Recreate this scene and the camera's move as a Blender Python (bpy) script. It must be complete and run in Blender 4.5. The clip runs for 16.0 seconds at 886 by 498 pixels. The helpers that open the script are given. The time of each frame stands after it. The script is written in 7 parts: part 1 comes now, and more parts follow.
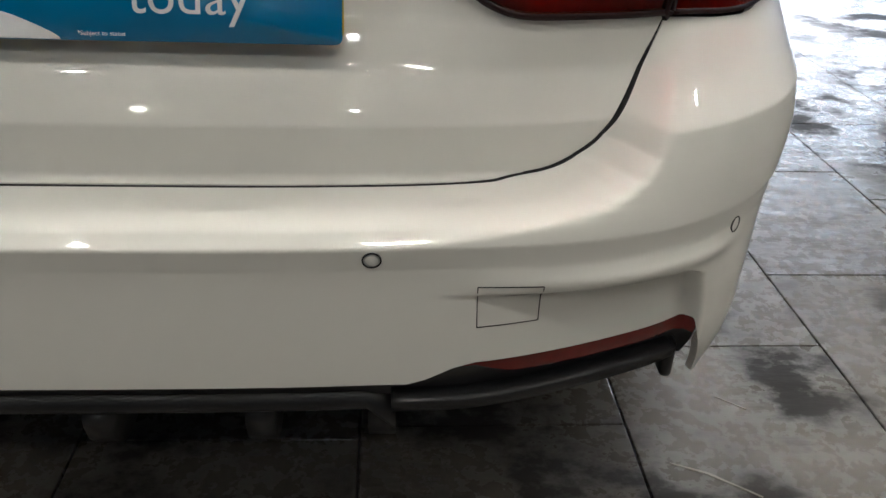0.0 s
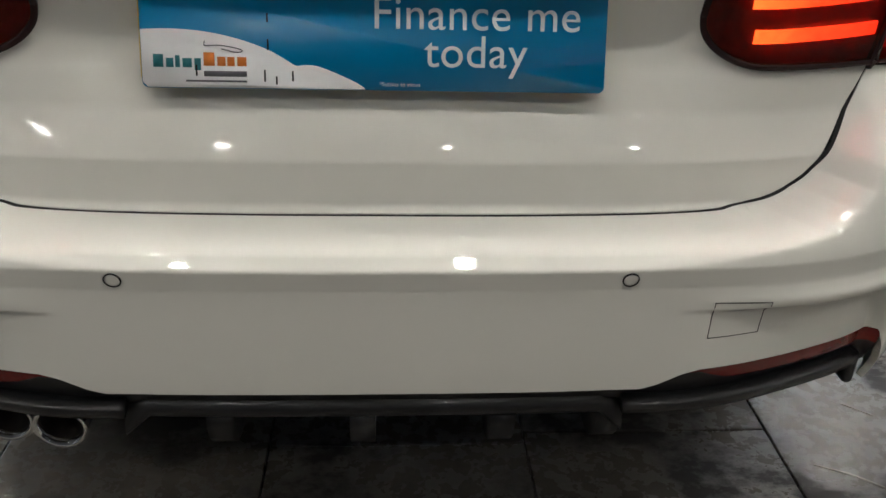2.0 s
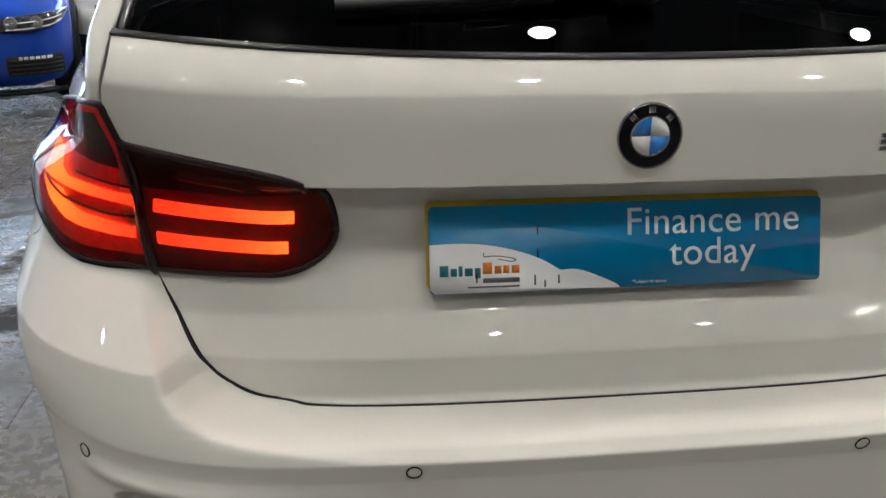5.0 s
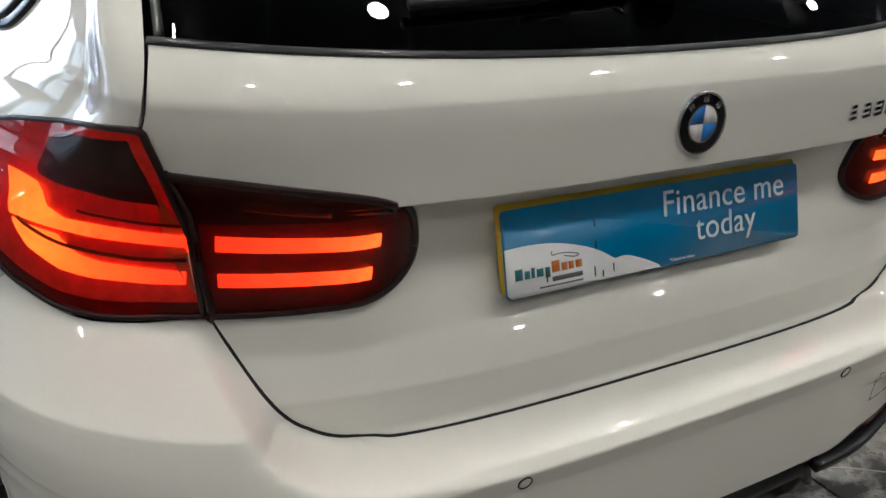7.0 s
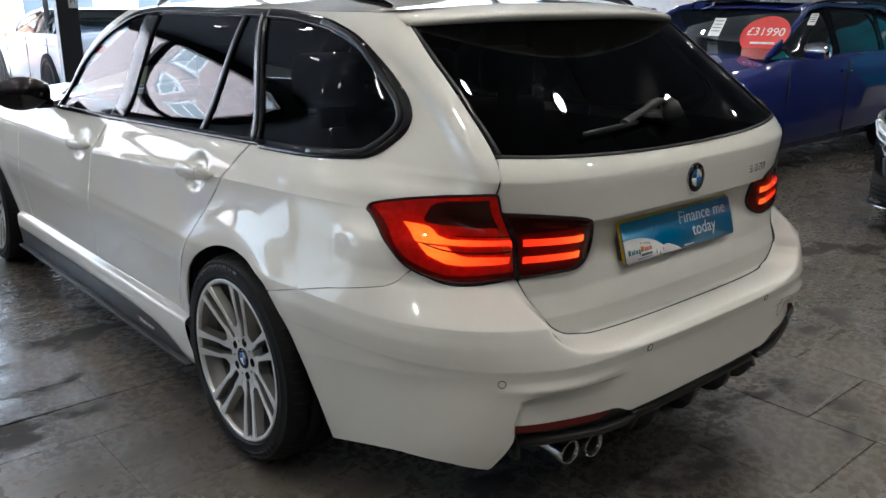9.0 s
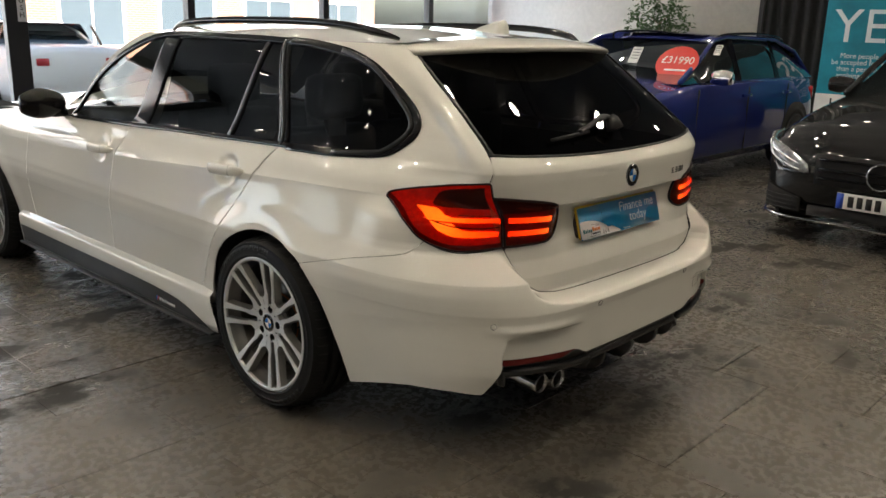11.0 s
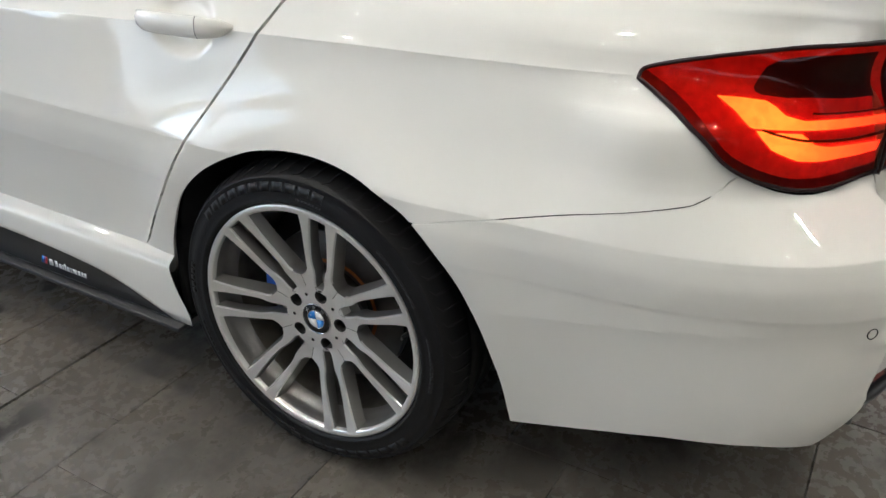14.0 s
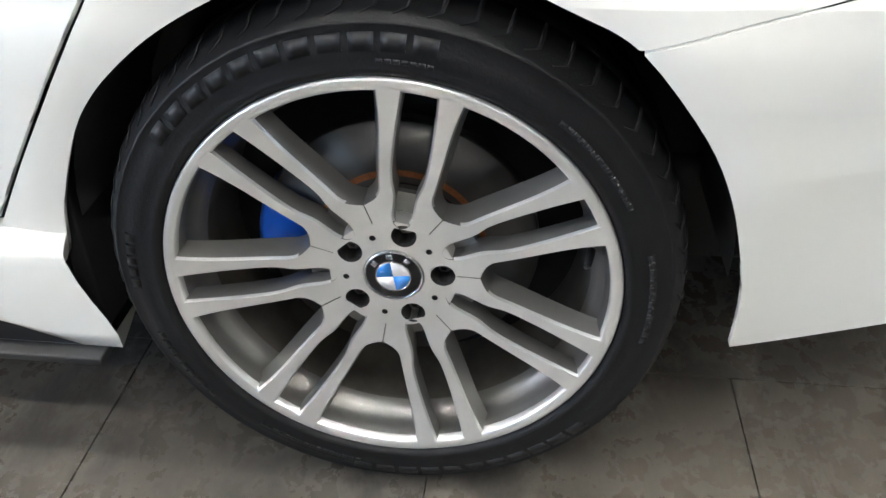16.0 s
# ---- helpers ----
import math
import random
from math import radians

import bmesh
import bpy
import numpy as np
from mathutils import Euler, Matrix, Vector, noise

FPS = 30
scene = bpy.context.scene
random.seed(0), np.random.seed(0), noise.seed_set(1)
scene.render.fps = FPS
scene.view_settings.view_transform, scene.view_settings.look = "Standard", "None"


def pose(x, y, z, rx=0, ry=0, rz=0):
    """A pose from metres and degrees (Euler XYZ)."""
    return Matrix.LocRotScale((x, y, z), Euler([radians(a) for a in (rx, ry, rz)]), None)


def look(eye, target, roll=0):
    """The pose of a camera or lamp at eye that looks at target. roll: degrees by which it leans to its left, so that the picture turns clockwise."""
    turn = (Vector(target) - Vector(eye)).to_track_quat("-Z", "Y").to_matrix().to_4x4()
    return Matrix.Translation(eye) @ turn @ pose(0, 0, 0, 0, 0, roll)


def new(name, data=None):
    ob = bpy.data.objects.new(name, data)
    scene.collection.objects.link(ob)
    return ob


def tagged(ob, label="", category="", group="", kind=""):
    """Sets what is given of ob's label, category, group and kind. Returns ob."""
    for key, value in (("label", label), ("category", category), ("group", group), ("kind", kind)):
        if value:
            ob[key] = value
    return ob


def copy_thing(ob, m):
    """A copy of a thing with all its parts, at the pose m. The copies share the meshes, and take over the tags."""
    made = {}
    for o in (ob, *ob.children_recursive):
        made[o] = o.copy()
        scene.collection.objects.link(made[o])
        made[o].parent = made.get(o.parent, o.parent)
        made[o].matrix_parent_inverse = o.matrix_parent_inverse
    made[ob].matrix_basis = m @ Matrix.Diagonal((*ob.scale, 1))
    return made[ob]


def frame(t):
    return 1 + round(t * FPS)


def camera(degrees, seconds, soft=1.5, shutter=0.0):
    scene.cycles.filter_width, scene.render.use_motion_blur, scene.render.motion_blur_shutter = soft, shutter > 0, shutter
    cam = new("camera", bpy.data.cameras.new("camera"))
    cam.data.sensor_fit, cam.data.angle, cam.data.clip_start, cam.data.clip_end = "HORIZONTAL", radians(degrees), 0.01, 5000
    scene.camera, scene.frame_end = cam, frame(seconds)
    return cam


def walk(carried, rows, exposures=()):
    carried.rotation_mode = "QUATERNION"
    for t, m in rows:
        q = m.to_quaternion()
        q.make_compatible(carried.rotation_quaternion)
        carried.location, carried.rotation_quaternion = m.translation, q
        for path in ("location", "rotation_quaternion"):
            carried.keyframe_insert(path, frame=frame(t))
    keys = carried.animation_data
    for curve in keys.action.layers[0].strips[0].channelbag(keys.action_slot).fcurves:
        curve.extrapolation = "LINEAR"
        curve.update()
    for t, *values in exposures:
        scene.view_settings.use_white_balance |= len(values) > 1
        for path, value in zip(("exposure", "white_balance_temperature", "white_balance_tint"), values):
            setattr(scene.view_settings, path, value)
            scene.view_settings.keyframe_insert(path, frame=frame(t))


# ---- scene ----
import functools

cam = camera(56.07, 16.0)
PATH = [
    (0, look((0.3066, -0.7312, 0.9583), (0.4049, 0.5775, 0.2320), 2.31)),
    (0.5, look((0.2912, -0.7483, 0.9333), (0.3898, 0.5475, 0.1840), 2.07)),
    (1, look((0.2096, -0.7759, 0.9750), (0.3062, 0.5227, 0.2305), 2.55)),
    (1.5, look((0.0982, -0.7981, 0.9978), (0.1999, 0.5278, 0.3038), 2.60)),
    (2, look((0.0157, -0.8215, 1.0145), (0.1098, 0.5011, 0.3134), 2.01)),
    (2.5, look((-0.0112, -0.8307, 1.0325), (-0.0158, 0.4932, 0.3274), -0.58)),
    (3, look((-0.0750, -0.8466, 1.0407), (-0.0793, 0.4848, 0.3498), -0.70)),
    (3.5, look((-0.2055, -0.8678, 1.0477), (-0.1940, 0.4649, 0.3595), -1.60)),
    (4, look((-0.2926, -0.8717, 1.0759), (-0.2514, 0.4752, 0.4171), -1.96)),
    (4.5, look((-0.3345, -0.8639, 1.1270), (-0.1942, 0.5081, 0.5373), -0.04)),
    (5, look((-0.3584, -0.8528, 1.1617), (-0.1909, 0.5366, 0.6218), 0.44)),
    (5.2, look((-0.3697, -0.8484, 1.1682), (-0.1870, 0.5422, 0.6364), 0.56)),
    (5.9, look((-0.4385, -0.7543, 1.1811), (-0.1011, 0.6040, 0.6415), 1.63)),
    (6.6, look((-0.6086, -0.6336, 1.1790), (-0.0280, 0.6127, 0.5791), 2.67)),
    (7.3, look((-0.9310, -0.6816, 1.2244), (-0.1822, 0.4736, 0.6287), 2.28)),
    (7.5, look((-1.0369, -0.7116, 1.2561), (-0.2428, 0.4115, 0.6577), 2.37)),
    (8, look((-1.3467, -0.8792, 1.3144), (-0.5029, 0.2466, 0.7945), 0.71)),
    (8.5, look((-1.6897, -1.0059, 1.3533), (-0.7804, 0.0799, 0.8591), 0.35)),
    (9, look((-1.9764, -1.1417, 1.3788), (-1.0298, -0.0571, 0.9575), 0.16)),
    (9.2, look((-2.0768, -1.2269, 1.3824), (-1.1251, -0.1361, 0.9893), 0.90)),
    (9.9, look((-2.4067, -1.4251, 1.4117), (-1.4110, -0.3546, 1.0763), 1.42)),
    (10.6, look((-2.5877, -1.4965, 1.4277), (-1.5481, -0.4732, 1.0784), 1.74)),
    (11.3, look((-2.5684, -1.3187, 1.4100), (-1.4991, -0.3486, 1.0032), 1.70)),
    (11.5, look((-2.5264, -1.2227, 1.3887), (-1.4480, -0.2631, 0.9811), 1.77)),
    (12, look((-2.4317, -0.9755, 1.3687), (-1.3465, -0.0558, 0.8927), 1.42)),
    (12.5, look((-2.3914, -0.6821, 1.3256), (-1.2535, 0.1275, 0.7780), 1.48)),
    (13, look((-2.3055, -0.4155, 1.2958), (-1.1571, 0.3043, 0.6529), 1.10)),
    (13.5, look((-2.0996, -0.1265, 1.2633), (-0.9622, 0.5657, 0.5725), 1.03)),
    (14, look((-1.9694, 0.1651, 1.2492), (-0.8178, 0.8042, 0.5313), 1.24)),
    (14.5, look((-1.8478, 0.4220, 1.2148), (-0.6877, 0.9990, 0.4591), -0.42)),
    (15, look((-1.6758, 0.6179, 1.1070), (-0.5522, 1.1311, 0.2560), -4.24)),
    (15.5, look((-1.6247, 0.7994, 1.0012), (-0.4409, 1.1040, 0.1318), -2.52)),
    (16, look((-1.6295, 0.9162, 0.9083), (-0.4146, 1.0477, 0.0384), -0.34)),
]
# the film camera's own changes of brightness and white balance
EXPOSURES = [(0.0, 2.06, 5700, 10), (2.0, 2.10, 5700, 10), (3.5, 2.08, 5700, 10), (5.0, 2.04, 5700, 10), (7.5, 1.95, 5600, 10), (9.0, 1.75, 5600, 10), (10.3, 1.68, 6100, 10), (11.5, 1.76, 6800, 10),
             (12.0, 2.18, 6700, 10), (12.5, 2.32, 6600, 10), (13.2, 2.50, 6300, 10), (14.0, 2.44, 5650, 10), (15.0, 2.42, 5550, 10), (16.0, 3.30, 5500, 10)]
walk(cam, PATH, EXPOSURES)

# ---------------------------------------------------------------- light
world = bpy.data.worlds.new("overcast_sky")
scene.world = world
world.use_nodes = True
wn = world.node_tree
sky = wn.nodes.new("ShaderNodeTexSky")
sky.sky_type, sky.sun_disc = "NISHITA", False
sky.sun_elevation, sky.sun_rotation = radians(32), radians(215)
sky.air_density, sky.dust_density = 1.0, 4.0
wn.links.new(sky.outputs[0], wn.nodes["Background"].inputs[0])
wn.nodes["Background"].inputs[1].default_value = 0.15

sun_data = bpy.data.lights.new("overcast_sun", "SUN")
sun_data.energy, sun_data.angle, sun_data.color = 5.0, radians(12), (1.0, 0.97, 0.93)
sun_lamp = new("overcast_sun", sun_data)
sun_lamp.matrix_world = look((-12, -20, 14.6), (0, 0, 0))


def window_light(name, at, aim, wide, high, power, colour):
    """Daylight that comes in through one glazed side of the showroom."""
    data = bpy.data.lights.new(name, "AREA")
    data.shape, data.size, data.size_y, data.energy, data.color = "RECTANGLE", wide, high, power, colour
    ob = new(name, data)
    ob.matrix_world = look(at, aim)
    return ob


window_light("daylight_left", (-8.25, 7.9, 1.6), (0, 7.9, 1.6), 2.5, 2.9, 8, (0.79, 0.89, 1.0))
window_light("daylight_front", (1.0, 9.45, 1.6), (1.0, 0, 1.6), 17.5, 2.9, 190, (0.79, 0.89, 1.0))

# ---------------------------------------------------------------- materials
MATS = {}


def nodes_of(name):
    m = bpy.data.materials.new(name)
    m.use_nodes = True
    return m, m.node_tree.nodes, m.node_tree.links, m.node_tree.nodes["Principled BSDF"]


def noise_node(n, l, scale, detail=4.0, rough=0.6, coord="Object", stretch=None):
    tc, tx = n.new("ShaderNodeTexCoord"), n.new("ShaderNodeTexNoise")
    tx.inputs["Scale"].default_value, tx.inputs["Detail"].default_value, tx.inputs["Roughness"].default_value = scale, detail, rough
    if stretch:
        mp = n.new("ShaderNodeMapping")
        mp.inputs["Scale"].default_value = stretch
        l.new(tc.outputs[coord], mp.inputs[0])
        l.new(mp.outputs[0], tx.inputs["Vector"])
    else:
        l.new(tc.outputs[coord], tx.inputs["Vector"])
    return tx


def ramp_node(n, l, src, stops):
    r = n.new("ShaderNodeValToRGB")
    while len(r.color_ramp.elements) < len(stops):
        r.color_ramp.elements.new(0.5)
    for e, (p, c) in zip(r.color_ramp.elements, stops):
        e.position, e.color = p, (*c, 1) if len(c) == 3 else c
    l.new(src, r.inputs[0])
    return r


def plain(name, colour, rough=0.5, metal=0.0, coat=0.0, vary=0.06, scale=14.0, bump=0.0, bump_scale=120.0, spec=0.5):
    """A surface of one colour with slight uneven tone and gloss."""
    if name in MATS:
        return MATS[name]
    m, n, l, p = nodes_of(name)
    tx = noise_node(n, l, scale)
    lo, hi = [c * (1 - vary) for c in colour], [min(c * (1 + vary), 1) for c in colour]
    r = ramp_node(n, l, tx.outputs["Fac"], [(0.3, lo), (0.7, hi)])
    l.new(r.outputs[0], p.inputs["Base Color"])
    mr = n.new("ShaderNodeMapRange")
    mr.inputs[3].default_value, mr.inputs[4].default_value = max(rough * 0.85, 0.0), min(rough * 1.2, 1.0)
    l.new(tx.outputs["Fac"], mr.inputs[0])
    l.new(mr.outputs[0], p.inputs["Roughness"])
    p.inputs["Metallic"].default_value, p.inputs["Coat Weight"].default_value = metal, coat
    p.inputs["Coat Roughness"].default_value, p.inputs["Specular IOR Level"].default_value = 0.02, spec
    if bump:
        b, t2 = n.new("ShaderNodeBump"), noise_node(n, l, bump_scale, 6)
        b.inputs["Strength"].default_value, b.inputs["Distance"].default_value = bump, 0.004
        l.new(t2.outputs["Fac"], b.inputs["Height"])
        l.new(b.outputs[0], p.inputs["Normal"])
    MATS[name] = m
    return m


def glow(name, colour, strength):
    if name not in MATS:
        m, n, l, p = nodes_of(name)
        p.inputs["Base Color"].default_value = (*[min(c, 0.8) for c in colour], 1)
        p.inputs["Emission Color"].default_value = (*colour, 1)
        p.inputs["Emission Strength"].default_value = strength
        MATS[name] = m
    return MATS[name]


def graded_glow(name, axis, stops):
    """A light guide that glows more strongly towards its lamp, along one axis of the car."""
    m, n, l, p = nodes_of(name)
    tc, sep, ab = n.new("ShaderNodeTexCoord"), n.new("ShaderNodeSeparateXYZ"), n.new("ShaderNodeMath")
    ab.operation = "ABSOLUTE"
    l.new(tc.outputs["Object"], sep.inputs[0])
    l.new(sep.outputs[axis], ab.inputs[0])
    r = ramp_node(n, l, ab.outputs[0], [(v, [c * k / 5 for c in col]) for v, col, k in stops])
    tx = noise_node(n, l, 90, 3)
    vary = ramp_node(n, l, tx.outputs["Fac"], [(0.35, (0.72, 0.72, 0.72)), (0.65, (1, 1, 1))])
    mx = n.new("ShaderNodeMixRGB")
    mx.blend_type, mx.inputs[0].default_value = "MULTIPLY", 1.0
    l.new(r.outputs[0], mx.inputs[1])
    l.new(vary.outputs[0], mx.inputs[2])
    l.new(mx.outputs[0], p.inputs["Emission Color"])
    p.inputs["Emission Strength"].default_value = 1.3
    p.inputs["Base Color"].default_value = (0.6, 0.05, 0.03, 1)
    return m


def tinted_glass(name, tint, gloss=0.03, ior=1.5):
    """A thin pane: tinted look-through under a mirror gloss."""
    if name in MATS:
        return MATS[name]
    m, n, l, p = nodes_of(name)
    n.remove(p)
    tr, gl, mx, fr = n.new("ShaderNodeBsdfTransparent"), n.new("ShaderNodeBsdfGlossy"), n.new("ShaderNodeMixShader"), n.new("ShaderNodeFresnel")
    tr.inputs[0].default_value, gl.inputs["Roughness"].default_value, fr.inputs[0].default_value = (*tint, 1), gloss, ior
    l.new(fr.outputs[0], mx.inputs[0])
    l.new(tr.outputs[0], mx.inputs[1])
    l.new(gl.outputs[0], mx.inputs[2])
    l.new(mx.outputs[0], n["Material Output"].inputs[0])
    MATS[name] = m
    return m


def car_paint(name, colour, flake=0.0, rough=0.6):
    if name in MATS:
        return MATS[name]
    m, n, l, p = nodes_of(name)
    tx = noise_node(n, l, 2.2, 3)
    r = ramp_node(n, l, tx.outputs["Fac"], [(0.3, [c * 0.975 for c in colour]), (0.7, colour)])
    l.new(r.outputs[0], p.inputs["Base Color"])
    p.inputs["Roughness"].default_value, p.inputs["Metallic"].default_value = rough, flake
    p.inputs["Coat Weight"].default_value, p.inputs["Coat Roughness"].default_value, p.inputs["Coat IOR"].default_value = 1.0, 0.015, 1.55
    p.inputs["Specular IOR Level"].default_value = 0.12
    # faint orange peel in the lacquer
    b, t2 = n.new("ShaderNodeBump"), noise_node(n, l, 160, 2)
    b.inputs["Strength"].default_value, b.inputs["Distance"].default_value = 0.015, 0.0004
    l.new(t2.outputs["Fac"], b.inputs["Height"])
    l.new(b.outputs[0], p.inputs["Coat Normal"])
    MATS[name] = m
    return m


def slate(name, pieces):
    """Stamped concrete with a slate relief under a worn sealer, stained by tyres and oil."""
    m, n, l, p = nodes_of(name)
    geo = n.new("ShaderNodeNewGeometry")

    def tex(scale, detail, rough, stretch=(1, 1, 1)):
        mp, tx = n.new("ShaderNodeMapping"), n.new("ShaderNodeTexNoise")
        mp.inputs["Scale"].default_value = stretch
        tx.inputs["Scale"].default_value, tx.inputs["Detail"].default_value, tx.inputs["Roughness"].default_value = scale, detail, rough
        l.new(geo.outputs["Position"], mp.inputs[0])
        l.new(mp.outputs[0], tx.inputs["Vector"])
        return tx.outputs["Fac"]

    def ranged(src, lo, hi, a=0.0, b=1.0):
        mr = n.new("ShaderNodeMapRange")
        for k, v in enumerate((lo, hi, a, b)):
            mr.inputs[k + 1].default_value = v
        l.new(src, mr.inputs[0])
        return mr.outputs[0]

    def mixed(fac, c1, c2):
        mx = n.new("ShaderNodeMixRGB")
        l.new(fac, mx.inputs[0])
        for k, c in ((1, c1), (2, c2)):
            if isinstance(c, tuple):
                mx.inputs[k].default_value = (*c, 1)
            else:
                l.new(c, mx.inputs[k])
        return mx.outputs[0]

    cloud, stain, spill = tex(1.3, 6, 0.60), tex(2.6, 9, 0.66, (1.0, 1.3, 1)), tex(0.7, 4, 0.55)
    tone = mixed(ranged(cloud, 0.34, 0.66), (0.072, 0.065, 0.055), (0.138, 0.122, 0.099))
    tone = mixed(ranged(tex(9.0, 7, 0.62), 0.35, 0.70, 0.0, 0.45), tone, (0.105, 0.096, 0.082))
    # dark tyre and oil marks, in clusters
    both_ = n.new("ShaderNodeMath")
    both_.operation = "MULTIPLY"
    l.new(ranged(stain, 0.49, 0.42), both_.inputs[0])
    l.new(ranged(spill, 0.62, 0.46), both_.inputs[1])
    tone = mixed(ranged(both_.outputs[0], 0.0, 1.0, 0.0, 0.86), tone, (0.020, 0.019, 0.018))
    # small dark drips and scuffs
    drip = n.new("ShaderNodeMath")
    drip.operation = "MULTIPLY"
    l.new(ranged(tex(6.5, 7, 0.68, (1.0, 1.25, 1)), 0.378, 0.338), drip.inputs[0])
    l.new(ranged(spill, 0.42, 0.56, 0.35, 1.0), drip.inputs[1])
    tone = mixed(ranged(drip.outputs[0], 0.0, 1.0, 0.0, 0.5), tone, (0.024, 0.021, 0.018))
    if pieces:
        oi = n.new("ShaderNodeObjectInfo")
        r = ramp_node(n, l, oi.outputs["Random"], [(0.0, (0.88, 0.88, 0.89)), (1.0, (1.06, 1.05, 1.02))])
        m3 = n.new("ShaderNodeMixRGB")
        m3.blend_type, m3.inputs[0].default_value = "MULTIPLY", 1.0
        l.new(tone, m3.inputs[1]); l.new(r.outputs[0], m3.inputs[2])
        tone = m3.outputs[0]
    l.new(tone, p.inputs["Base Color"])
    rough_ = n.new("ShaderNodeMath")
    rough_.operation = "ADD"
    l.new(ranged(tex(30, 5, 0.6), 0.3, 0.7, 0.20, 0.34), rough_.inputs[0])
    l.new(ranged(both_.outputs[0], 0.0, 1.0, 0.0, 0.35), rough_.inputs[1])
    l.new(rough_.outputs[0], p.inputs["Roughness"])
    l.new(ranged(both_.outputs[0], 0.0, 1.0, 0.9, 0.12), p.inputs["Specular IOR Level"])
    # cleft slate relief: broad steps and thin ridges that run one way
    ridge = n.new("ShaderNodeMath")
    ridge.operation = "ABSOLUTE"
    centre = n.new("ShaderNodeMath")
    centre.operation, centre.inputs[1].default_value = "SUBTRACT", 0.5
    l.new(tex(3.6, 5, 0.62, (0.55, 1.9, 1)), centre.inputs[0])
    l.new(centre.outputs[0], ridge.inputs[0])
    last = None
    for src, strength, distance in ((tex(4.0, 4, 0.55, (0.8, 1.6, 1)), 1.0, 0.0055), (ridge.outputs[0], 0.6, 0.0075), (tex(40, 5, 0.6), 0.25, 0.0010)):
        bp = n.new("ShaderNodeBump")
        bp.inputs["Strength"].default_value, bp.inputs["Distance"].default_value = strength, distance
        l.new(src, bp.inputs["Height"])
        if last:
            l.new(last, bp.inputs["Normal"])
        last = bp.outputs[0]
    l.new(last, p.inputs["Normal"])
    return m


def brick_wall(name):
    m, n, l, p = nodes_of(name)
    tc, bt = n.new("ShaderNodeTexCoord"), n.new("ShaderNodeTexBrick")
    mp = n.new("ShaderNodeMapping")
    mp.inputs["Rotation"].default_value = (radians(90), 0, 0)
    l.new(tc.outputs["Object"], mp.inputs[0]); l.new(mp.outputs[0], bt.inputs["Vector"])
    bt.inputs["Color1"].default_value, bt.inputs["Color2"].default_value = (0.42, 0.17, 0.11, 1), (0.34, 0.14, 0.09, 1)
    bt.inputs["Mortar"].default_value, bt.inputs["Scale"].default_value = (0.45, 0.38, 0.32, 1), 1.0
    bt.inputs["Brick Width"].default_value, bt.inputs["Row Height"].default_value, bt.inputs["Mortar Size"].default_value = 0.22, 0.075, 0.01
    l.new(bt.outputs[0], p.inputs["Base Color"])
    p.inputs["Roughness"].default_value = 0.9
    return m


WHITE = car_paint("white_car_paint", (0.80, 0.787, 0.735))
DARK = plain("black_plastic", (0.018, 0.018, 0.019), 0.42, bump=0.12, bump_scale=600)
SATIN = plain("satin_black_trim", (0.009, 0.009, 0.010), 0.32, coat=0.1, spec=0.4)
GLOSSB = plain("gloss_black_trim", (0.006, 0.006, 0.007), 0.13, coat=0.0, spec=0.35, vary=0.02)
UNDER = plain("underbody_black", (0.010, 0.010, 0.011), 0.85)
RUBBER = plain("tyre_rubber", (0.007, 0.007, 0.0075), 0.50, bump=0.2, bump_scale=300, vary=0.2, spec=0.22)
CHROME = plain("chrome", (0.78, 0.78, 0.79), 0.09, 1.0, vary=0.02)
ALU = plain("machined_aluminium", (0.74, 0.735, 0.72), 0.30, 0.75, vary=0.05)
ALUGREY = plain("grey_lacquered_alloy", (0.25, 0.243, 0.232), 0.33, 0.75, coat=0.4)
STEEL = plain("brake_disc_steel", (0.105, 0.10, 0.095), 0.38, 1.0, vary=0.15)
BLUECAL = plain("blue_caliper_paint", (0.015, 0.10, 0.55), 0.3, coat=0.6)
BADGEB = plain("badge_blue", (0.02, 0.19, 0.62), 0.25, coat=0.8)
BADGEW = plain("badge_white", (0.78, 0.79, 0.80), 0.25, coat=0.8)
PRIVACY = tinted_glass("privacy_glass", (0.085, 0.090, 0.092), 0.006)
CLEARG = tinted_glass("lightly_tinted_glass", (0.60, 0.64, 0.62), 0.010)
LENSRED = tinted_glass("red_lamp_lens", (0.88, 0.22, 0.11), 0.02)
LAMPRED = plain("lamp_housing_red", (0.55, 0.022, 0.012), 0.30, vary=0.3, scale=60, coat=0.5)
LAMPDARK = plain("lamp_housing_dark", (0.045, 0.006, 0.005), 0.30, coat=0.5)
BAR_HOT = graded_glow("lit_light_bar_hot", "Y", ((0.17, (1.0, 0.085, 0.012), 3.0), (0.23, (1.0, 0.20, 0.016), 3.6), (0.29, (1.0, 0.42, 0.04), 4.0), (0.40, (1.0, 0.32, 0.03), 3.4)))
BAR_RED = graded_glow("lit_light_bar", "X", ((0.42, (1.0, 0.30, 0.05), 4.4), (0.50, (1.0, 0.13, 0.020), 3.2), (0.61, (1.0, 0.070, 0.012), 2.3)))
lamp_red = LAMPRED.node_tree.nodes["Principled BSDF"]
lamp_red.inputs["Emission Color"].default_value, lamp_red.inputs["Emission Strength"].default_value = (1.0, 0.03, 0.012, 1), 0.035
REFLEX = plain("red_reflector", (0.13, 0.007, 0.007), 0.22, coat=0.25, vary=0.15, scale=90)


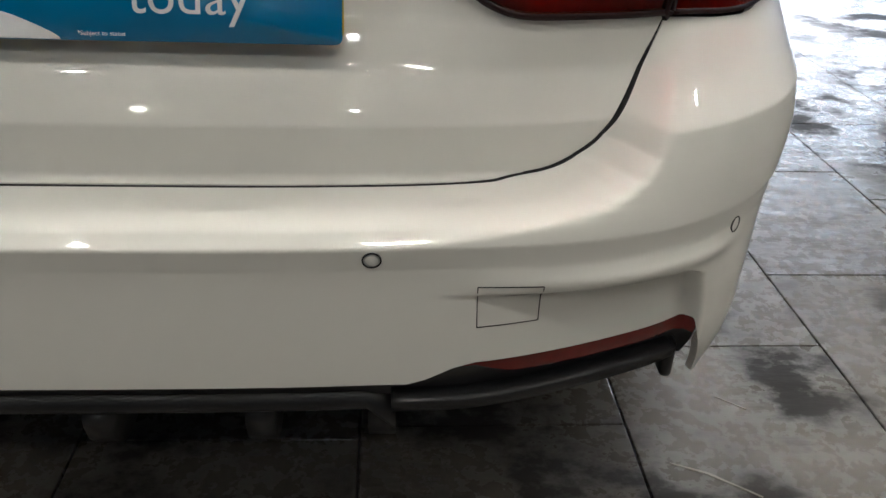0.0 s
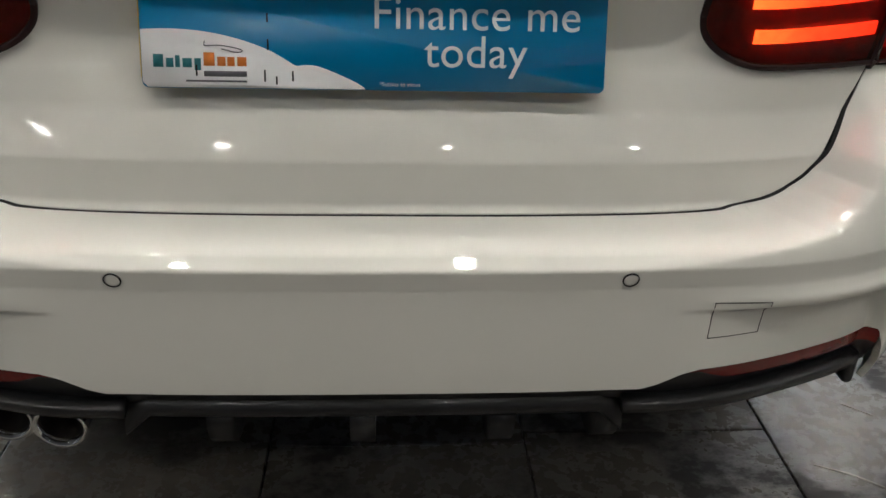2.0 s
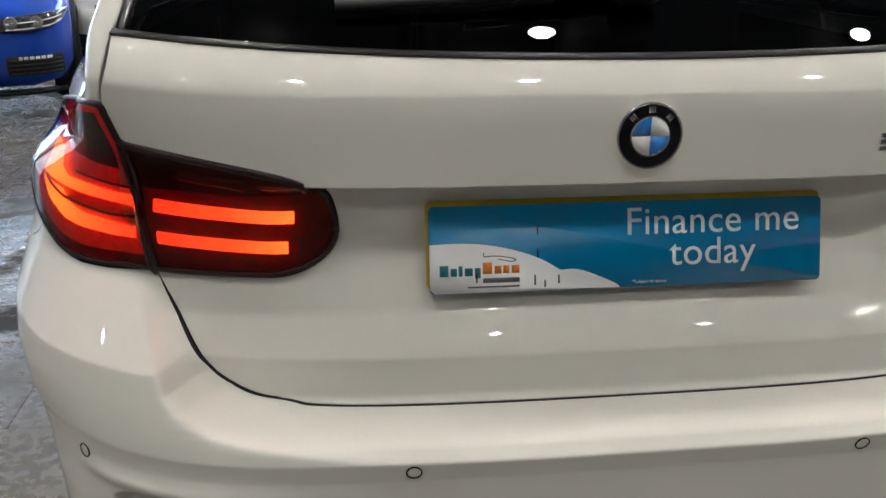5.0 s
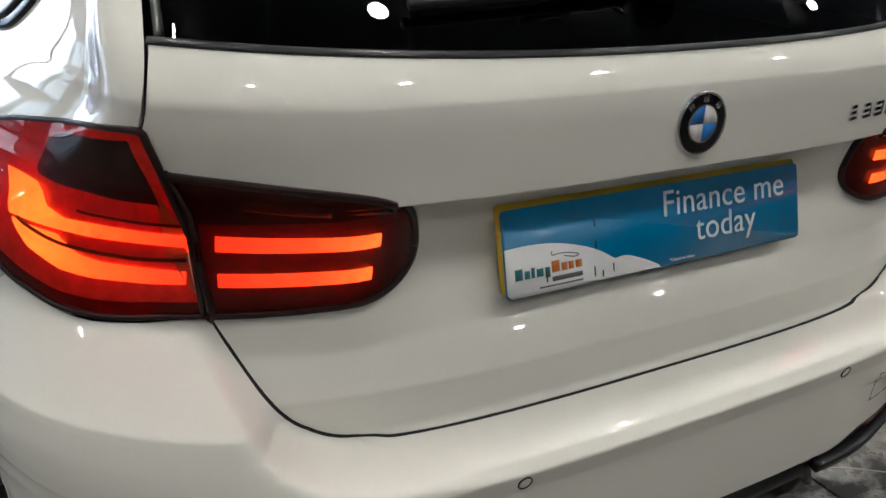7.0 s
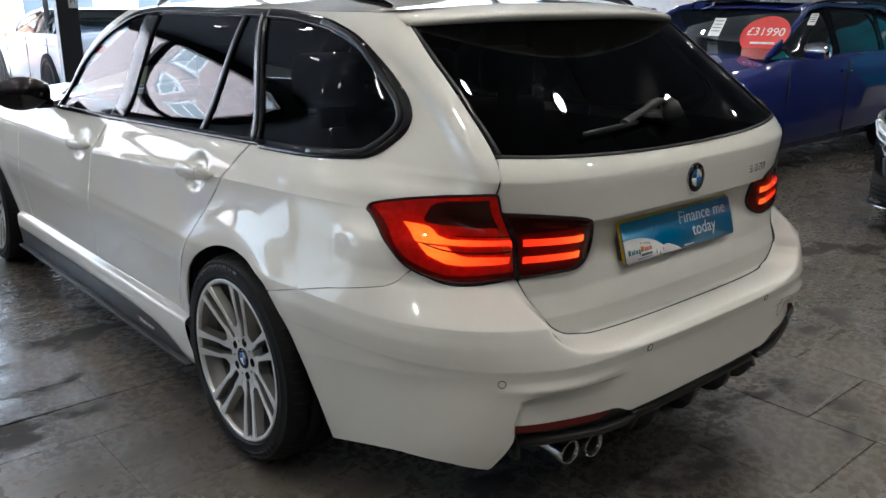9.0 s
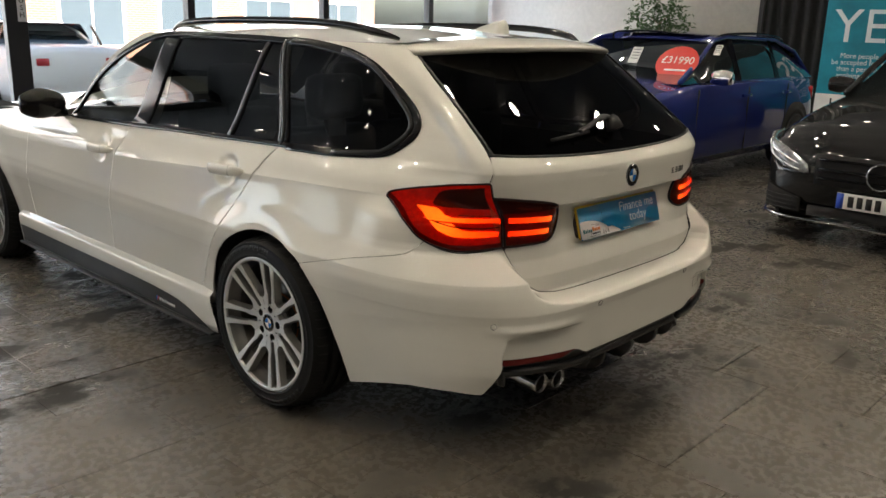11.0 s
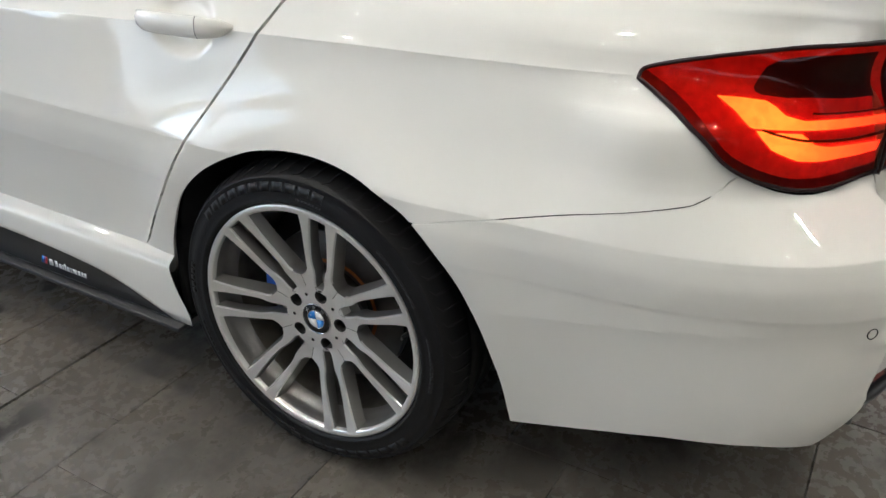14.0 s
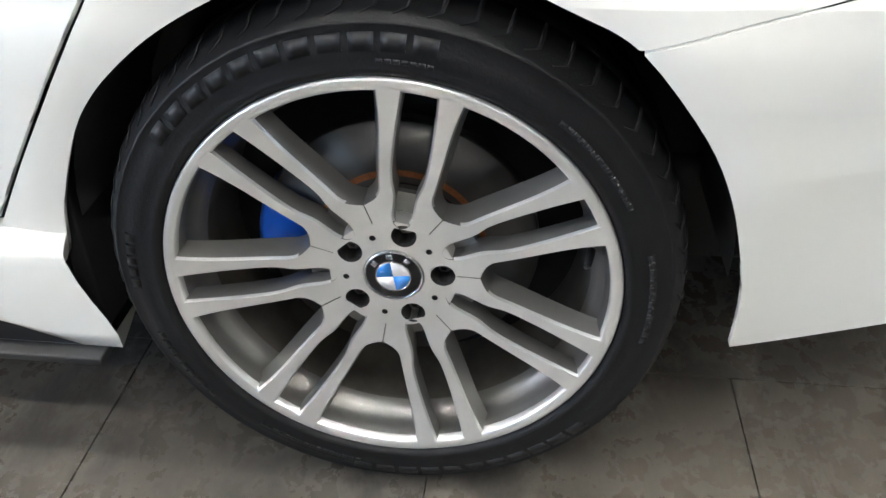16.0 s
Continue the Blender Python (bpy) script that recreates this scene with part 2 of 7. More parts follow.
# ---------------------------------------------------------------- building helpers
def link(name, bm, material, parent=None, label="", shade=True):
    me = bpy.data.meshes.new(name)
    bm.normal_update()
    bm.to_mesh(me)
    bm.free()
    for mt in material if isinstance(material, (list, tuple)) else [material]:
        me.materials.append(mt)
    if shade:
        me.polygons.foreach_set("use_smooth", [True] * len(me.polygons))
    ob = new(name, me)
    if parent:
        ob.parent = parent
    if label:
        tagged(ob, label)
    return ob


part = link


def empty(name, label, category, group="", at=(0, 0, 0)):
    ob = new(name)
    ob.location = at
    return tagged(ob, label, category, group)


def add_box(bm, a, b, bevel=0.0, m=None):
    r = bmesh.ops.create_cube(bm, size=1)
    for v in r["verts"]:
        v.co = Vector([a[i] + (v.co[i] + 0.5) * (b[i] - a[i]) for i in range(3)])
    if bevel:
        es = list({e for v in r["verts"] for e in v.link_edges})
        r2 = bmesh.ops.bevel(bm, geom=es, offset=bevel, segments=2, affect="EDGES", profile=0.5)
        vs = list({v for f in r2["faces"] for v in f.verts} | {v for v in r["verts"] if v.is_valid})
    else:
        vs = r["verts"]
    if m is not None:
        bmesh.ops.transform(bm, matrix=m, verts=vs)
    return vs


def box_bm(a, b, bevel=0.0):
    bm = bmesh.new()
    add_box(bm, a, b, bevel)
    return bm


def add_grid(bm, pts, close_u=False, close_v=False, flip=False, mat=0):
    """Quads over a table of points."""
    vs = [[bm.verts.new(p) for p in row] for row in pts]
    nu, nv = len(vs), len(vs[0])
    for i in range(nu if close_u else nu - 1):
        for j in range(nv if close_v else nv - 1):
            q = [vs[i][j], vs[(i + 1) % nu][j], vs[(i + 1) % nu][(j + 1) % nv], vs[i][(j + 1) % nv]]
            try:
                f = bm.faces.new(q[::-1] if flip else q)
                f.material_index = mat
            except ValueError:
                pass
    return vs


def add_lathe(bm, profile, m, seg=48, mat=0, flip=False):
    """A profile of (radius, height) turned about the local z axis."""
    pts = [[m @ Vector((r * math.cos(2 * math.pi * k / seg), r * math.sin(2 * math.pi * k / seg), h)) for r, h in profile] for k in range(seg)]
    return add_grid(bm, pts, close_u=True, flip=flip, mat=mat)


def add_tube(bm, path, radius, seg=8, caps=True, flat=1.0):
    """A round bar along a path of points."""
    path = [Vector(p) for p in path]
    rings = []
    for k, p in enumerate(path):
        d = (path[min(k + 1, len(path) - 1)] - path[max(k - 1, 0)]).normalized()
        ref = Vector((0, 0, 1)) if abs(d.z) < 0.95 else Vector((0, 1, 0))
        a = d.cross(ref).normalized()
        b = a.cross(d)
        rad = radius[k] if isinstance(radius, (list, tuple)) else radius
        rings.append([p + a * (rad * math.cos(2 * math.pi * j / seg)) + b * (rad * flat * math.sin(2 * math.pi * j / seg)) for j in range(seg)])
    vs = add_grid(bm, rings, close_v=True)
    if caps:
        for ring in (vs[0], vs[-1]):
            try:
                bm.faces.new(ring)
            except ValueError:
                pass


def loft_bm(rings, close_v=True, caps=True):
    bm = bmesh.new()
    vs = add_grid(bm, rings, close_v=close_v)
    if caps:
        for ring in (vs[0], vs[-1]):
            try:
                bm.faces.new(ring)
            except ValueError:
                pass
    bmesh.ops.recalc_face_normals(bm, faces=bm.faces)
    return bm


def flat_bm(outline, depth, m):
    """A flat plate with this outline in local x and y, with its thickness along local z."""
    bm = bmesh.new()
    top = [bm.verts.new(m @ Vector((x, y, depth))) for x, y in outline]
    low = [bm.verts.new(m @ Vector((x, y, 0))) for x, y in outline]
    bm.faces.new(top)
    bm.faces.new(low[::-1])
    n = len(top)
    for k in range(n):
        bm.faces.new([top[k], low[k], low[(k + 1) % n], top[(k + 1) % n]])
    bmesh.ops.recalc_face_normals(bm, faces=bm.faces)
    return bm


def rounded(w, h, r, seg=6):
    pts = []
    for cx, cy, a in ((w / 2 - r, h / 2 - r, 0), (-w / 2 + r, h / 2 - r, 90), (-w / 2 + r, -h / 2 + r, 180), (w / 2 - r, -h / 2 + r, 270)):
        for k in range(seg + 1):
            t = radians(a + 90 * k / seg)
            pts.append((cx + r * math.cos(t), cy + r * math.sin(t)))
    return pts


def printed(name, words, size, depth, m, material, parent, label, align="LEFT", spacing=1.0):
    """A printed line, word by word."""
    right = lambda bm: max(v.co.x for v in bm.verts)
    flat = Matrix.Identity(4)
    whole = text_bm(words, size, depth, flat, spacing=spacing)
    full = right(whole)
    whole.free()
    done = ""
    for word in words.split(" "):
        done = (done + " " + word).strip()
        so_far, alone = text_bm(done, size, depth, flat, spacing=spacing), text_bm(word, size, depth, flat, spacing=spacing)
        shift = right(so_far) - right(alone) - (full / 2 if align == "CENTER" else 0.0)
        so_far.free()
        bmesh.ops.transform(alone, matrix=m @ Matrix.Translation((shift, 0, 0)), verts=alone.verts)
        part(name, alone, material, parent, label)


def text_bm(words, size, depth, m, align="LEFT", spacing=1.0):
    cu = bpy.data.curves.new("words", "FONT")
    cu.body, cu.size, cu.extrude, cu.align_x, cu.space_character = words, size, depth, align, spacing
    ob = new("words", cu)
    bpy.context.view_layer.update()
    me = bpy.data.meshes.new_from_object(ob.evaluated_get(bpy.context.evaluated_depsgraph_get()))
    bm = bmesh.new()
    bm.from_mesh(me)
    bpy.data.objects.remove(ob)
    bpy.data.curves.remove(cu)
    bpy.data.meshes.remove(me)
    bmesh.ops.transform(bm, matrix=m, verts=bm.verts)
    return bm


# ---------------------------------------------------------------- shape of the white estate car
NEXP, CURV = 4.164, 0.026
LV_Z = [0.18, 0.211, 0.29, 0.376, 0.45, 0.53, 0.555, 0.564, 0.572, 0.580, 0.590, 0.62, 0.647, 0.656, 0.70, 0.753, 0.80, 0.835, 0.855, 0.886,
        0.95, 0.980, 0.990, 1.022, 1.045, 1.122, 1.20, 1.314, 1.36, 1.40]
LV_MID = [0.080, 0.055, 0.030, 0.000, -0.006, -0.012, -0.019, -0.018, -0.008, 0.036, 0.079, 0.0785, 0.0775, 0.083, 0.099, 0.101, 0.096, 0.091, 0.088,
          0.084, 0.083, 0.087, 0.092, 0.118, 0.146, 0.252, 0.358, 0.512, 0.574, 0.63]
LV_END = [0.0768, 0.0467, 0.0059, -0.0298, -0.0376, -0.0372, -0.0400, -0.0352, -0.0308, -0.0262, -0.0205, -0.0045, 0.0095, 0.0150, 0.0610, 0.1060,
          0.1125, 0.1054, 0.101, 0.0934, 0.0851, 0.0875, 0.091, 0.1085, 0.1355, 0.2525, 0.3585, 0.5125, 0.5745, 0.6305]
LV_HALF = [0.822, 0.832, 0.852, 0.868, 0.880, 0.893, 0.898, 0.900, 0.901, 0.902, 0.903, 0.905, 0.904, 0.904, 0.900, 0.895, 0.890, 0.883, 0.868, 0.848,
           0.815, 0.792, 0.785, 0.769, 0.759, 0.733, 0.708, 0.666, 0.640, 0.58]
LV_LEN = [0.756, 0.758, 0.857, 0.964, 1.05, 1.14, 1.155, 1.141, 1.129, 1.116, 1.101, 1.075, 1.072, 1.078, 1.067, 1.045, 1.041, 1.086, 1.139, 1.183,
          0.868, 0.666, 0.59, 0.488, 0.429, 0.34, 0.311, 0.296, 0.296, 0.296]


def tangents(xs, ys):
    """Slopes for a smooth curve through the points that does not overshoot."""
    xs, ys = np.array(xs), np.array(ys)
    h, d = np.diff(xs), np.diff(ys) / np.diff(xs)
    m = np.zeros(len(xs))
    m[0], m[-1] = d[0], d[-1]
    for k in range(1, len(xs) - 1):
        if d[k - 1] * d[k] > 0:
            a, b = 2 * h[k] + h[k - 1], h[k] + 2 * h[k - 1]
            m[k] = (a + b) / (a / d[k - 1] + b / d[k])
    return xs, ys, m


LV = {n: tangents(LV_Z, v) for n, v in (("mid", LV_MID), ("end", LV_END), ("half", LV_HALF), ("len", LV_LEN))}


def sampled(curve_):
    xs, ys, m = curve_
    out = []
    for k in range(2441):
        z = 0.18 + 0.0005 * k
        i = min(max(int(np.searchsorted(xs, z)) - 1, 0), len(xs) - 2)
        h = xs[i + 1] - xs[i]
        t = (z - xs[i]) / h
        out.append(float((1 + 2 * t) * (1 - t) ** 2 * ys[i] + t * (1 - t) ** 2 * h * m[i] + t * t * (3 - 2 * t) * ys[i + 1] + t * t * (t - 1) * h * m[i + 1]))
    return out


LV = {n: sampled(v) for n, v in LV.items()}


def faceted(which, low, high, pairs, round_=0.0022):
    """Straight facets with narrow rounded creases between two heights of a profile."""
    xs, ys = zip(*pairs)
    out = LV[which]
    for k in range(2441):
        z = 0.18 + 0.0005 * k
        if low <= z <= high:
            out[k] = float(np.mean(np.interp([z + round_ * t for t in np.linspace(-1, 1, 9)], xs, ys)))


# the shelf and chamfer of the bumper and the tailgate's lower crease; the two creases round the corner
faceted("mid", 0.532, 0.745, ((0.50, -0.0095), (0.53, -0.0122), (0.5585, -0.0185), (0.5735, -0.002), (0.5905, 0.0790), (0.6500, 0.0772), (0.70, 0.0985), (0.753, 0.101), (0.80, 0.096)))
faceted("end", 0.40, 0.79, ((0.376, -0.0298), (0.45, -0.0335), (0.53, -0.0310), (0.5585, -0.0335), (0.6570, -0.0030), (0.70, 0.0510), (0.742, 0.1030), (0.762, 0.1115), (0.80, 0.1125)))
CREASE_MID, CREASE_END = -0.0185, -0.0335


def level(z, which):
    t = min(max((z - 0.18) * 2000, 0.0), 2439.999)
    k = int(t)
    v = LV[which]
    return v[k] + (v[k + 1] - v[k]) * (t - k)


def smooth(a, b, v):
    t = min(max((v - a) / (b - a), 0.0), 1.0)
    return t * t * (3 - 2 * t)


# the tailgate's edge: height and distance from the middle
EDGE_Z = [0.5895, 0.5918, 0.599, 0.612, 0.632, 0.66, 0.70, 0.753, 0.955, 1.0, 1.05, 1.314, 1.36]
EDGE_X = [0.385, 0.435, 0.478, 0.508, 0.535, 0.556, 0.578, 0.603, 0.651, 0.648, 0.627, 0.578, 0.57]
# grips in the doors: place along the car and height
GRIPS = ((1.345, 0.873), (2.36, 0.838))


# where the bumper's shelf ends beside the tailgate: height, start and end of the fillet
BLEND = ((0.5585, 0.270, 0.335), (0.566, 0.310, 0.385), (0.5735, 0.365, 0.440), (0.580, 0.415, 0.480), (0.590, 0.474, 0.524), (0.600, 0.503, 0.548), (0.612, 0.529, 0.568), (0.632, 0.552, 0.586),
         (0.66, 0.562, 0.596), (0.70, 0.584, 0.616), (0.753, 0.609, 0.640), (0.80, 0.615, 0.680), (0.955, 0.651, 0.75), (1.4, 0.60, 0.70))


def blend_edge(z):
    for (a, xa, ka), (b, xb, kb) in zip(BLEND, BLEND[1:]):
        if z <= b:
            t = max(z - a, 0) / (b - a)
            return xa + (xb - xa) * t, ka + (kb - ka) * t
    return BLEND[-1][1:]


def tail(x, z, w, ln, tailgate=False):
    """How far forward the tail lies at this distance from the middle."""
    yc, yk = level(z, "mid"), level(z, "end")
    if 0.650 < z < 0.8735:
        yc += 0.048 * smooth(0.650, 0.80, z) * (1 - smooth(0.30, 0.47, x))
    if not tailgate:
        out = smooth(0.28, 0.64, x)
        if z > 0.5585:
            yk += (1 - out) * (CREASE_MID - CREASE_END) * (1 - smooth(0.60, 0.70, z))
            e0, e1 = blend_edge(z)
            t = (x - e0) / (e1 - e0)
            t = 0.5 * (t + math.sqrt(t * t + 0.10)) if t > -3 else 0.0
            yc += (yk - yc) * min(max(0.5 * (t + 1 - math.sqrt((t - 1) ** 2 + 0.05)), 0.0), 1.0)
        else:
            yc += (yk - yc) * out
    r = min(x / w, 1.0)
    return yc + CURV * x * x, ln * (1 - (1 - r ** NEXP) ** (1 / NEXP))


# the sharp line along the flank that ends in the tail lamp's tip, and the crease round the bumper's corner
FLANK = ((0.40, 0.8965), (0.70, 0.8925), (0.90, 0.887), (1.12, 0.878), (1.345, 0.867), (1.70, 0.849), (2.29, 0.816), (2.85, 0.790), (3.6, 0.770))
SKIRT = ((0.0, 0.556), (0.09, 0.552), (0.18, 0.538), (0.30, 0.527), (0.45, 0.512), (0.62, 0.485), (0.9, 0.45))


def along(pairs, v):
    for (a, za), (b, zb) in zip(pairs, pairs[1:]):
        if v <= b:
            return za + (zb - za) * max(v - a, 0.0) / (b - a)
    return pairs[-1][1]


def flank_dent(y, z):
    """How far the flank falls in below its sharp line."""
    zs = along(FLANK, y)
    if z >= zs or z < 0.66 or y < 0.44:
        return 0.0
    xc = level(zs, "half")
    k = (zs - z) / (zs - 0.66)
    hollow = xc + (level(0.66, "half") - xc) * k ** 1.45
    return max(level(z, "half") - hollow, -0.01) * smooth(0.44, 0.62, y) * (1 - 0.35 * smooth(1.0, 2.2, y))


def skirt_dent(y, z):
    zs = along(SKIRT, y)
    if z >= zs or y < 0.02:
        return 0.0
    return 0.013 * (1 - math.exp((z - zs) / 0.055)) * smooth(0.04, 0.16, y) * (1 - smooth(0.45, 0.80, y))


# how much narrower the hind pillar stands than the side ahead of it
TAPER = ((0.85, 0.0), (0.90, 0.016), (0.928, 0.026), (0.945, 0.037), (0.965, 0.049), (1.0, 0.062), (1.07, 0.068), (1.2, 0.066), (1.36, 0.03))


def taper(z):
    for (a, ka), (b, kb) in zip(TAPER, TAPER[1:]):
        if z <= b:
            return ka + (kb - ka) * max(z - a, 0) / (b - a)
    return TAPER[-1][1]


@functools.lru_cache(None)
def contour(u, z, tailgate=False, inset=0.0, plainly=False):
    """A point of the body at height z. u 0 is the middle of the tail, 0.5 eight tenths of half the width; from there it runs
    round the corner and along the side, about a metre for each unit. A negative u is the right half."""
    sign, u = (1.0, -u) if u < 0 else (-1.0, u)
    w, ln = level(z, "half") - inset, level(z, "len")
    if u < 0.5:
        x = 1.6 * u * w
        y = sum(tail(x, z, w, ln, tailgate))
    else:
        s = u - 0.5
        y5 = sum(tail(0.8 * w, z, w, ln, tailgate))
        t = smooth(0, 0.3, s)
        a, b = y5 + 0.35 * s, y5 * (1 - t) + 0.2 * t + s
        y = 0.5 * (a + b + math.sqrt((a - b) ** 2 + (0.1 * s) ** 2) - 0.1 * s)
        x = 0.9 * w
        for _ in range(6):
            c = max(1 - (y - tail(x, z, w, ln, tailgate)[0]) / ln, 0.0)
            x = w * (1 - min(c, 1.0) ** NEXP) ** (1 / NEXP)
        x -= taper(z) * smooth(0.0, 0.13, y - y5) * (1 - smooth(0.35, 0.85, y))
    y += inset
    if u >= 0.5:
        x -= flank_dent(y, z) + skirt_dent(y, z) * smooth(0.5, 0.66, u)
    if plainly:
        return sign * x, y, z
    if u >= 0.7:
        for cy in (1.055, 3.867):
            x += 0.010 * math.exp(-((math.hypot(y - cy, z - 0.33) - 0.40) / 0.06) ** 2) * smooth(0.2, 0.5, z)
        for gy, gz in GRIPS:
            x -= 0.016 * math.exp(-(math.hypot((y - gy) / 0.066, (z - gz + 0.004) / 0.050)) ** 6)
        if y > 3.4:
            x *= 1 - 0.17 * ((y - 3.4) / 1.2) ** 2.4
    if z < 0.50 and x < 0.70:
        xo = 0.682 - 0.012 * smooth(0.41, 0.485, z) - 0.035 * smooth(0.478, 0.503, z)
        y += 0.032 * smooth(0.34, 0.60, x) * (0.7 * smooth(0.500, 0.490, z) + 0.3 * smooth(0.500, 0.455, z)) * (1 - smooth(xo - 0.024, xo + 0.004, x))
    if 0.47 < z < 0.56 and x < 0.75:
        y -= 0.009 * math.exp(-((z - 0.511) / 0.014) ** 2) * smooth(0.34, 0.56, x) * (1 - smooth(0.66, 0.74, x))
    return sign * x, y, z


@functools.lru_cache(None)
def at_y(y, z):
    lo, hi = 0.3, 6.0
    for _ in range(34):
        mid = (lo + hi) / 2
        lo, hi = (mid, hi) if contour(mid, z, plainly=True)[1] < y else (lo, mid)
    return lo


def at_x(x, z):
    w = level(z, "half")
    if x < 0.8 * w:
        return x / w / 1.6
    return at_y(sum(tail(min(x, 0.9999 * w), z, w, level(z, "len"))), z)


def on_body(u, z, off, **k):
    """A point off metres outside the body."""
    p, d = Vector(contour(u, z, **k)), 0.002
    a = Vector(contour(u + d, z, **k)) - Vector(contour(u - d, z, **k))
    b = Vector(contour(u, z + d, **k)) - Vector(contour(u, z - d, **k))
    return p + b.cross(a).normalized() * off


ROWS = sorted(set([round(0.18 + 0.012 * k, 4) for k in range(100)] + [0.5475, 0.551, 0.555, 0.558, 0.561, 0.564, 0.567, 0.570, 0.573, 0.576, 0.579, 0.582, 0.585,
              0.588, 0.591, 0.643, 0.647, 0.650, 0.653, 0.656, 0.659, 0.8725, 0.8734, 0.8738, 0.8755, 0.976, 0.98, 0.984, 0.988, 0.992, 0.997, 0.465, 0.47, 0.475, 0.485, 0.49, 0.495, 0.50]))


FLANK_ROWS = [0.8965 + d for d in (-0.009, -0.005, -0.0025, -0.001, 0.001, 0.0025, 0.005)]
ROWS = sorted(set([z for z in ROWS if abs(z - 0.8955) > 0.0105] + FLANK_ROWS + [0.4875, 0.4925, 0.4975, 0.503, 0.506, 0.514, 0.518, 0.5335, 0.5365, 0.539, 0.5435]))


@functools.lru_cache(None)
def row_shift(u):
    """How far the rows near the flank's line are moved to lie along it."""
    return along(FLANK, contour(u, 0.85, plainly=True)[1]) - 0.8965 if u > 0.6 else 0.0


def warped(u, z):
    d = row_shift(abs(u))
    if d == 0.0 or not 0.66 < z < 0.97:
        return z
    return z + d * ((z - 0.66) / (0.8875 - 0.66) if z < 0.8875 else 1.0 if z <= 0.9015 else (0.97 - z) / (0.97 - 0.9015))


def table(pairs):
    xs, ys = zip(*pairs)
    return lambda v: float(np.interp(v, xs, ys))


def body_normal(u, z, tailgate=False):
    d = 0.0009
    ax, ay, az = contour(u + d, z, tailgate)
    bx, by, bz = contour(u - d, z, tailgate)
    cx, cy, cz = contour(u, z + d, tailgate)
    ex, ey, ez = contour(u, z - d, tailgate)
    return Vector((cx - ex, cy - ey, cz - ez)).cross(Vector((ax - bx, ay - by, az - bz))).normalized()


def panel_bm(us, lo, hi, off=0.0, tailgate=False, rows=ROWS, side=1):
    """A sheet of the body between two heights given for each u. Each point keeps the true normal of the body."""
    bm = bmesh.new()
    lay = bm.verts.layers.float_vector.new("n")
    grid = []
    for u in us:
        a, b = lo(abs(u)), max(hi(abs(u)), lo(abs(u)))
        keep = min(0.0030, (b - a) * 0.2)
        col, last = [], None
        for z in [a] + [warped(u, r) for r in rows] + [b]:
            z = a if z < a + keep else b if z > b - keep else z
            if last is not None and last[0] == z:
                col.append(last[1])
                continue
            n = body_normal(u * side, z, tailgate)
            v = bm.verts.new(Vector(contour(u * side, z, tailgate)) + n * off)
            v[lay] = n
            last = (z, v)
            col.append(v)
        grid.append(col)
    for p, q in zip(grid, grid[1:]):
        for k in range(len(p) - 1):
            f = []
            for v in (p[k], q[k], q[k + 1], p[k + 1]):
                if v not in f:
                    f.append(v)
            if len(f) > 2:
                try:
                    bm.faces.new(f)
                except ValueError:
                    pass
    bm.normal_update()
    if sum(f.normal.dot(f.verts[0][lay]) * f.calc_area() for f in bm.faces) < 0:
        bmesh.ops.reverse_faces(bm, faces=bm.faces)
    return bm


def sheet(name, bm, material, parent, label="", thick=0.010):
    """A panel whose rim is turned inwards, shaded by the normals that it carries."""
    lay = bm.verts.layers.float_vector.get("n")
    if lay is None or not thick:
        return part(name, bm, material, parent, label)
    rim = [e for e in bm.edges if len(e.link_faces) == 1]
    twin = {}
    for e in rim:
        for v in e.verts:
            if v not in twin:
                top, low = bm.verts.new(v.co), bm.verts.new(v.co - v[lay] * thick)
                twin[v] = (top, low)
                top[lay], low[lay] = v[lay], Vector((0, 0, 0))
        f = e.link_faces[0]
        out = (e.verts[0].co + e.verts[1].co) / 2 - f.calc_center_median()
        for v in e.verts:
            twin[v][1][lay] = twin[v][1][lay] + (out - v[lay] * out.dot(v[lay])).normalized()
    for e in rim:
        a, b = e.verts
        f = e.link_faces[0]
        order = [l.vert for l in f.loops]
        k = order.index(a)
        if order[(k + 1) % len(order)] != b:
            a, b = b, a
        try:
            bm.faces.new([twin[b][0], twin[a][0], twin[a][1], twin[b][1]])
        except ValueError:
            pass
    for v, (top, low) in twin.items():
        s = low[lay]
        s = s.normalized() if s.length > 1e-6 else v[lay]
        low[lay] = s
        top[lay] = (v[lay] * 0.35 + s).normalized()
    normals = [tuple(v[lay]) for v in bm.verts]
    ob = part(name, bm, material, parent, label)
    ob.data.normals_split_custom_set_from_vertices(normals)
    return ob


def span(a, b, step):
    n = max(int(math.ceil(abs(b - a) / step)), 1)
    return [a + (b - a) * k / n for k in range(n + 1)]


def curve(pts, n=8):
    """Points of a smooth line through the given ones."""
    p = [Vector((*q, 0)) if len(q) == 2 else Vector(q) for q in pts]
    out = []
    for k in range(len(p) - 1):
        a, b, c, d = p[max(k - 1, 0)], p[k], p[k + 1], p[min(k + 2, len(p) - 1)]
        for j in range(n):
            t = j / n
            out.append(0.5 * (2 * b + (c - a) * t + (2 * a - 5 * b + 4 * c - d) * t * t + (3 * b - a - 3 * c + d) * t ** 3))
    out.append(p[-1])
    return [tuple(v[:len(pts[0])]) for v in out]


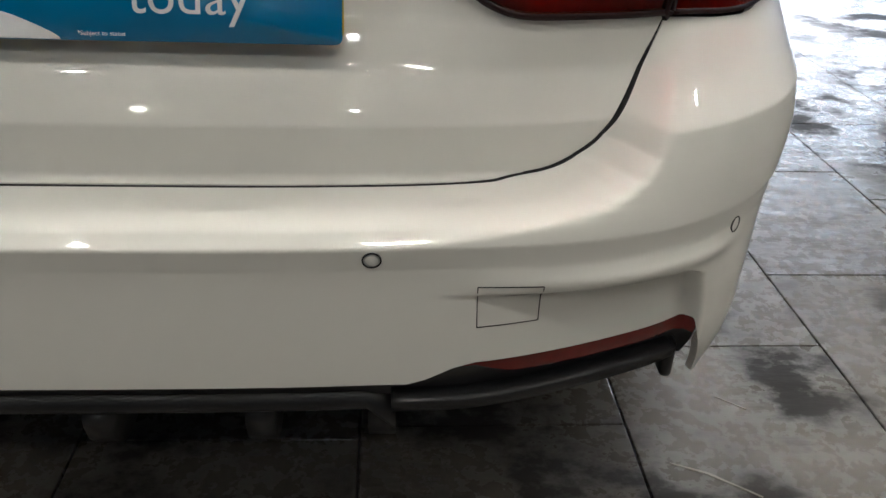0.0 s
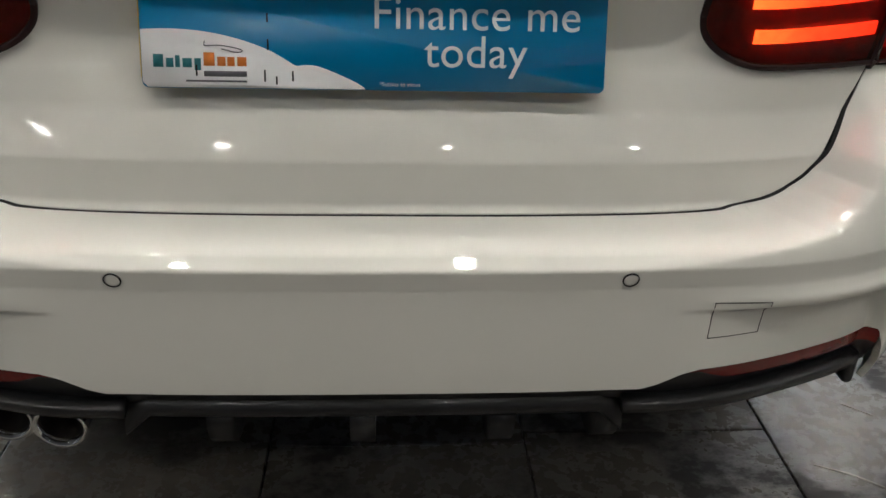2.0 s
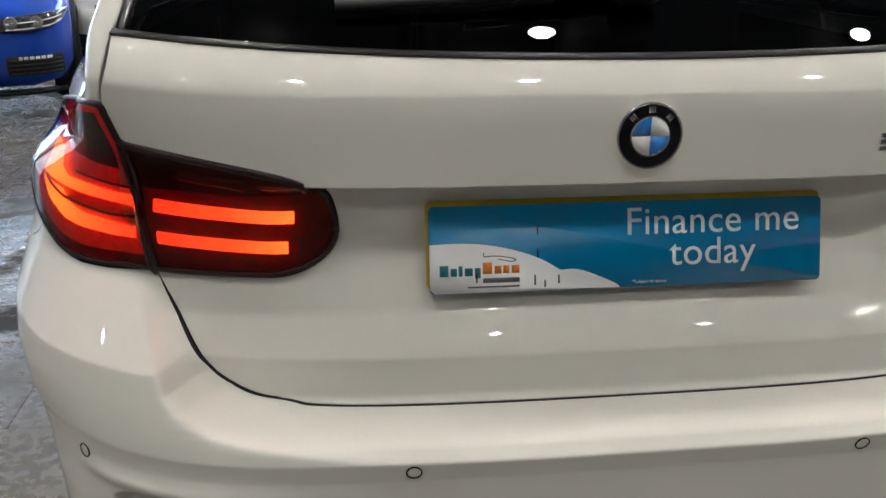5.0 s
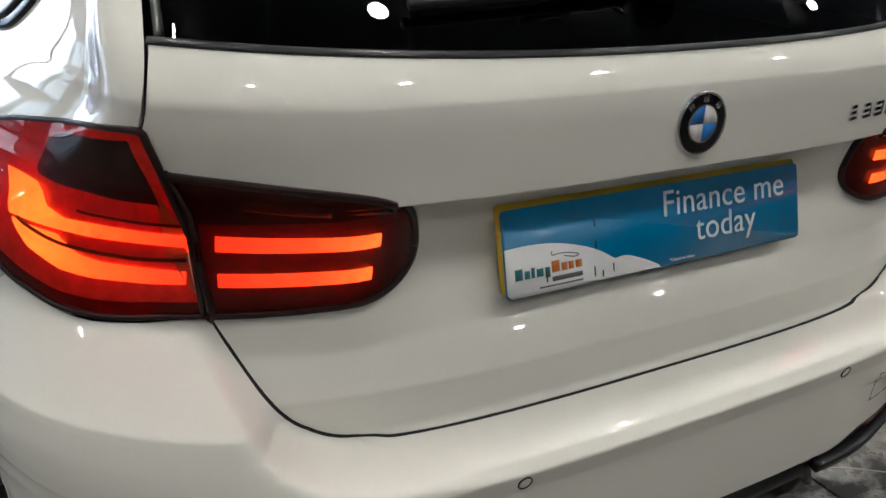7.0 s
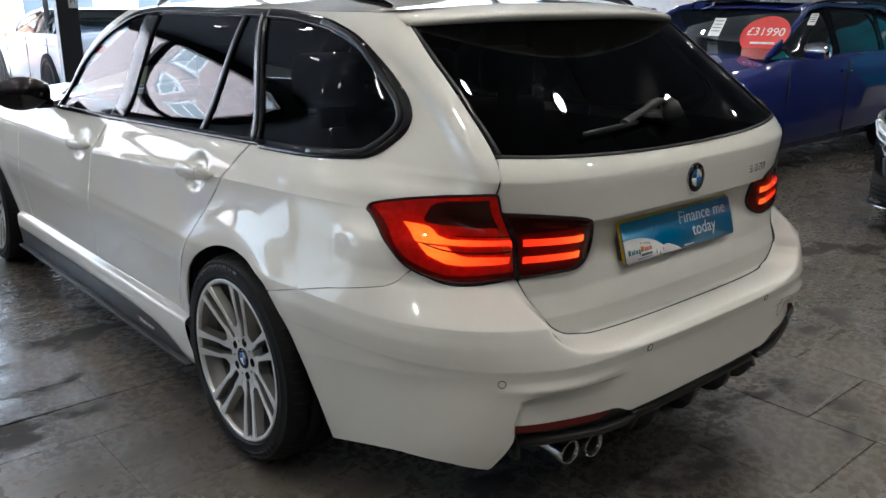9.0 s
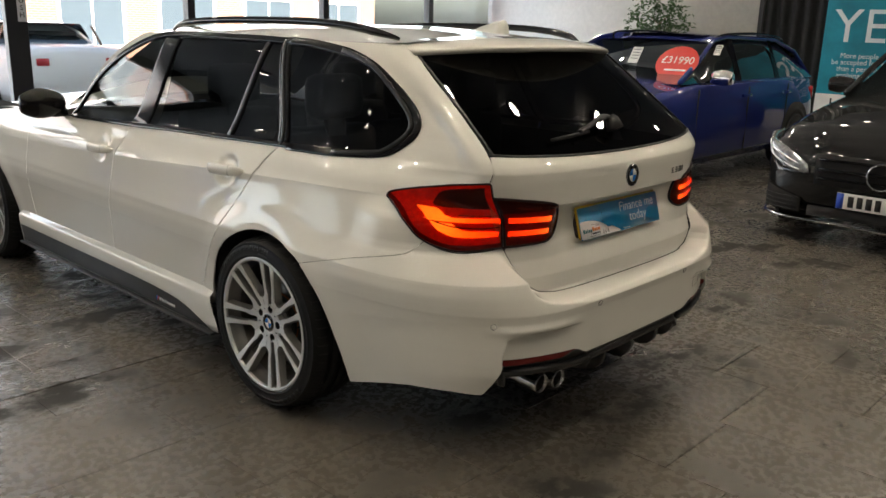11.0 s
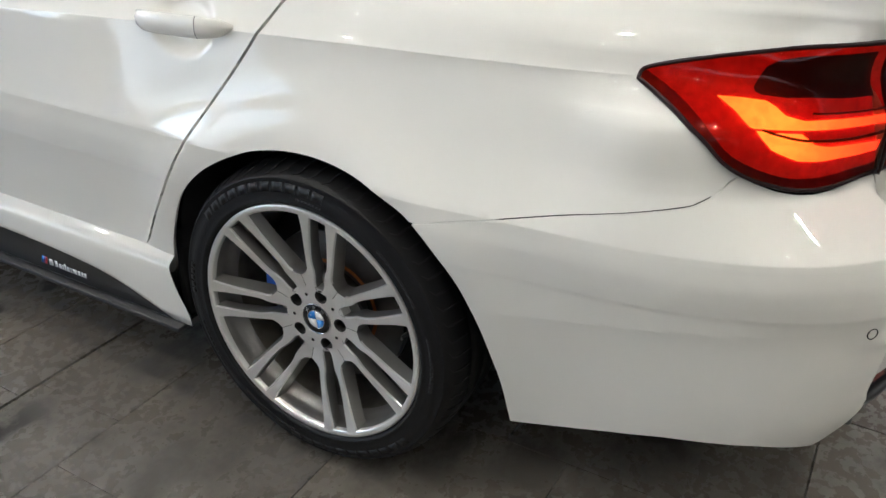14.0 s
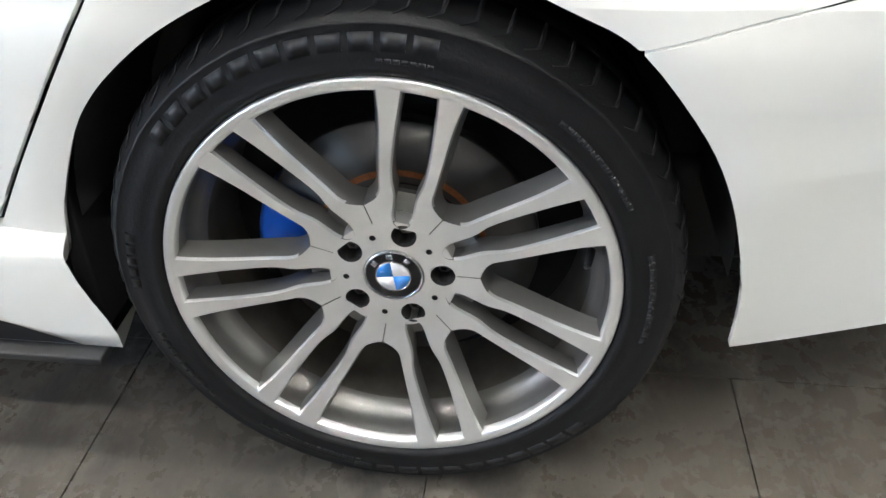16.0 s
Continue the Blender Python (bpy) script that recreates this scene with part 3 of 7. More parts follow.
def band_bm(path, width, low, high, side=1, **k):
    """A moulding that runs along a line of (u, z) on the body."""
    ps = [on_body(u * side, z, 0.0, **k) for u, z in path]
    ns = [(on_body(u * side, z, 0.01, **k) - p).normalized() for (u, z), p in zip(path, ps)]
    rings = []
    for i, (p, n) in enumerate(zip(ps, ns)):
        t = (ps[min(i + 1, len(ps) - 1)] - ps[max(i - 1, 0)]).normalized()
        s = n.cross(t).normalized() * width / 2
        rings.append([p - s + n * low, p - s + n * (high * 0.7), p - s * 0.8 + n * high, p + s * 0.8 + n * high, p + s + n * (high * 0.7), p + s + n * low])
    return loft_bm(rings)


def on_table(pts, n=8):
    return table(sorted(curve(pts, n)))


# ---------------------------------------------------------------- the white estate car
car = empty("estate_car", "white estate car with black trim and lit red tail lamps", "car")

TG = [(0.0, 0.589), (0.12, 0.589)] + [(at_x(x, z), z) for z, x in zip(EDGE_Z[:8], EDGE_X[:8])]
TG = curve(TG, 6) + [(at_x(EDGE_X[8], EDGE_Z[8]), EDGE_Z[8])]
TG = TG + [(at_x(0.648, 1.0), 1.0), (at_x(0.637, 1.03), 1.032)]
tg_lo = table(TG)
glass_low = lambda u: 1.022 + 0.022 * (u / 0.52) ** 2
U_TG = at_x(0.637, 1.03)
dense = lambda a, b, s: span(a, b, s)
both = lambda us: [-u for u in us[::-1] if u > 1e-9] + us

# tailgate
us = dense(0, 0.24, 0.010) + dense(0.2475, U_TG, 0.0035)
tailgate = sheet("tailgate", panel_bm(both(us), tg_lo, lambda u: glass_low(u) - 0.003, tailgate=True), WHITE, car)
# rear window
GL = [(at_x(x, z), z) for z, x in ((1.045, 0.627), (1.05, 0.6268), (1.12, 0.6138), (1.2, 0.599), (1.314, 0.578), (1.345, 0.572))]
glass_edge = table([(0.0, 1.0), (GL[0][0] - 1e-4, 1.0)] + GL)
us = dense(0, 0.46, 0.02) + dense(0.465, GL[-1][0], 0.004)
rear_window = part("rear_window", panel_bm(both(us), lambda u: max(glass_low(u), glass_edge(u + 0.004)), lambda u: 1.345, off=-0.002, rows=ROWS[::2]), PRIVACY, car, "dark tinted rear window")
part("window_seal", band_bm([(u, glass_low(abs(u)) - 0.001) for u in both(dense(0, U_TG, 0.01))], 0.009, -0.004, 0.003), SATIN, car, "thin black rubber seal")
for s in (1, -1):
    part("window_seal", band_bm([(u - 0.003, z) for u, z in curve(GL, 4)], 0.009, -0.004, 0.0025, side=s), SATIN, car)

# bumper
BT = [(0.4257, 0.7495), (0.4395, 0.7475), (0.47, 0.7425), (0.499, 0.7400), (0.520, 0.7415), (0.545, 0.7475), (0.580, 0.7615), (0.605, 0.772), (0.6203, 0.762), (0.6465, 0.7410),
       (0.6856, 0.7260), (0.7459, 0.7140), (0.8832, 0.6850), (1.0325, 0.6480), (1.1424, 0.6197), (1.20, 0.607)]
bump_high = table(BT)
bump_top = lambda u: bump_high(u) if u > 0.4257 else min(tg_lo(max(u - 0.0022, 0.0)) - 0.0013, 0.7495)
ARCH = [(0.968, 0.208), (0.978, 0.300), (0.995, 0.368), (1.026, 0.457), (1.068, 0.5317), (1.1424, 0.6185), (1.2066, 0.6526), (1.2821, 0.679), (1.3691, 0.690), (1.4584, 0.684),
        (1.5385, 0.662), (1.6387, 0.608), (1.7275, 0.524), (1.79, 0.404), (1.8338, 0.300), (1.946, 0.300)]
bump_low = table([(0.0, 0.377), (0.236, 0.377), (0.250, 0.384), (0.270, 0.399), (0.288, 0.405), (0.472, 0.409), (at_x(0.675, 0.411), 0.411), (at_x(0.6815, 0.389), 0.388), (at_x(0.694, 0.345), 0.344), (at_x(0.7065, 0.298), 0.297), (at_x(0.711, 0.292), 0.291),
                  (0.590, 0.296), (0.695, 0.285), (0.8627, 0.239)] + curve(ARCH[:7], 4))
us = dense(0, 0.185, 0.009) + dense(0.19, 0.475, 0.0024) + dense(0.4765, 0.53, 0.0018) + dense(0.535, 0.66, 0.006) + dense(0.67, 0.96, 0.012) + dense(0.968, 1.1424, 0.004)
bump_rows = sorted(set(ROWS + [round(0.5475 + 0.0025 * k, 4) for k in range(60)]))
bump_rows = [a for a, b in zip(bump_rows, bump_rows[1:] + [9]) if b - a > 0.0008]
bumper = sheet("rear_bumper", panel_bm(both(us), bump_low, bump_top, rows=bump_rows), WHITE, car)
# white strip added in the side seam to draw the highlight on its lower edge
for s in (1, -1):
    us = dense(0.622, 1.1410, 0.010)
    part("lip", band_bm([(u, bump_top(u) + 0.0008) for u in us], 0.0022, -0.008, -0.0012, side=s), WHITE, bumper)

# dark seal in the gap round the tailgate
for s in (1, -1):
    path = [(k * 0.02, 0.5888) for k in range(11)] + [(max(u + 0.0012, 0.2), z - 0.0004) for u, z in TG[1:] if z < 0.76]
    path = sorted(set(path))
    part("tailgate_seal", band_bm([q for a, b in zip(path, path[1:]) for q in [(a[0] + (b[0] - a[0]) * t, a[1] + (b[1] - a[1]) * t) for t in (0, 0.25, 0.5, 0.75)]], 0.0044, -0.007, -0.0018, side=s), UNDER, car, "black seal in the tailgate gap")

# hind quarters, doors and front wings
WIN_LO = [(0.793, 1.1057), (0.809, 1.0717), (0.8725, 1.0245), (0.9469, 1.0093), (1.1188, 0.9973), (1.3777, 0.988), (1.4477, 0.986)]
WIN_HI = [(0.793, 1.1057), (0.8079, 1.1374), (0.8411, 1.1708), (0.9214, 1.2329), (1.0117, 1.288), (1.1148, 1.318), (1.1963, 1.332), (1.3857, 1.350), (1.5395, 1.355), (1.623, 1.356)]
DOOR_TOP = [(1.5395, 1.355), (1.623, 1.356), (1.8899, 1.359), (2.4981, 1.355), (2.8206, 1.275), (3.0325, 1.166), (3.1448, 1.060), (3.190, 0.970), (3.196, 0.938)]
win_lo, win_hi, door_top = on_table(WIN_LO), on_table(WIN_HI), on_table(DOOR_TOP)
belt = table([(1.09, 0.990), (1.3795, 0.987), (1.758, 0.977), (2.1557, 0.967), (2.5997, 0.952), (3.3159, 0.937), (3.9, 0.925)])
GAP1 = [(1.422, 0.990), (1.465, 0.936), (1.504, 0.886), (1.540, 0.838), (1.5927, 0.768), (1.6572, 0.683), (1.7219, 0.593), (1.8243, 0.455), (1.9273, 0.310)]
GAP2 = [(2.5534, 0.970), (2.5744, 0.940), (2.6172, 0.802), (2.6544, 0.628), (2.7079, 0.439), (2.7451, 0.300)]
GAP3 = [(at_y(3.16, 0.93), 0.93), (at_y(3.20, 0.8), 0.80), (at_y(3.23, 0.6), 0.60), (at_y(3.25, 0.45), 0.45), (at_y(3.255, 0.30), 0.30)]
gap1, gap2, gap3 = on_table(GAP1), on_table(GAP2), table(sorted(GAP3))
arch_u = on_table(ARCH)
q_low = lambda u: arch_u(u) if u > 1.1424 else bump_top(u) + 0.0035
q_hi_a = lambda u: tg_lo(u - 0.0035) if u < U_TG else max(glass_edge(u - 0.003), 1.03) if u < GL[-1][0] else 1.36
for s, word in ((1, "left"), (-1, "right")):
    bm = panel_bm(dense(0.4275, 0.53, 0.0032) + dense(0.534, 0.793, 0.0045), lambda u: q_low(u), q_hi_a, side=s)
    b2 = panel_bm(dense(0.793, 0.95, 0.005) + dense(0.96, 1.13, 0.012) + dense(1.1424, 1.422, 0.006), q_low, win_lo, side=s)
    b3 = panel_bm(dense(1.422, 1.55, 0.005) + dense(1.556, 1.924, 0.006), q_low, lambda u: gap1(u) - 0.001, side=s)
    b4 = panel_bm(dense(0.793, 0.95, 0.005) + dense(0.96, 2.45, 0.02) + dense(2.47, 3.185, 0.015), lambda u: win_hi(u) if u < 1.58 else door_top(u), lambda u: 1.362 if u < 2.49 else min(1.362, door_top(u) + 0.045), side=s)
    for other in (b2, b3, b4):
        tmp = bpy.data.meshes.new("tmp")
        other.to_mesh(tmp)
        other.free()
        bm.from_mesh(tmp)
        bpy.data.meshes.remove(tmp)
    bmesh.ops.remove_doubles(bm, verts=bm.verts, dist=3e-4)
    sheet("quarter_panel", bm, WHITE, car, thick=0.008)
    rear_door = sheet("rear_door", panel_bm(dense(1.4282, 1.60, 0.005) + dense(1.606, 1.93, 0.006) + dense(1.94, 2.556, 0.012) + dense(2.558, 2.739, 0.006), lambda u: gap1(u - 0.0062) + 0.001 if u < 1.9335 else 0.305,
                      lambda u: belt(u) if u < 2.5565 else gap2(u) - 0.001, side=s), WHITE, car)
    front_door = sheet("front_door", panel_bm(dense(2.5585, 2.749, 0.006) + dense(2.76, GAP3[0][0], 0.02) + dense(GAP3[0][0] + 0.01, GAP3[-1][0], 0.015), lambda u: gap2(u - 0.0066) + 0.001 if u < 2.7517 else 0.305,
                       lambda u: belt(u) if u < GAP3[0][0] else gap3(u) - 0.001, side=s), WHITE, car)
    FA = lambda u: 0.33 + math.sqrt(max(0.372 ** 2 - (contour(u, 0.6, plainly=True)[1] - 3.867) ** 2, 0)) if abs(contour(u, 0.6, plainly=True)[1] - 3.867) < 0.37 else 0.25
    sheet("front_wing", panel_bm(dense(GAP3[0][0] + 0.004, 4.88, 0.012), lambda u: max(FA(u), gap3(u - 0.003) + 0.001 if u < GAP3[-1][0] else 0.0), lambda u: 0.928 - 0.15 * smooth(3.6, 5.2, u) ** 1.3, side=s), WHITE, car)
    # glass
    glass = lambda name, a, b, step, mat, lo, hi, lab: part(name, panel_bm(dense(a, b, step), lo, hi, off=-0.005, rows=ROWS[::3], side=s), mat, car, lab)
    glass("quarter_window", 0.796, 1.44, 0.008, PRIVACY, lambda u: win_lo(u) - 0.004, lambda u: win_hi(u) + 0.004, "dark tinted quarter window")
    glass("rear_door_window", 1.44, 2.37, 0.02, PRIVACY, lambda u: belt(u) - 0.004, lambda u: door_top(u) + 0.004, "dark tinted door window")
    glass("front_door_window", 2.37, 3.19, 0.012, CLEARG, lambda u: belt(u) - 0.004, lambda u: max(door_top(u) + 0.004, belt(u)), "clear front door window")
    # mouldings round the side windows
    ring = curve(WIN_LO[::-1][1:] + WIN_HI[1:-1], 5)
    part("window_trim", band_bm(ring, 0.030, -0.006, 0.006, side=s), GLOSSB, car, "gloss black window moulding")
    part("window_trim", band_bm([(u + 0.024 * (1 - smooth(0.85, 1.05, u)), z) for u, z in curve(WIN_LO[:5][::-1] + WIN_HI[1:7], 5)], 0.016, -0.004, 0.010, side=s), SATIN, car)
    part("window_trim", band_bm(curve(DOOR_TOP, 6), 0.026, -0.006, 0.006, side=s), GLOSSB, car)
    part("belt_trim", band_bm([(u, belt(u) + 0.004) for u in dense(1.34, 3.19, 0.05)], 0.020, -0.006, 0.007, side=s), GLOSSB, car, "black belt moulding")
    line = lambda a, b, n=12: [(at_y(a[0] + (b[0] - a[0]) * k / n, a[1] + (b[1] - a[1]) * k / n), a[1] + (b[1] - a[1]) * k / n) for k in range(n + 1)]
    part("pillar_trim", band_bm(line((2.125, 0.957), (2.050, 1.352)), 0.125, -0.008, 0.002, side=s), GLOSSB, car, "gloss black door pillar")
    part("pillar_trim", band_bm(line((1.072, 0.988), (1.222, 1.352)), 0.050, -0.008, 0.003, side=s), GLOSSB, car)
    part("window_trim", band_bm(line((1.072, 0.988), (1.222, 1.352)), 0.012, 0.0, 0.008, side=s), SATIN, car)
    part("window_trim", band_bm(line((1.425, 0.978), (1.330, 1.350)), 0.024, -0.008, 0.003, side=s), SATIN, car)
    # door handles
    for door, (gy, gz) in ((rear_door, GRIPS[0]), (front_door, GRIPS[1])):
        rings = []
        for k in range(15):
            t = k / 14
            y = gy - 0.122 + 0.244 * t
            bow = 0.030 * (1 - abs(2 * t - 1) ** 4)
            h = 0.0185 * (1 - abs(2 * t - 1) ** 5) ** 0.5 + 0.002
            x, _, _ = contour(at_y(y, gz), gz, plainly=True)
            x = abs(x) + bow - 0.004
            rings.append([(-s * (x + 0.008 * math.cos(a)), y, gz + 0.010 * (0.5 - t) + h * math.sin(a)) for a in [2 * math.pi * j / 14 for j in range(14)]])
        pull = part("handle", loft_bm(rings), WHITE, door, "body-coloured pull handle")
        seam = []
        for t in (0.247, 0.253):
            y, x = gy - 0.122 + 0.244 * t, abs(contour(at_y(gy - 0.122 + 0.244 * t, gz), gz, plainly=True)[0]) + 0.030 * (1 - abs(2 * t - 1) ** 4) - 0.004
            h = 0.0185 * (1 - abs(2 * t - 1) ** 5) ** 0.5 + 0.002
            seam.append([(-s * (x + 0.0084 * math.cos(a)), y, gz + 0.010 * (0.5 - t) + (h + 0.0004) * math.sin(a)) for a in [2 * math.pi * j / 14 for j in range(14)]])
        part("seam", loft_bm(seam, caps=False), UNDER, pull, "thin dark joint of the lock cap")
    # sill skirt with its black blade
    prof = lambda z: 0.862 + 0.030 * smooth(0.365, 0.335, z) - 0.012 * smooth(0.30, 0.19, z)
    sk = [[(-s * prof(z), y - (0.035 * smooth(0.36, 0.19, z) if y < 1.5 else 0), z) for z in (0.368, 0.362, 0.356, 0.348, 0.34, 0.332, 0.32, 0.30, 0.27, 0.24, 0.21, 0.188)] + [(-s * 0.70, y, 0.188)] for y in [1.446] + dense(1.50, 3.44, 0.06)]
    bm = bmesh.new()
    add_grid(bm, sk, flip=(s < 0))
    sheet("side_skirt", bm, WHITE, car, thick=0.004)
    blade_top = on_table([(1.462, 0.192), (1.50, 0.204), (1.56, 0.226), (1.64, 0.252), (1.72, 0.266), (1.87, 0.277), (2.2, 0.283), (3.42, 0.285)], 4)
    bl = [[(-s * (prof(z) + 0.0035), y, z) for z in [0.192 + (blade_top(y) - 0.192) * t for t in (0, 0.15, 0.3, 0.45, 0.6, 0.75, 0.9, 1)]] for y in dense(1.462, 1.9, 0.02) + dense(1.95, 3.42, 0.1)]
    bm = bmesh.new()
    add_grid(bm, bl, flip=(s > 0))
    sheet("skirt_blade", bm, SATIN, car, "satin black side blade", thick=0.003)
    bm = bmesh.new()
    add_box(bm, (-s * 0.905 if s > 0 else 0.70, 1.43, 0.176), (-s * 0.70 if s > 0 else 0.905, 3.43, 0.188), 0.003)
    part("skirt_lip", bm, DARK, car, "black lower lip")
    part("skirt_end", box_bm((min(-s * 0.60, -s * 0.846), 1.445, 0.186), (max(-s * 0.60, -s * 0.846), 1.47, 0.41), 0.004), UNDER, car, "black end of the sill")
    # small emblem and lettering on the blade, as plain shapes
    m = Matrix(((0, 0, -s, -s * 0.8868), (-s, 0, 0, 1.905), (0, 1, 0, 0.213), (0, 0, 0, 1)))
    if s > 0:
        for k, mat in enumerate((BADGEB, plain("stripe_violet", (0.05, 0.03, 0.25), 0.4), plain("stripe_red", (0.55, 0.02, 0.03), 0.4))):
            part("emblem_stripe", flat_bm([(0.007 * k, 0), (0.007 * k + 0.006, 0), (0.007 * k + 0.014, 0.022), (0.007 * k + 0.008, 0.022)], 0.001, m), mat, car)
        for k, (x0, x1, y1) in enumerate(((0.030, 0.044, 0.019), (0.050, 0.060, 0.019), (0.064, 0.073, 0.014), (0.076, 0.081, 0.014), (0.084, 0.090, 0.020), (0.093, 0.102, 0.014), (0.105, 0.111, 0.014), (0.114, 0.128, 0.014), (0.131, 0.140, 0.014), (0.143, 0.151, 0.014), (0.154, 0.162, 0.014))):
            part("lettering_bar", flat_bm([(x0, 0.001), (x1, 0.001), (x1 + 0.002, y1), (x0 + 0.002, y1)], 0.0008, m), BADGEW, car)
    # wheel housings
    for cy in (1.057, 3.867):
        pts = [[(-s * x, cy + 0.375 * math.cos(a) * (1.02 if math.cos(a) < 0 else 1), 0.33 + 0.375 * math.sin(a)) for a in [math.pi * (0.035 + 0.965 * k / 30) for k in range(31)]] for x in (0.893, 0.86, 0.60)]
        pts = [[(math.copysign(min(abs(x), level(max(z, 0.18), 'half') - 0.014), x), y, z) for x, y, z in row] for row in pts]
        bm = bmesh.new()
        add_grid(bm, pts)
        part("wheel_housing", bm, UNDER, car, "black inner wheel housing")
        part("wheel_housing", box_bm((-s * 0.60 - 0.005, cy - 0.42, 0.16), (-s * 0.60 + 0.005, cy + 0.42, 0.72)), UNDER, car)

# dark structure behind the gaps
bm = bmesh.new()
add_grid(bm, [[contour(u, z, inset=0.018, tailgate=abs(u) < 0.42, plainly=True) for z in (0.52, 0.55, 0.562, 0.568, 0.574, 0.58, 0.584, 0.588, 0.592, 0.60, 0.62, 0.65, 0.7, 0.75, 0.8, 0.86, 0.9, 0.95, 1.0)] for u in both(dense(0, 0.9, 0.03))])
part("inner_frame", bm, UNDER, car, "dark body structure behind the panel gaps")
for s in (1, -1):
    bm = bmesh.new()
    add_grid(bm, [[(lambda p: (p[0] + s * 0.022, p[1], p[2]))(contour(s * u, z, plainly=True)) for z in (0.715, 0.78, 0.84, 0.89, 0.94)] for u in dense(0.9, 4.85, 0.1)])
    part("inner_frame", bm, UNDER, car)
    bm = bmesh.new()
    add_grid(bm, [[(lambda p: (p[0] + s * 0.022, p[1], p[2]))(contour(s * u, z, plainly=True)) for z in (0.2, 0.3, 0.45, 0.6, 0.72)] for u in dense(1.95, 3.75, 0.1)])
    part("inner_frame", bm, UNDER, car)
part("floor_pan", box_bm((-0.62, 0.40, 0.19), (0.62, 4.45, 0.36), 0.02), UNDER, car, "black underbody")
part("boot_floor", box_bm((-0.60, 0.30, 0.34), (0.60, 1.5, 0.62), 0.02), UNDER, car)

# roof, spoiler, rails, aerial
roof_rear = lambda x: contour(at_x(abs(x), 1.36), 1.36, plainly=True)[1]
rows_ = []
for k in range(41):
    sx = -1 + 2 * k / 40
    x = 0.6395 * sx
    y0 = roof_rear(min(abs(x), 0.6394)) if abs(sx) < 0.98 else 1.0
    col = []
    for j in range(30):
        t = j / 29
        y = y0 + (2.26 - y0) * t
        z = 1.361 + 0.062 * (1 - abs(sx) ** 2.6) * (0.35 + 0.65 * smooth(0.5, 1.25, y)) * (1 - 0.32 * smooth(1.6, 2.3, y))
        col.append((x, y, z))
    rows_.append(col)
bm = bmesh.new()
add_grid(bm, rows_, flip=True)
bmesh.ops.recalc_face_normals(bm, faces=bm.faces)
sheet("roof", bm, WHITE, car, thick=0.0)
bm = bmesh.new()
add_grid(bm, [[(x * 0.97, y + 0.03, z - 0.022) for x, y, z in col[::3]] for col in rows_[::4]])
part("headliner", bm, UNDER, car)
rings = []
for k in range(33):
    sx = -1 + 2 * k / 32
    x = 0.583 * sx
    lip = 0.440 + 0.36 * x * x + 0.03 * abs(sx) ** 8
    back = roof_rear(abs(x)) + 0.10
    top = 1.398 - 0.030 * abs(sx) ** 2.6
    edge = 1.366 - 0.022 * abs(sx) ** 3
    rings.append([(x, back, top - 0.004), (x, (back + lip) / 2, (top + edge) / 2 + 0.005), (x, lip + 0.02, edge + 0.003), (x, lip + 0.004, edge - 0.003), (x, lip, edge - 0.010), (x, lip + 0.006, edge - 0.018),
                  (x, lip + 0.05, edge - 0.026), (x, lip + 0.13, edge - 0.034), (x, back, edge - 0.034)])
part("roof_spoiler", loft_bm(rings), WHITE, car)
part("high_brake_lamp", box_bm((-0.17, 0.545, 1.322), (0.17, 0.57, 1.332), 0.003), LAMPDARK, car, "dark high-level brake lamp strip")
for s in (1, -1):
    path = curve([(-s * 0.535, 0.722, 1.377), (-s * 0.572, 0.80, 1.398), (-s * 0.588, 0.95, 1.418), (-s * 0.592, 1.2, 1.428), (-s * 0.592, 1.7, 1.425), (-s * 0.585, 2.05, 1.408), (-s * 0.565, 2.2, 1.378)], 6)
    bm = bmesh.new()
    n_ = len(path)
    add_tube(bm, path, [0.006 + 0.009 * min(1, 6 * k / n_, 6 * (n_ - 1 - k) / n_) for k in range(n_)], 10)
    part("roof_rail", bm, GLOSSB, car, "black roof rail")
rings = []
for k in range(9):
    t = k / 8
    w, zt = 0.030 * (1 - t) ** 0.6 + 0.004, 0.055 * (1 - t) ** 0.75
    y = 0.70 + 0.15 * t
    rings.append([(w * math.cos(a), y, 1.40 + 0.012 * t + zt * max(math.sin(a), 0)) for a in [math.pi * j / 8 for j in range(9)]])
part("roof_aerial", loft_bm(rings, close_v=False), WHITE, car, "white shark-fin aerial")

# windscreen, bonnet and nose
bm = bmesh.new()
add_grid(bm, [[((0.60 + 0.13 * t) * sx, 2.26 + 0.93 * t - 0.10 * sx * sx * (0.5 + t), 1.398 - 0.40 * t - 0.03 * sx * sx) for t in [j / 10 for j in range(11)]] for sx in [-1 + 2 * k / 16 for k in range(17)]])
part("windscreen", bm, CLEARG, car, "clear windscreen")
bm = bmesh.new()
def bonnet_half(y):
    return abs(contour(at_y(y, 0.85), 0.85)[0]) - 0.035
add_grid(bm, [[(bonnet_half(y) * sx, y, 0.925 - 0.15 * smooth(3.3, 4.9, y) ** 1.3 + 0.075 * (1 - abs(sx) ** 2.5) + 0.0) for y in span(3.05, 4.45, 0.07)] for sx in [-1 + 2 * k / 20 for k in range(21)]])
bmesh.ops.recalc_face_normals(bm, faces=bm.faces)
sheet("bonnet", bm, WHITE, car, thick=0.0)
bm = bmesh.new()
add_grid(bm, [[((0.72 + 0.05 * math.sin(math.pi * t)) * sx, 4.60 - 0.16 * sx * sx - 0.10 * (t - 0.4) ** 2 * 2, 0.20 + 0.60 * t) for t in [j / 10 for j in range(11)]] for sx in [-1 + 2 * k / 20 for k in range(21)]])
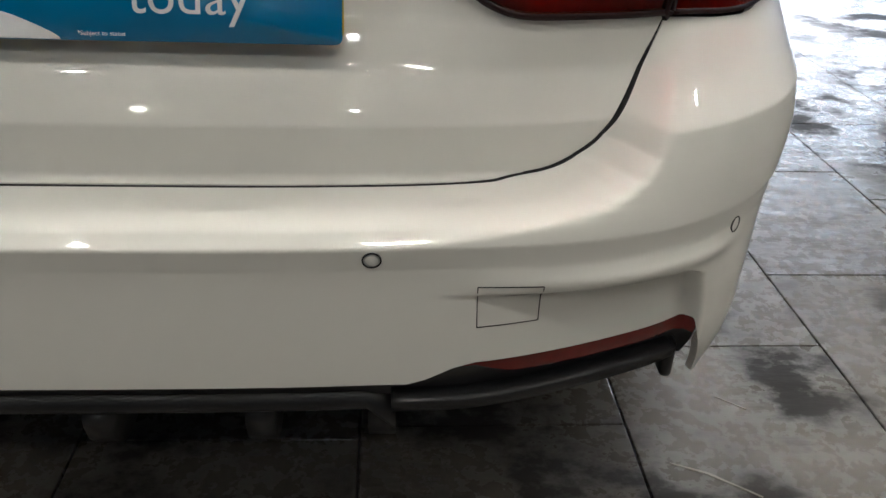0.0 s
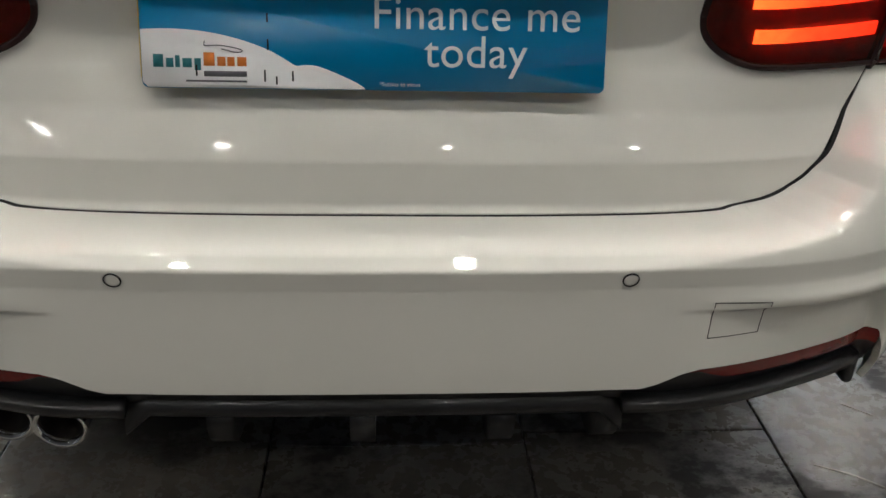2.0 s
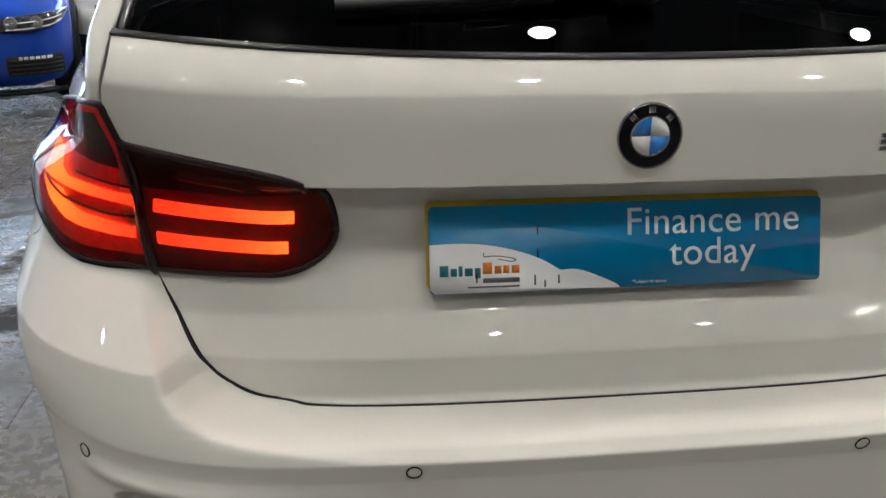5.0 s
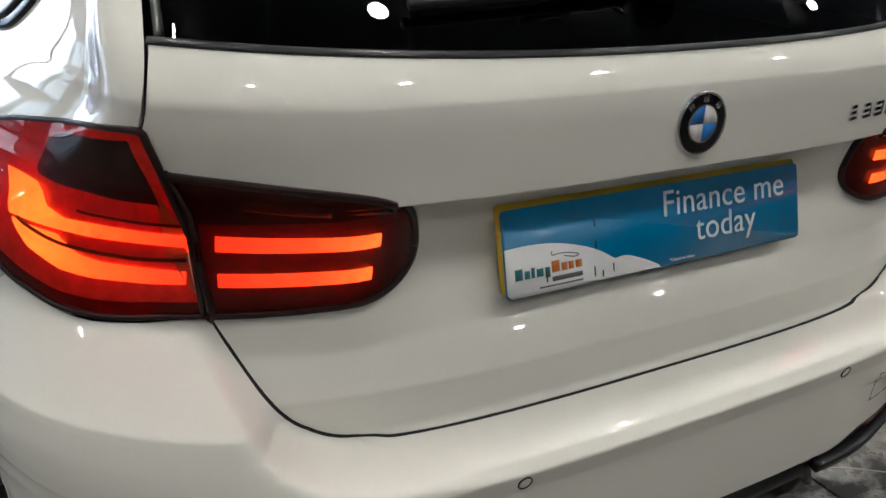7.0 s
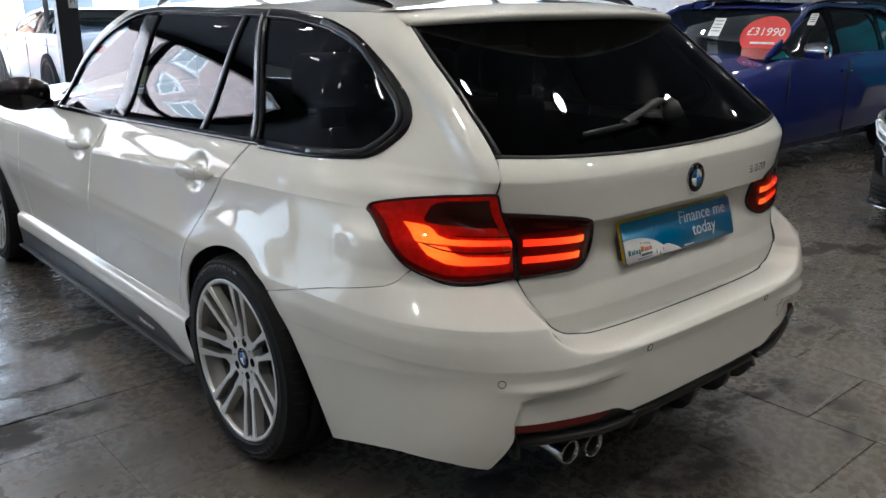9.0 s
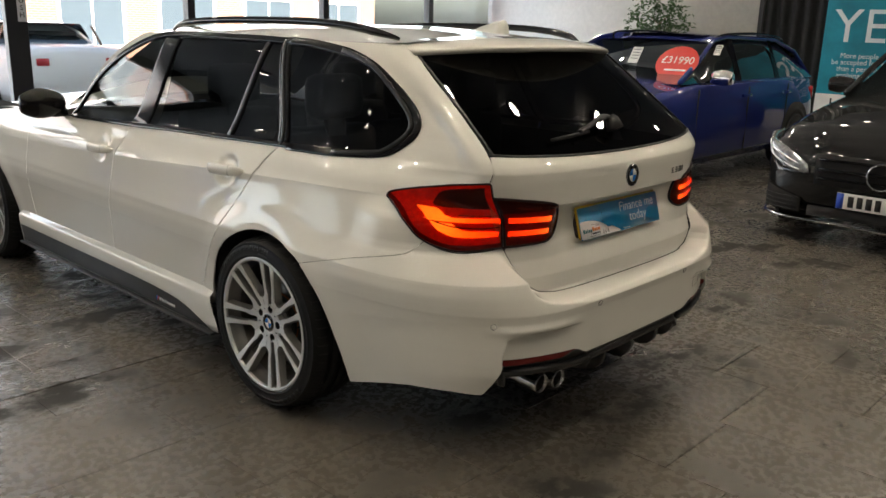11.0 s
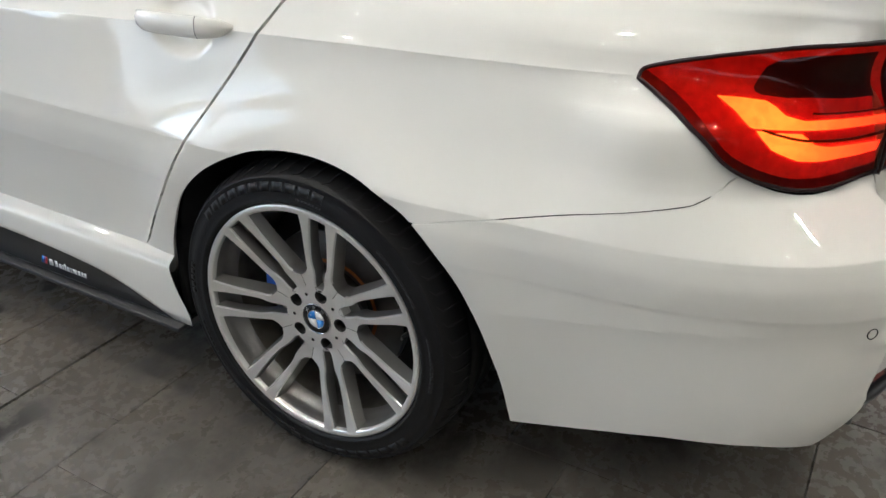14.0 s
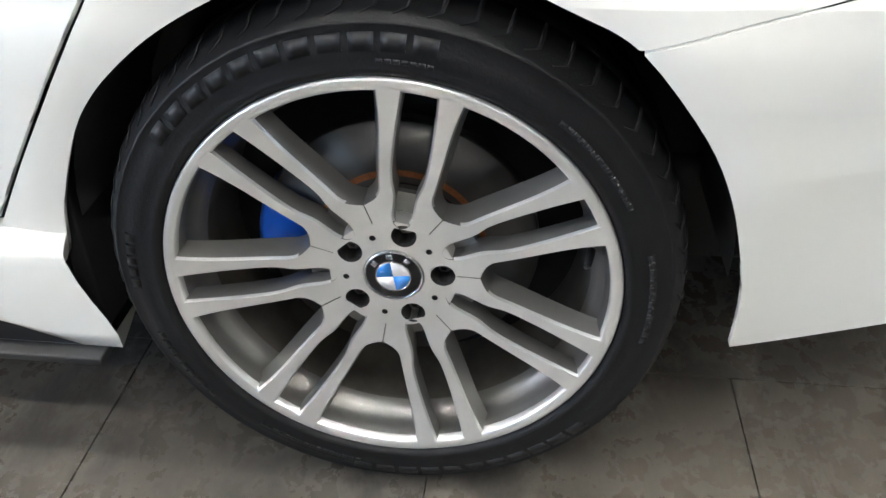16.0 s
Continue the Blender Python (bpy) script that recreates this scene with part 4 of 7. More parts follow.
bmesh.ops.recalc_face_normals(bm, faces=bm.faces)
sheet("front_bumper", bm, WHITE, car, thick=0.0)
part("dashboard", box_bm((-0.68, 2.55, 0.62), (0.68, 3.1, 0.95), 0.06), UNDER, car, "black dashboard")
part("cabin_floor", box_bm((-0.72, 1.3, 0.34), (0.72, 3.0, 0.42)), UNDER, car)
SEAT = plain("black_seat_leather", (0.022, 0.021, 0.021), 0.5, bump=0.2)
for x, y, wide in ((-0.37, 2.02, 0.25), (0.37, 2.02, 0.25), (-0.42, 1.22, 0.23), (0.0, 1.22, 0.17), (0.42, 1.22, 0.23)):
    bm = bmesh.new()
    add_box(bm, (x - wide, y - 0.02, 0.55), (x + wide, y + 0.12, 1.02), 0.04)
    add_box(bm, (x - wide, y + 0.08, 0.42), (x + wide, y + 0.58, 0.60), 0.05)
    add_box(bm, (x - 0.13, y - 0.05, 1.05), (x + 0.13, y + 0.05, 1.23), 0.04)
    add_box(bm, (x - 0.05, y - 0.02, 0.98), (x + 0.05, y + 0.01, 1.10), 0.01)
    part("seat", bm, SEAT, car, "black leather seat with headrest")

# door mirrors
for s in (1, -1):
    rings = []
    for k in range(11):
        t = k / 10
        r = math.sin(math.pi * (0.12 + 0.80 * t)) ** 0.6
        rings.append([(-s * (0.835 + 0.21 * t), 2.84 + 0.055 * r * math.cos(a) - 0.01 * t, 1.005 + (0.068 * r + 0.012 * t) * math.sin(a)) for a in [2 * math.pi * j / 16 for j in range(16)]])
    part("door_mirror", loft_bm(rings), GLOSSB, car, "black door mirror housing")
    part("door_mirror", box_bm((-s * 0.86 - 0.04, 2.82, 0.935), (-s * 0.86 + 0.04, 2.90, 0.975), 0.012), GLOSSB, car)

# tail lamps
OUT_LO = [(0.4254, 0.7565), (0.4562, 0.7505), (0.4839, 0.7470), (0.5084, 0.7475), (0.5451, 0.7545), (0.6245, 0.7847), (0.6894, 0.8290), (0.7816, 0.8759), (0.812, 0.8915)]
OUT_HI = [(0.4254, 0.758), (0.4402, 0.8473), (0.4756, 0.915), (0.500, 0.957), (0.5157, 0.9598), (0.597, 0.9472), (0.6735, 0.935), (0.7438, 0.9229), (0.800, 0.9088), (0.812, 0.8985)]
IN_LO = [(0.264, 0.812), (0.266, 0.796), (0.274, 0.780), (0.288, 0.767), (0.306, 0.7595), (0.33, 0.758), (0.418, 0.757), (0.4195, 0.758), (0.4365, 0.847), (0.470, 0.909)]
IN_HI = [(0.264, 0.813), (0.267, 0.835), (0.277, 0.858), (0.288, 0.8705), (0.296, 0.8735), (0.321, 0.8845), (0.371, 0.896), (0.428, 0.906), (0.470, 0.911)]
OUT_HI = OUT_HI[:3] + curve(OUT_HI[3:], 4)
out_lo, out_hi, in_lo, in_hi = table(curve(OUT_LO, 4)), table(OUT_HI), table(IN_LO), table(IN_HI)
OUT_US, IN_US = dense(0.4254, 0.56, 0.003) + dense(0.565, 0.812, 0.005), dense(0.264, 0.470, 0.003)


by_y = lambda pts: sorted((at_y(y, z), z) for y, z in pts)
UP_LO = by_y([(0.388, 0.877), (0.360, 0.861), (0.332, 0.841), (0.291, 0.8385), (0.233, 0.836), (0.182, 0.8375)])[::-1]
UP_HI = by_y([(0.388, 0.8775), (0.356, 0.8765), (0.325, 0.874), (0.310, 0.867), (0.295, 0.856), (0.269, 0.8485), (0.182, 0.849)])
DN_LO = by_y([(0.325, 0.838), (0.301, 0.812), (0.266, 0.793), (0.237, 0.789), (0.202, 0.790), (0.175, 0.794)])[::-1]
DN_HI = by_y([(0.325, 0.8385), (0.301, 0.836), (0.269, 0.8335), (0.259, 0.825), (0.250, 0.816), (0.231, 0.810), (0.175, 0.810)])
CHAMBER_LO = by_y([(0.345, 0.891), (0.342, 0.885), (0.333, 0.881), (0.300, 0.8785), (0.260, 0.879), (0.225, 0.877), (0.195, 0.878)])[::-1]
CHAMBER_HI = by_y([(0.345, 0.8915), (0.341, 0.910), (0.335, 0.919), (0.323, 0.927), (0.295, 0.9345), (0.265, 0.939), (0.200, 0.948)])
up_lo, up_hi, dn_lo, dn_hi, chamber_lo, chamber_hi = (table(sorted(v)) for v in (UP_LO, UP_HI, DN_LO, DN_HI, CHAMBER_LO, CHAMBER_HI))
LENSRIM = plain("dark_lens_edge", (0.016, 0.004, 0.004), 0.35, coat=0.0, spec=0.3)
LAMPDEEP = plain("lamp_housing_deep_red", (0.22, 0.010, 0.008), 0.30, vary=0.3, scale=60, coat=0.5)


def lamp_sheet(us, lo, hi, a, b, off, s, tg):
    return panel_bm(us, lambda u: max(lo(u), min(a(u), hi(u))), lambda u: min(hi(u), max(b(u), lo(u))), off=off, tailgate=tg, side=s)


def bar_bm(path, width, off, s, tg):
    return band_bm(path, width, off - 0.004, off - 0.0005, side=s, tailgate=tg)


for s in (1, -1):
    lamp = part("outer_tail_lamp", lamp_sheet(OUT_US, out_lo, out_hi, lambda u: 0, lambda u: 2, 0.0012, s, False), LAMPRED, car, "lit red outer tail lamp")
    part("housing", lamp_sheet(dense(0.446, CHAMBER_LO[0][0], 0.003), out_lo, lambda u: min(out_hi(max(u - 0.010, 0.4254)) - 0.004, 2), chamber_lo, chamber_hi, 0.0022, s, False), LAMPDARK, lamp, "smoked dark upper chamber")
    for (lo_, hi_, end_) in ((up_lo, up_hi, UP_LO[0][0]), (dn_lo, dn_hi, DN_LO[0][0])):
        part("light_bar", lamp_sheet(dense(0.4375, end_, 0.003), out_lo, out_hi, lo_, hi_, 0.0034, s, False), BAR_HOT, lamp, "glowing orange light guide with a hooked end")
    part("divider", bar_bm(curve([(0.4385, 0.8235), (0.4752, 0.819), (0.5205, 0.823), (0.560, 0.832), (at_y(0.318, 0.8405), 0.8395)], 6), 0.004, 0.0055, s, False), LAMPDARK, lamp)
    part("divider", bar_bm(curve([(0.4385, 0.8585), (0.4752, 0.857), (0.512, 0.857), (at_y(0.262, 0.858), 0.858)], 6), 0.003, 0.0050, s, False), LAMPDARK, lamp)
    part("lower_band", lamp_sheet(OUT_US, out_lo, out_hi, lambda u: 0, lambda u: out_lo(u) + 0.017, 0.0024, s, False), LAMPDEEP, lamp, "deep red lower band")
    part("lens", lamp_sheet(OUT_US, out_lo, out_hi, lambda u: 0, lambda u: 2, 0.0065, s, False), LENSRED, lamp, "red lens")
    edge_ = curve(OUT_LO, 4) + OUT_HI[::-1][1:]
    part("lens_rim", band_bm(edge_, 0.0062, -0.002, 0.0072, side=s), LENSRIM, lamp, "dark lens edge")
    inner = part("inner_tail_lamp", lamp_sheet(IN_US, in_lo, in_hi, lambda u: 0, lambda u: 0.862, 0.0012, s, True), LAMPDEEP, car, "lit red inner tail lamp")
    part("housing", lamp_sheet(IN_US, in_lo, in_hi, lambda u: 0.862, lambda u: 2, 0.0012, s, True), LAMPDARK, inner, "smoked dark upper chamber")
    part("light_bar", bar_bm([(0.300 + 0.0136 * k, 0.8335 + 0.0009 * k) for k in range(10)], 0.0165, 0.004, s, True), BAR_RED, inner, "glowing red light bar")
    part("light_bar", bar_bm([(0.304 + 0.0126 * k, 0.7935 + 0.0007 * k) for k in range(10)], 0.0165, 0.004, s, True), BAR_RED, inner)
    part("reversing_lamp", bar_bm([(0.350 + 0.0074 * k, 0.8735 + 0.0011 * k) for k in range(10)], 0.013, 0.004, s, True), plain("reversing_lens", (0.10, 0.11, 0.13), 0.15, coat=1.0), inner, "clear reversing lamp")
    part("lens", lamp_sheet(IN_US, in_lo, in_hi, lambda u: 0, lambda u: 2, 0.0065, s, True), LENSRED, inner, "red lens")
    edge_ = [(0.264, 0.8125)] + [q for q in IN_LO] + IN_HI[::-1]
    part("lens_rim", band_bm(curve(edge_, 3), 0.008, -0.002, 0.0072, side=s, tailgate=True), LENSRIM, inner, "dark lens edge")

# black lower apron with reflectors, splitter and fins
apron_top = lambda u: bump_low(min(u, 0.479)) + 0.012
us = both(dense(0, 0.485, 0.008))
bm = panel_bm(us, lambda u: 0.352 - 0.012 * smooth(0.2, 0.26, u), apron_top, off=-0.010)
sheet("rear_apron", bm, SATIN, car, "satin black lower apron", thick=0.004)
for s in (1, -1):
    part("reflector", panel_bm(dense(0.272, 0.485, 0.006), lambda u: bump_low(min(u, 0.479)) - 0.002 - 0.021 * smooth(0.272, 0.33, u), lambda u: bump_low(min(u, 0.479)) - 0.001, off=-0.004, side=s), REFLEX, car, "dark red strip reflector")
    path = [(u, 0.350 + 0.012 * smooth(0.27, 0.46, u)) for u in dense(0.225, 0.472, 0.01)]
    part("apron_lip", band_bm(path, 0.020, -0.012, 0.010, side=s), SATIN, car)
    bm = bmesh.new()
    add_box(bm, (min(-s * 0.664, -s * 0.648), 0.090, 0.318), (max(-s * 0.664, -s * 0.648), 0.118, 0.372), 0.006)
    part("apron_tip", bm, SATIN, car)
rings = []
for k in range(41):
    sx = -1 + 2 * k / 40
    x = 0.315 * sx
    drop = 0.030 * smooth(0.90, 1.0, abs(sx))
    y = contour(at_x(abs(x), 0.35), 0.35, plainly=True)[1] - 0.001
    rings.append([(x, y + 0.10, 0.366), (x, y + 0.014, 0.362 - drop * 0.4), (x, y + 0.002, 0.352 - drop), (x, y, 0.340 - drop), (x, y + 0.006, 0.334 - drop), (x, y + 0.10, 0.322 - drop)])
part("splitter", loft_bm(rings), SATIN, car, "satin black diffuser blade")
for x in (-0.20, -0.02, 0.16, 0.30):
    pts = [(0.0, 0.0), (0.10, 0.0), (0.20, 0.0), (0.20, -0.03), (0.10, -0.066), (0.055, -0.070), (0.025, -0.060), (0.008, -0.040), (0.0, -0.015)]
    m = Matrix(((0, 0, 1, x - 0.016), (1, 0, 0, 0.012 + 0.10 * x * x), (0, 1, 0, 0.330), (0, 0, 0, 1)))
    part("diffuser_fin", flat_bm(pts, 0.032, m), SATIN, car)
# box added behind the apron, out of view, to block light under the car
part("apron_light_block", box_bm((-0.34, 0.20, 0.215), (0.52, 0.5, 0.345), 0.01), UNDER, car)

# exhaust tips
for x, y in ((-0.488, 0.066), (-0.414, 0.050)):
    m = Matrix.Translation((x, y, 0.286)) @ Matrix.Rotation(radians(94), 4, "X")
    bm = bmesh.new()
    add_lathe(bm, [(0.028, -0.20), (0.031, -0.10), (0.0335, -0.012), (0.0345, -0.003), (0.0330, 0.000), (0.0295, -0.002), (0.0270, -0.010)], m, 40)
    tip = part("exhaust_tip", bm, CHROME, car, "polished chrome exhaust tip")
    bm = bmesh.new()
    add_lathe(bm, [(0.0272, -0.009), (0.0258, -0.05), (0.0255, -0.16), (0.001, -0.161)], m, 32)
    part("bore", bm, plain("sooty_steel", (0.05, 0.045, 0.04), 0.6, 0.6), tip, "sooty inside")

# number plate with its card
PM = Matrix(((1, 0, 0, 0.0), (0, 0.277, -0.961, 0.1135), (0, 0.961, 0.277, 0.7835), (0, 0, 0, 1)))
YEL = plain("yellow_plate", (0.62, 0.42, 0.02), 0.35)
BLUEC = plain("teal_blue_card", (0.0, 0.175, 0.39), 0.32, vary=0.05, coat=0.25)
WCARD = plain("white_card", (0.74, 0.74, 0.76), 0.35, coat=0.25)
TEAL = plain("teal_print", (0.02, 0.16, 0.19), 0.4)
ORNG = plain("orange_print", (0.75, 0.22, 0.03), 0.4)
GREY = plain("grey_print", (0.12, 0.12, 0.14), 0.4)
plate = part("number_plate", flat_bm(rounded(0.524, 0.113, 0.008), 0.004, PM @ Matrix.Translation((-0.001, 0.006, -0.010))), YEL, car, "yellow number plate")
part("plate_holder", flat_bm(rounded(0.50, 0.09, 0.008), 0.022, PM @ Matrix.Translation((0, 0.0, -0.033))), DARK, plate, "black plate holder")
part("finance_card", flat_bm(rounded(0.520, 0.111, 0.007), 0.003, PM @ Matrix.Translation((0, 0, -0.0025))), BLUEC, plate, "blue finance advert card")
hill = curve([(-0.2595, 0.0075), (-0.225, 0.0085), (-0.19, 0.006), (-0.155, -0.001), (-0.12, -0.013), (-0.092, -0.029)], 6) + curve([(-0.089, -0.0295), (-0.07, -0.029), (-0.045, -0.0375), (-0.02, -0.049), (-0.013, -0.0548)], 5)
part("card_print", flat_bm(hill + [(-0.254, -0.0548), (-0.2595, -0.049)], 0.0006, PM @ Matrix.Translation((0, 0, 0.0005))), WCARD, plate, "white hill shape on the card")
for words, x, y, size in (("Finance me", -0.0065, 0.0125, 0.0505), ("today", 0.0530, -0.0285, 0.0505), ("*Subject to status", 0.003, -0.0505, 0.0062)):
    printed("lettering", words, size, 0.0003, PM @ Matrix.Translation((x, y, 0.0011)), WCARD, plate, "white printed word", spacing=1.03)
# the lender's logo, as plain shapes
for x0, x1, y0, y1, mat in ((-0.247, -0.236, -0.033, -0.019, TEAL), (-0.233, -0.225, -0.033, -0.023, TEAL), (-0.223, -0.218, -0.033, -0.020, TEAL), (-0.215, -0.205, -0.033, -0.023, TEAL), (-0.202, -0.195, -0.036, -0.023, TEAL),
                            (-0.192, -0.180, -0.031, -0.0165, ORNG), (-0.177, -0.168, -0.031, -0.021, ORNG), (-0.166, -0.158, -0.031, -0.021, ORNG), (-0.155, -0.145, -0.031, -0.021, ORNG),
                            (-0.192, -0.145, -0.0425, -0.0365, GREY), (-0.212, -0.145, -0.0485, -0.0465, GREY)):
    part("logo_bar", flat_bm([(x0, y0), (x1, y0), (x1, y1), (x0, y1)], 0.0004, PM @ Matrix.Translation((0, 0, 0.0012))), mat, plate)
bm = bmesh.new()
add_tube(bm, [PM @ Vector((x, y, 0.0013)) for x, y in curve([(-0.190, -0.004), (-0.19, -0.009), (-0.175, -0.0085), (-0.158, -0.011), (-0.149, -0.014), (-0.156, -0.016), (-0.172, -0.0125)], 5)], 0.0007, 5)
part("logo_line", bm, GREY, plate)
for x, y, h in ((-0.121, 0.022, 0.010), (-0.121, -0.007, 0.012), (-0.125, -0.041, 0.013), (-0.112, -0.046, 0.009), (-0.094, -0.041, 0.011), (-0.200, -0.036, 0.012)):
    part("slot", flat_bm([(x - 0.0009, y - h / 2), (x + 0.0009, y - h / 2), (x + 0.0009, y + h / 2), (x - 0.0009, y + h / 2)], 0.0004, PM @ Matrix.Translation((0, 0, 0.0013))), UNDER, plate)


def roundel(m, r, parent, spin=0.0):
    """A round maker's badge: chrome rim, black ring, quartered blue and white field."""
    bm = bmesh.new()
    add_lathe(bm, [(r * 1.0, -0.004), (r * 1.0, 0.002), (r * 0.965, 0.0038), (r * 0.93, 0.003), (r * 0.925, 0.0015)], m, 56)
    b = part("badge", bm, CHROME, parent, "round badge with blue and white quarters")
    bm = bmesh.new()
    add_lathe(bm, [(r * 0.93, 0.0018), (r * 0.80, 0.0028), (r * 0.64, 0.0034), (r * 0.60, 0.0034)], m, 56)
    part("ring", bm, GLOSSB, b)
    bm = bmesh.new()
    add_lathe(bm, [(r * 0.605, 0.0030), (r * 0.60, 0.0042), (r * 0.565, 0.0042), (r * 0.56, 0.0032)], m, 56)
    part("inner_rim", bm, CHROME, b)
    for k in range(4):
        arc = [(0, 0)] + [(r * 0.565 * math.cos(radians(spin + 90 * k + a)), r * 0.565 * math.sin(radians(spin + 90 * k + a))) for a in range(0, 91, 9)]
        part("quarter", flat_bm(arc, 0.0008, m @ Matrix.Translation((0, 0, 0.0030))), BADGEB if k % 2 else BADGEW, b)
    for a in (135, 90, 45):
        t = radians(spin + a)
        mm = m @ Matrix.Translation((r * 0.775 * math.cos(t), r * 0.775 * math.sin(t), 0.0028)) @ Matrix.Rotation(t - math.pi / 2, 4, "Z")
        for x0, x1 in ((-0.095, -0.05), (-0.02, 0.02), (0.05, 0.095)):
            part("mark", flat_bm([(r * x0, -r * 0.10), (r * x1, -r * 0.10), (r * x1, r * 0.10), (r * x0, r * 0.10)], 0.0008, mm), CHROME, b)
    return b


BM_ = Matrix(((1, 0, 0, 0.0), (0, 0.02, -1.0, 0.0815), (0, 1.0, 0.02, 0.9335), (0, 0, 0, 1)))
roundel(BM_, 0.0405, tailgate)
# model number on the tailgate, as plain chrome shapes
for k in range(4):
    x = 0.300 + 0.031 * k
    p = on_body(-at_x(x, 0.918), 0.918, 0.0, tailgate=True)
    m = Matrix.Translation(p) @ Matrix.Rotation(radians(14), 4, "Z") @ Matrix.Rotation(radians(90), 4, "X")
    w = 0.025 if k < 3 else 0.007
    bm = flat_bm([(0, -0.011), (w, -0.011), (w, -0.006), (0, -0.006)], 0.003, m)
    for y0, y1 in ((-0.0025, 0.0025), (0.006, 0.011)):
        b2 = flat_bm([(0, y0), (w, y0), (w, y1), (0, y1)], 0.003, m)
        tmp = bpy.data.meshes.new("tmp"); b2.to_mesh(tmp); b2.free(); bm.from_mesh(tmp); bpy.data.meshes.remove(tmp)
    b2 = flat_bm([(w - 0.006, -0.011), (w, -0.011), (w, 0.011), (w - 0.006, 0.011)], 0.0034, m)
    tmp = bpy.data.meshes.new("tmp"); b2.to_mesh(tmp); b2.free(); bm.from_mesh(tmp); bpy.data.meshes.remove(tmp)
    part("model_mark", bm, CHROME, tailgate, "small chrome model mark", shade=False)

# parking sensors, towing cover
for s in (1, -1):
    for x, z in ((0.290, 0.5455), (0.706, 0.530)):
        u = s * at_x(x, z)
        p, q = on_body(u, z, 0.0), on_body(u, z, 0.01)
        m = Matrix.Translation(p) @ (q - p).to_track_quat("Z", "Y").to_matrix().to_4x4()
        bm = bmesh.new()
        add_lathe(bm, [(0.0100, -0.002), (0.0100, 0.0014), (0.0085, 0.0014), (0.0085, -0.002)], m, 28)
        ring_ = part("parking_sensor", bm, UNDER, bumper, "round parking sensor")
        bm = bmesh.new()
        add_lathe(bm, [(0.0086, -0.002), (0.0085, 0.0008), (0.006, 0.0012), (0.0002, 0.0012)], m, 28)
        part("sensor_face", bm, WHITE, ring_)
cx0, cx1, cz0, cz1 = at_x(0.397, 0.48), at_x(0.466, 0.48), 0.4535, 0.5090
lines = [curve([(cx0 + 0.0045 * t, cz1 - (cz1 - cz0) * t) for t in (0, 0.25, 0.5, 0.75, 1)], 2), curve([(cx1 + 0.0045 * t, cz1 - (cz1 - cz0) * t) for t in (0, 0.25, 0.5, 0.75, 1)], 2),
         [(cx0 + (cx1 - cx0) * t, cz1) for t in (0, 0.25, 0.5, 0.75, 1)], [(cx0 + 0.0045 + (cx1 - cx0) * t, cz0) for t in (0, 0.25, 0.5, 0.75, 1)]]
for ln in lines:
    part("cover_joint", band_bm(ln, 0.0011, -0.002, 0.0004, side=-1), UNDER, bumper, "thin joint of the towing cover")

# rear wiper
glass_pt = lambda x, z, off: on_body(at_x(abs(x), z) * (1 if x < 0 else -1), z, off)
wip = bmesh.new()
add_tube(wip, [glass_pt(0.005, 1.070, 0.02), glass_pt(0.005, 1.088, 0.034), glass_pt(0.0, 1.098, 0.040)], [0.030, 0.026, 0.016], 14)
add_tube(wip, curve([glass_pt(0.0, 1.094, 0.036), glass_pt(-0.03, 1.100, 0.036), glass_pt(-0.09, 1.091, 0.032), glass_pt(-0.21, 1.073, 0.022)], 6), [0.017] * 6 + [0.0165] * 6 + [0.012] * 7, 10, flat=0.6)
arm = part("rear_wiper", wip, DARK, car, "black rear wiper arm")
bm = bmesh.new()
add_tube(bm, [glass_pt(-0.365 + 0.02 * k, 1.0655 + 0.0009 * k, 0.012) for k in range(12)], 0.0065, 8)
part("blade", bm, DARK, arm, "black rubber wiper blade")


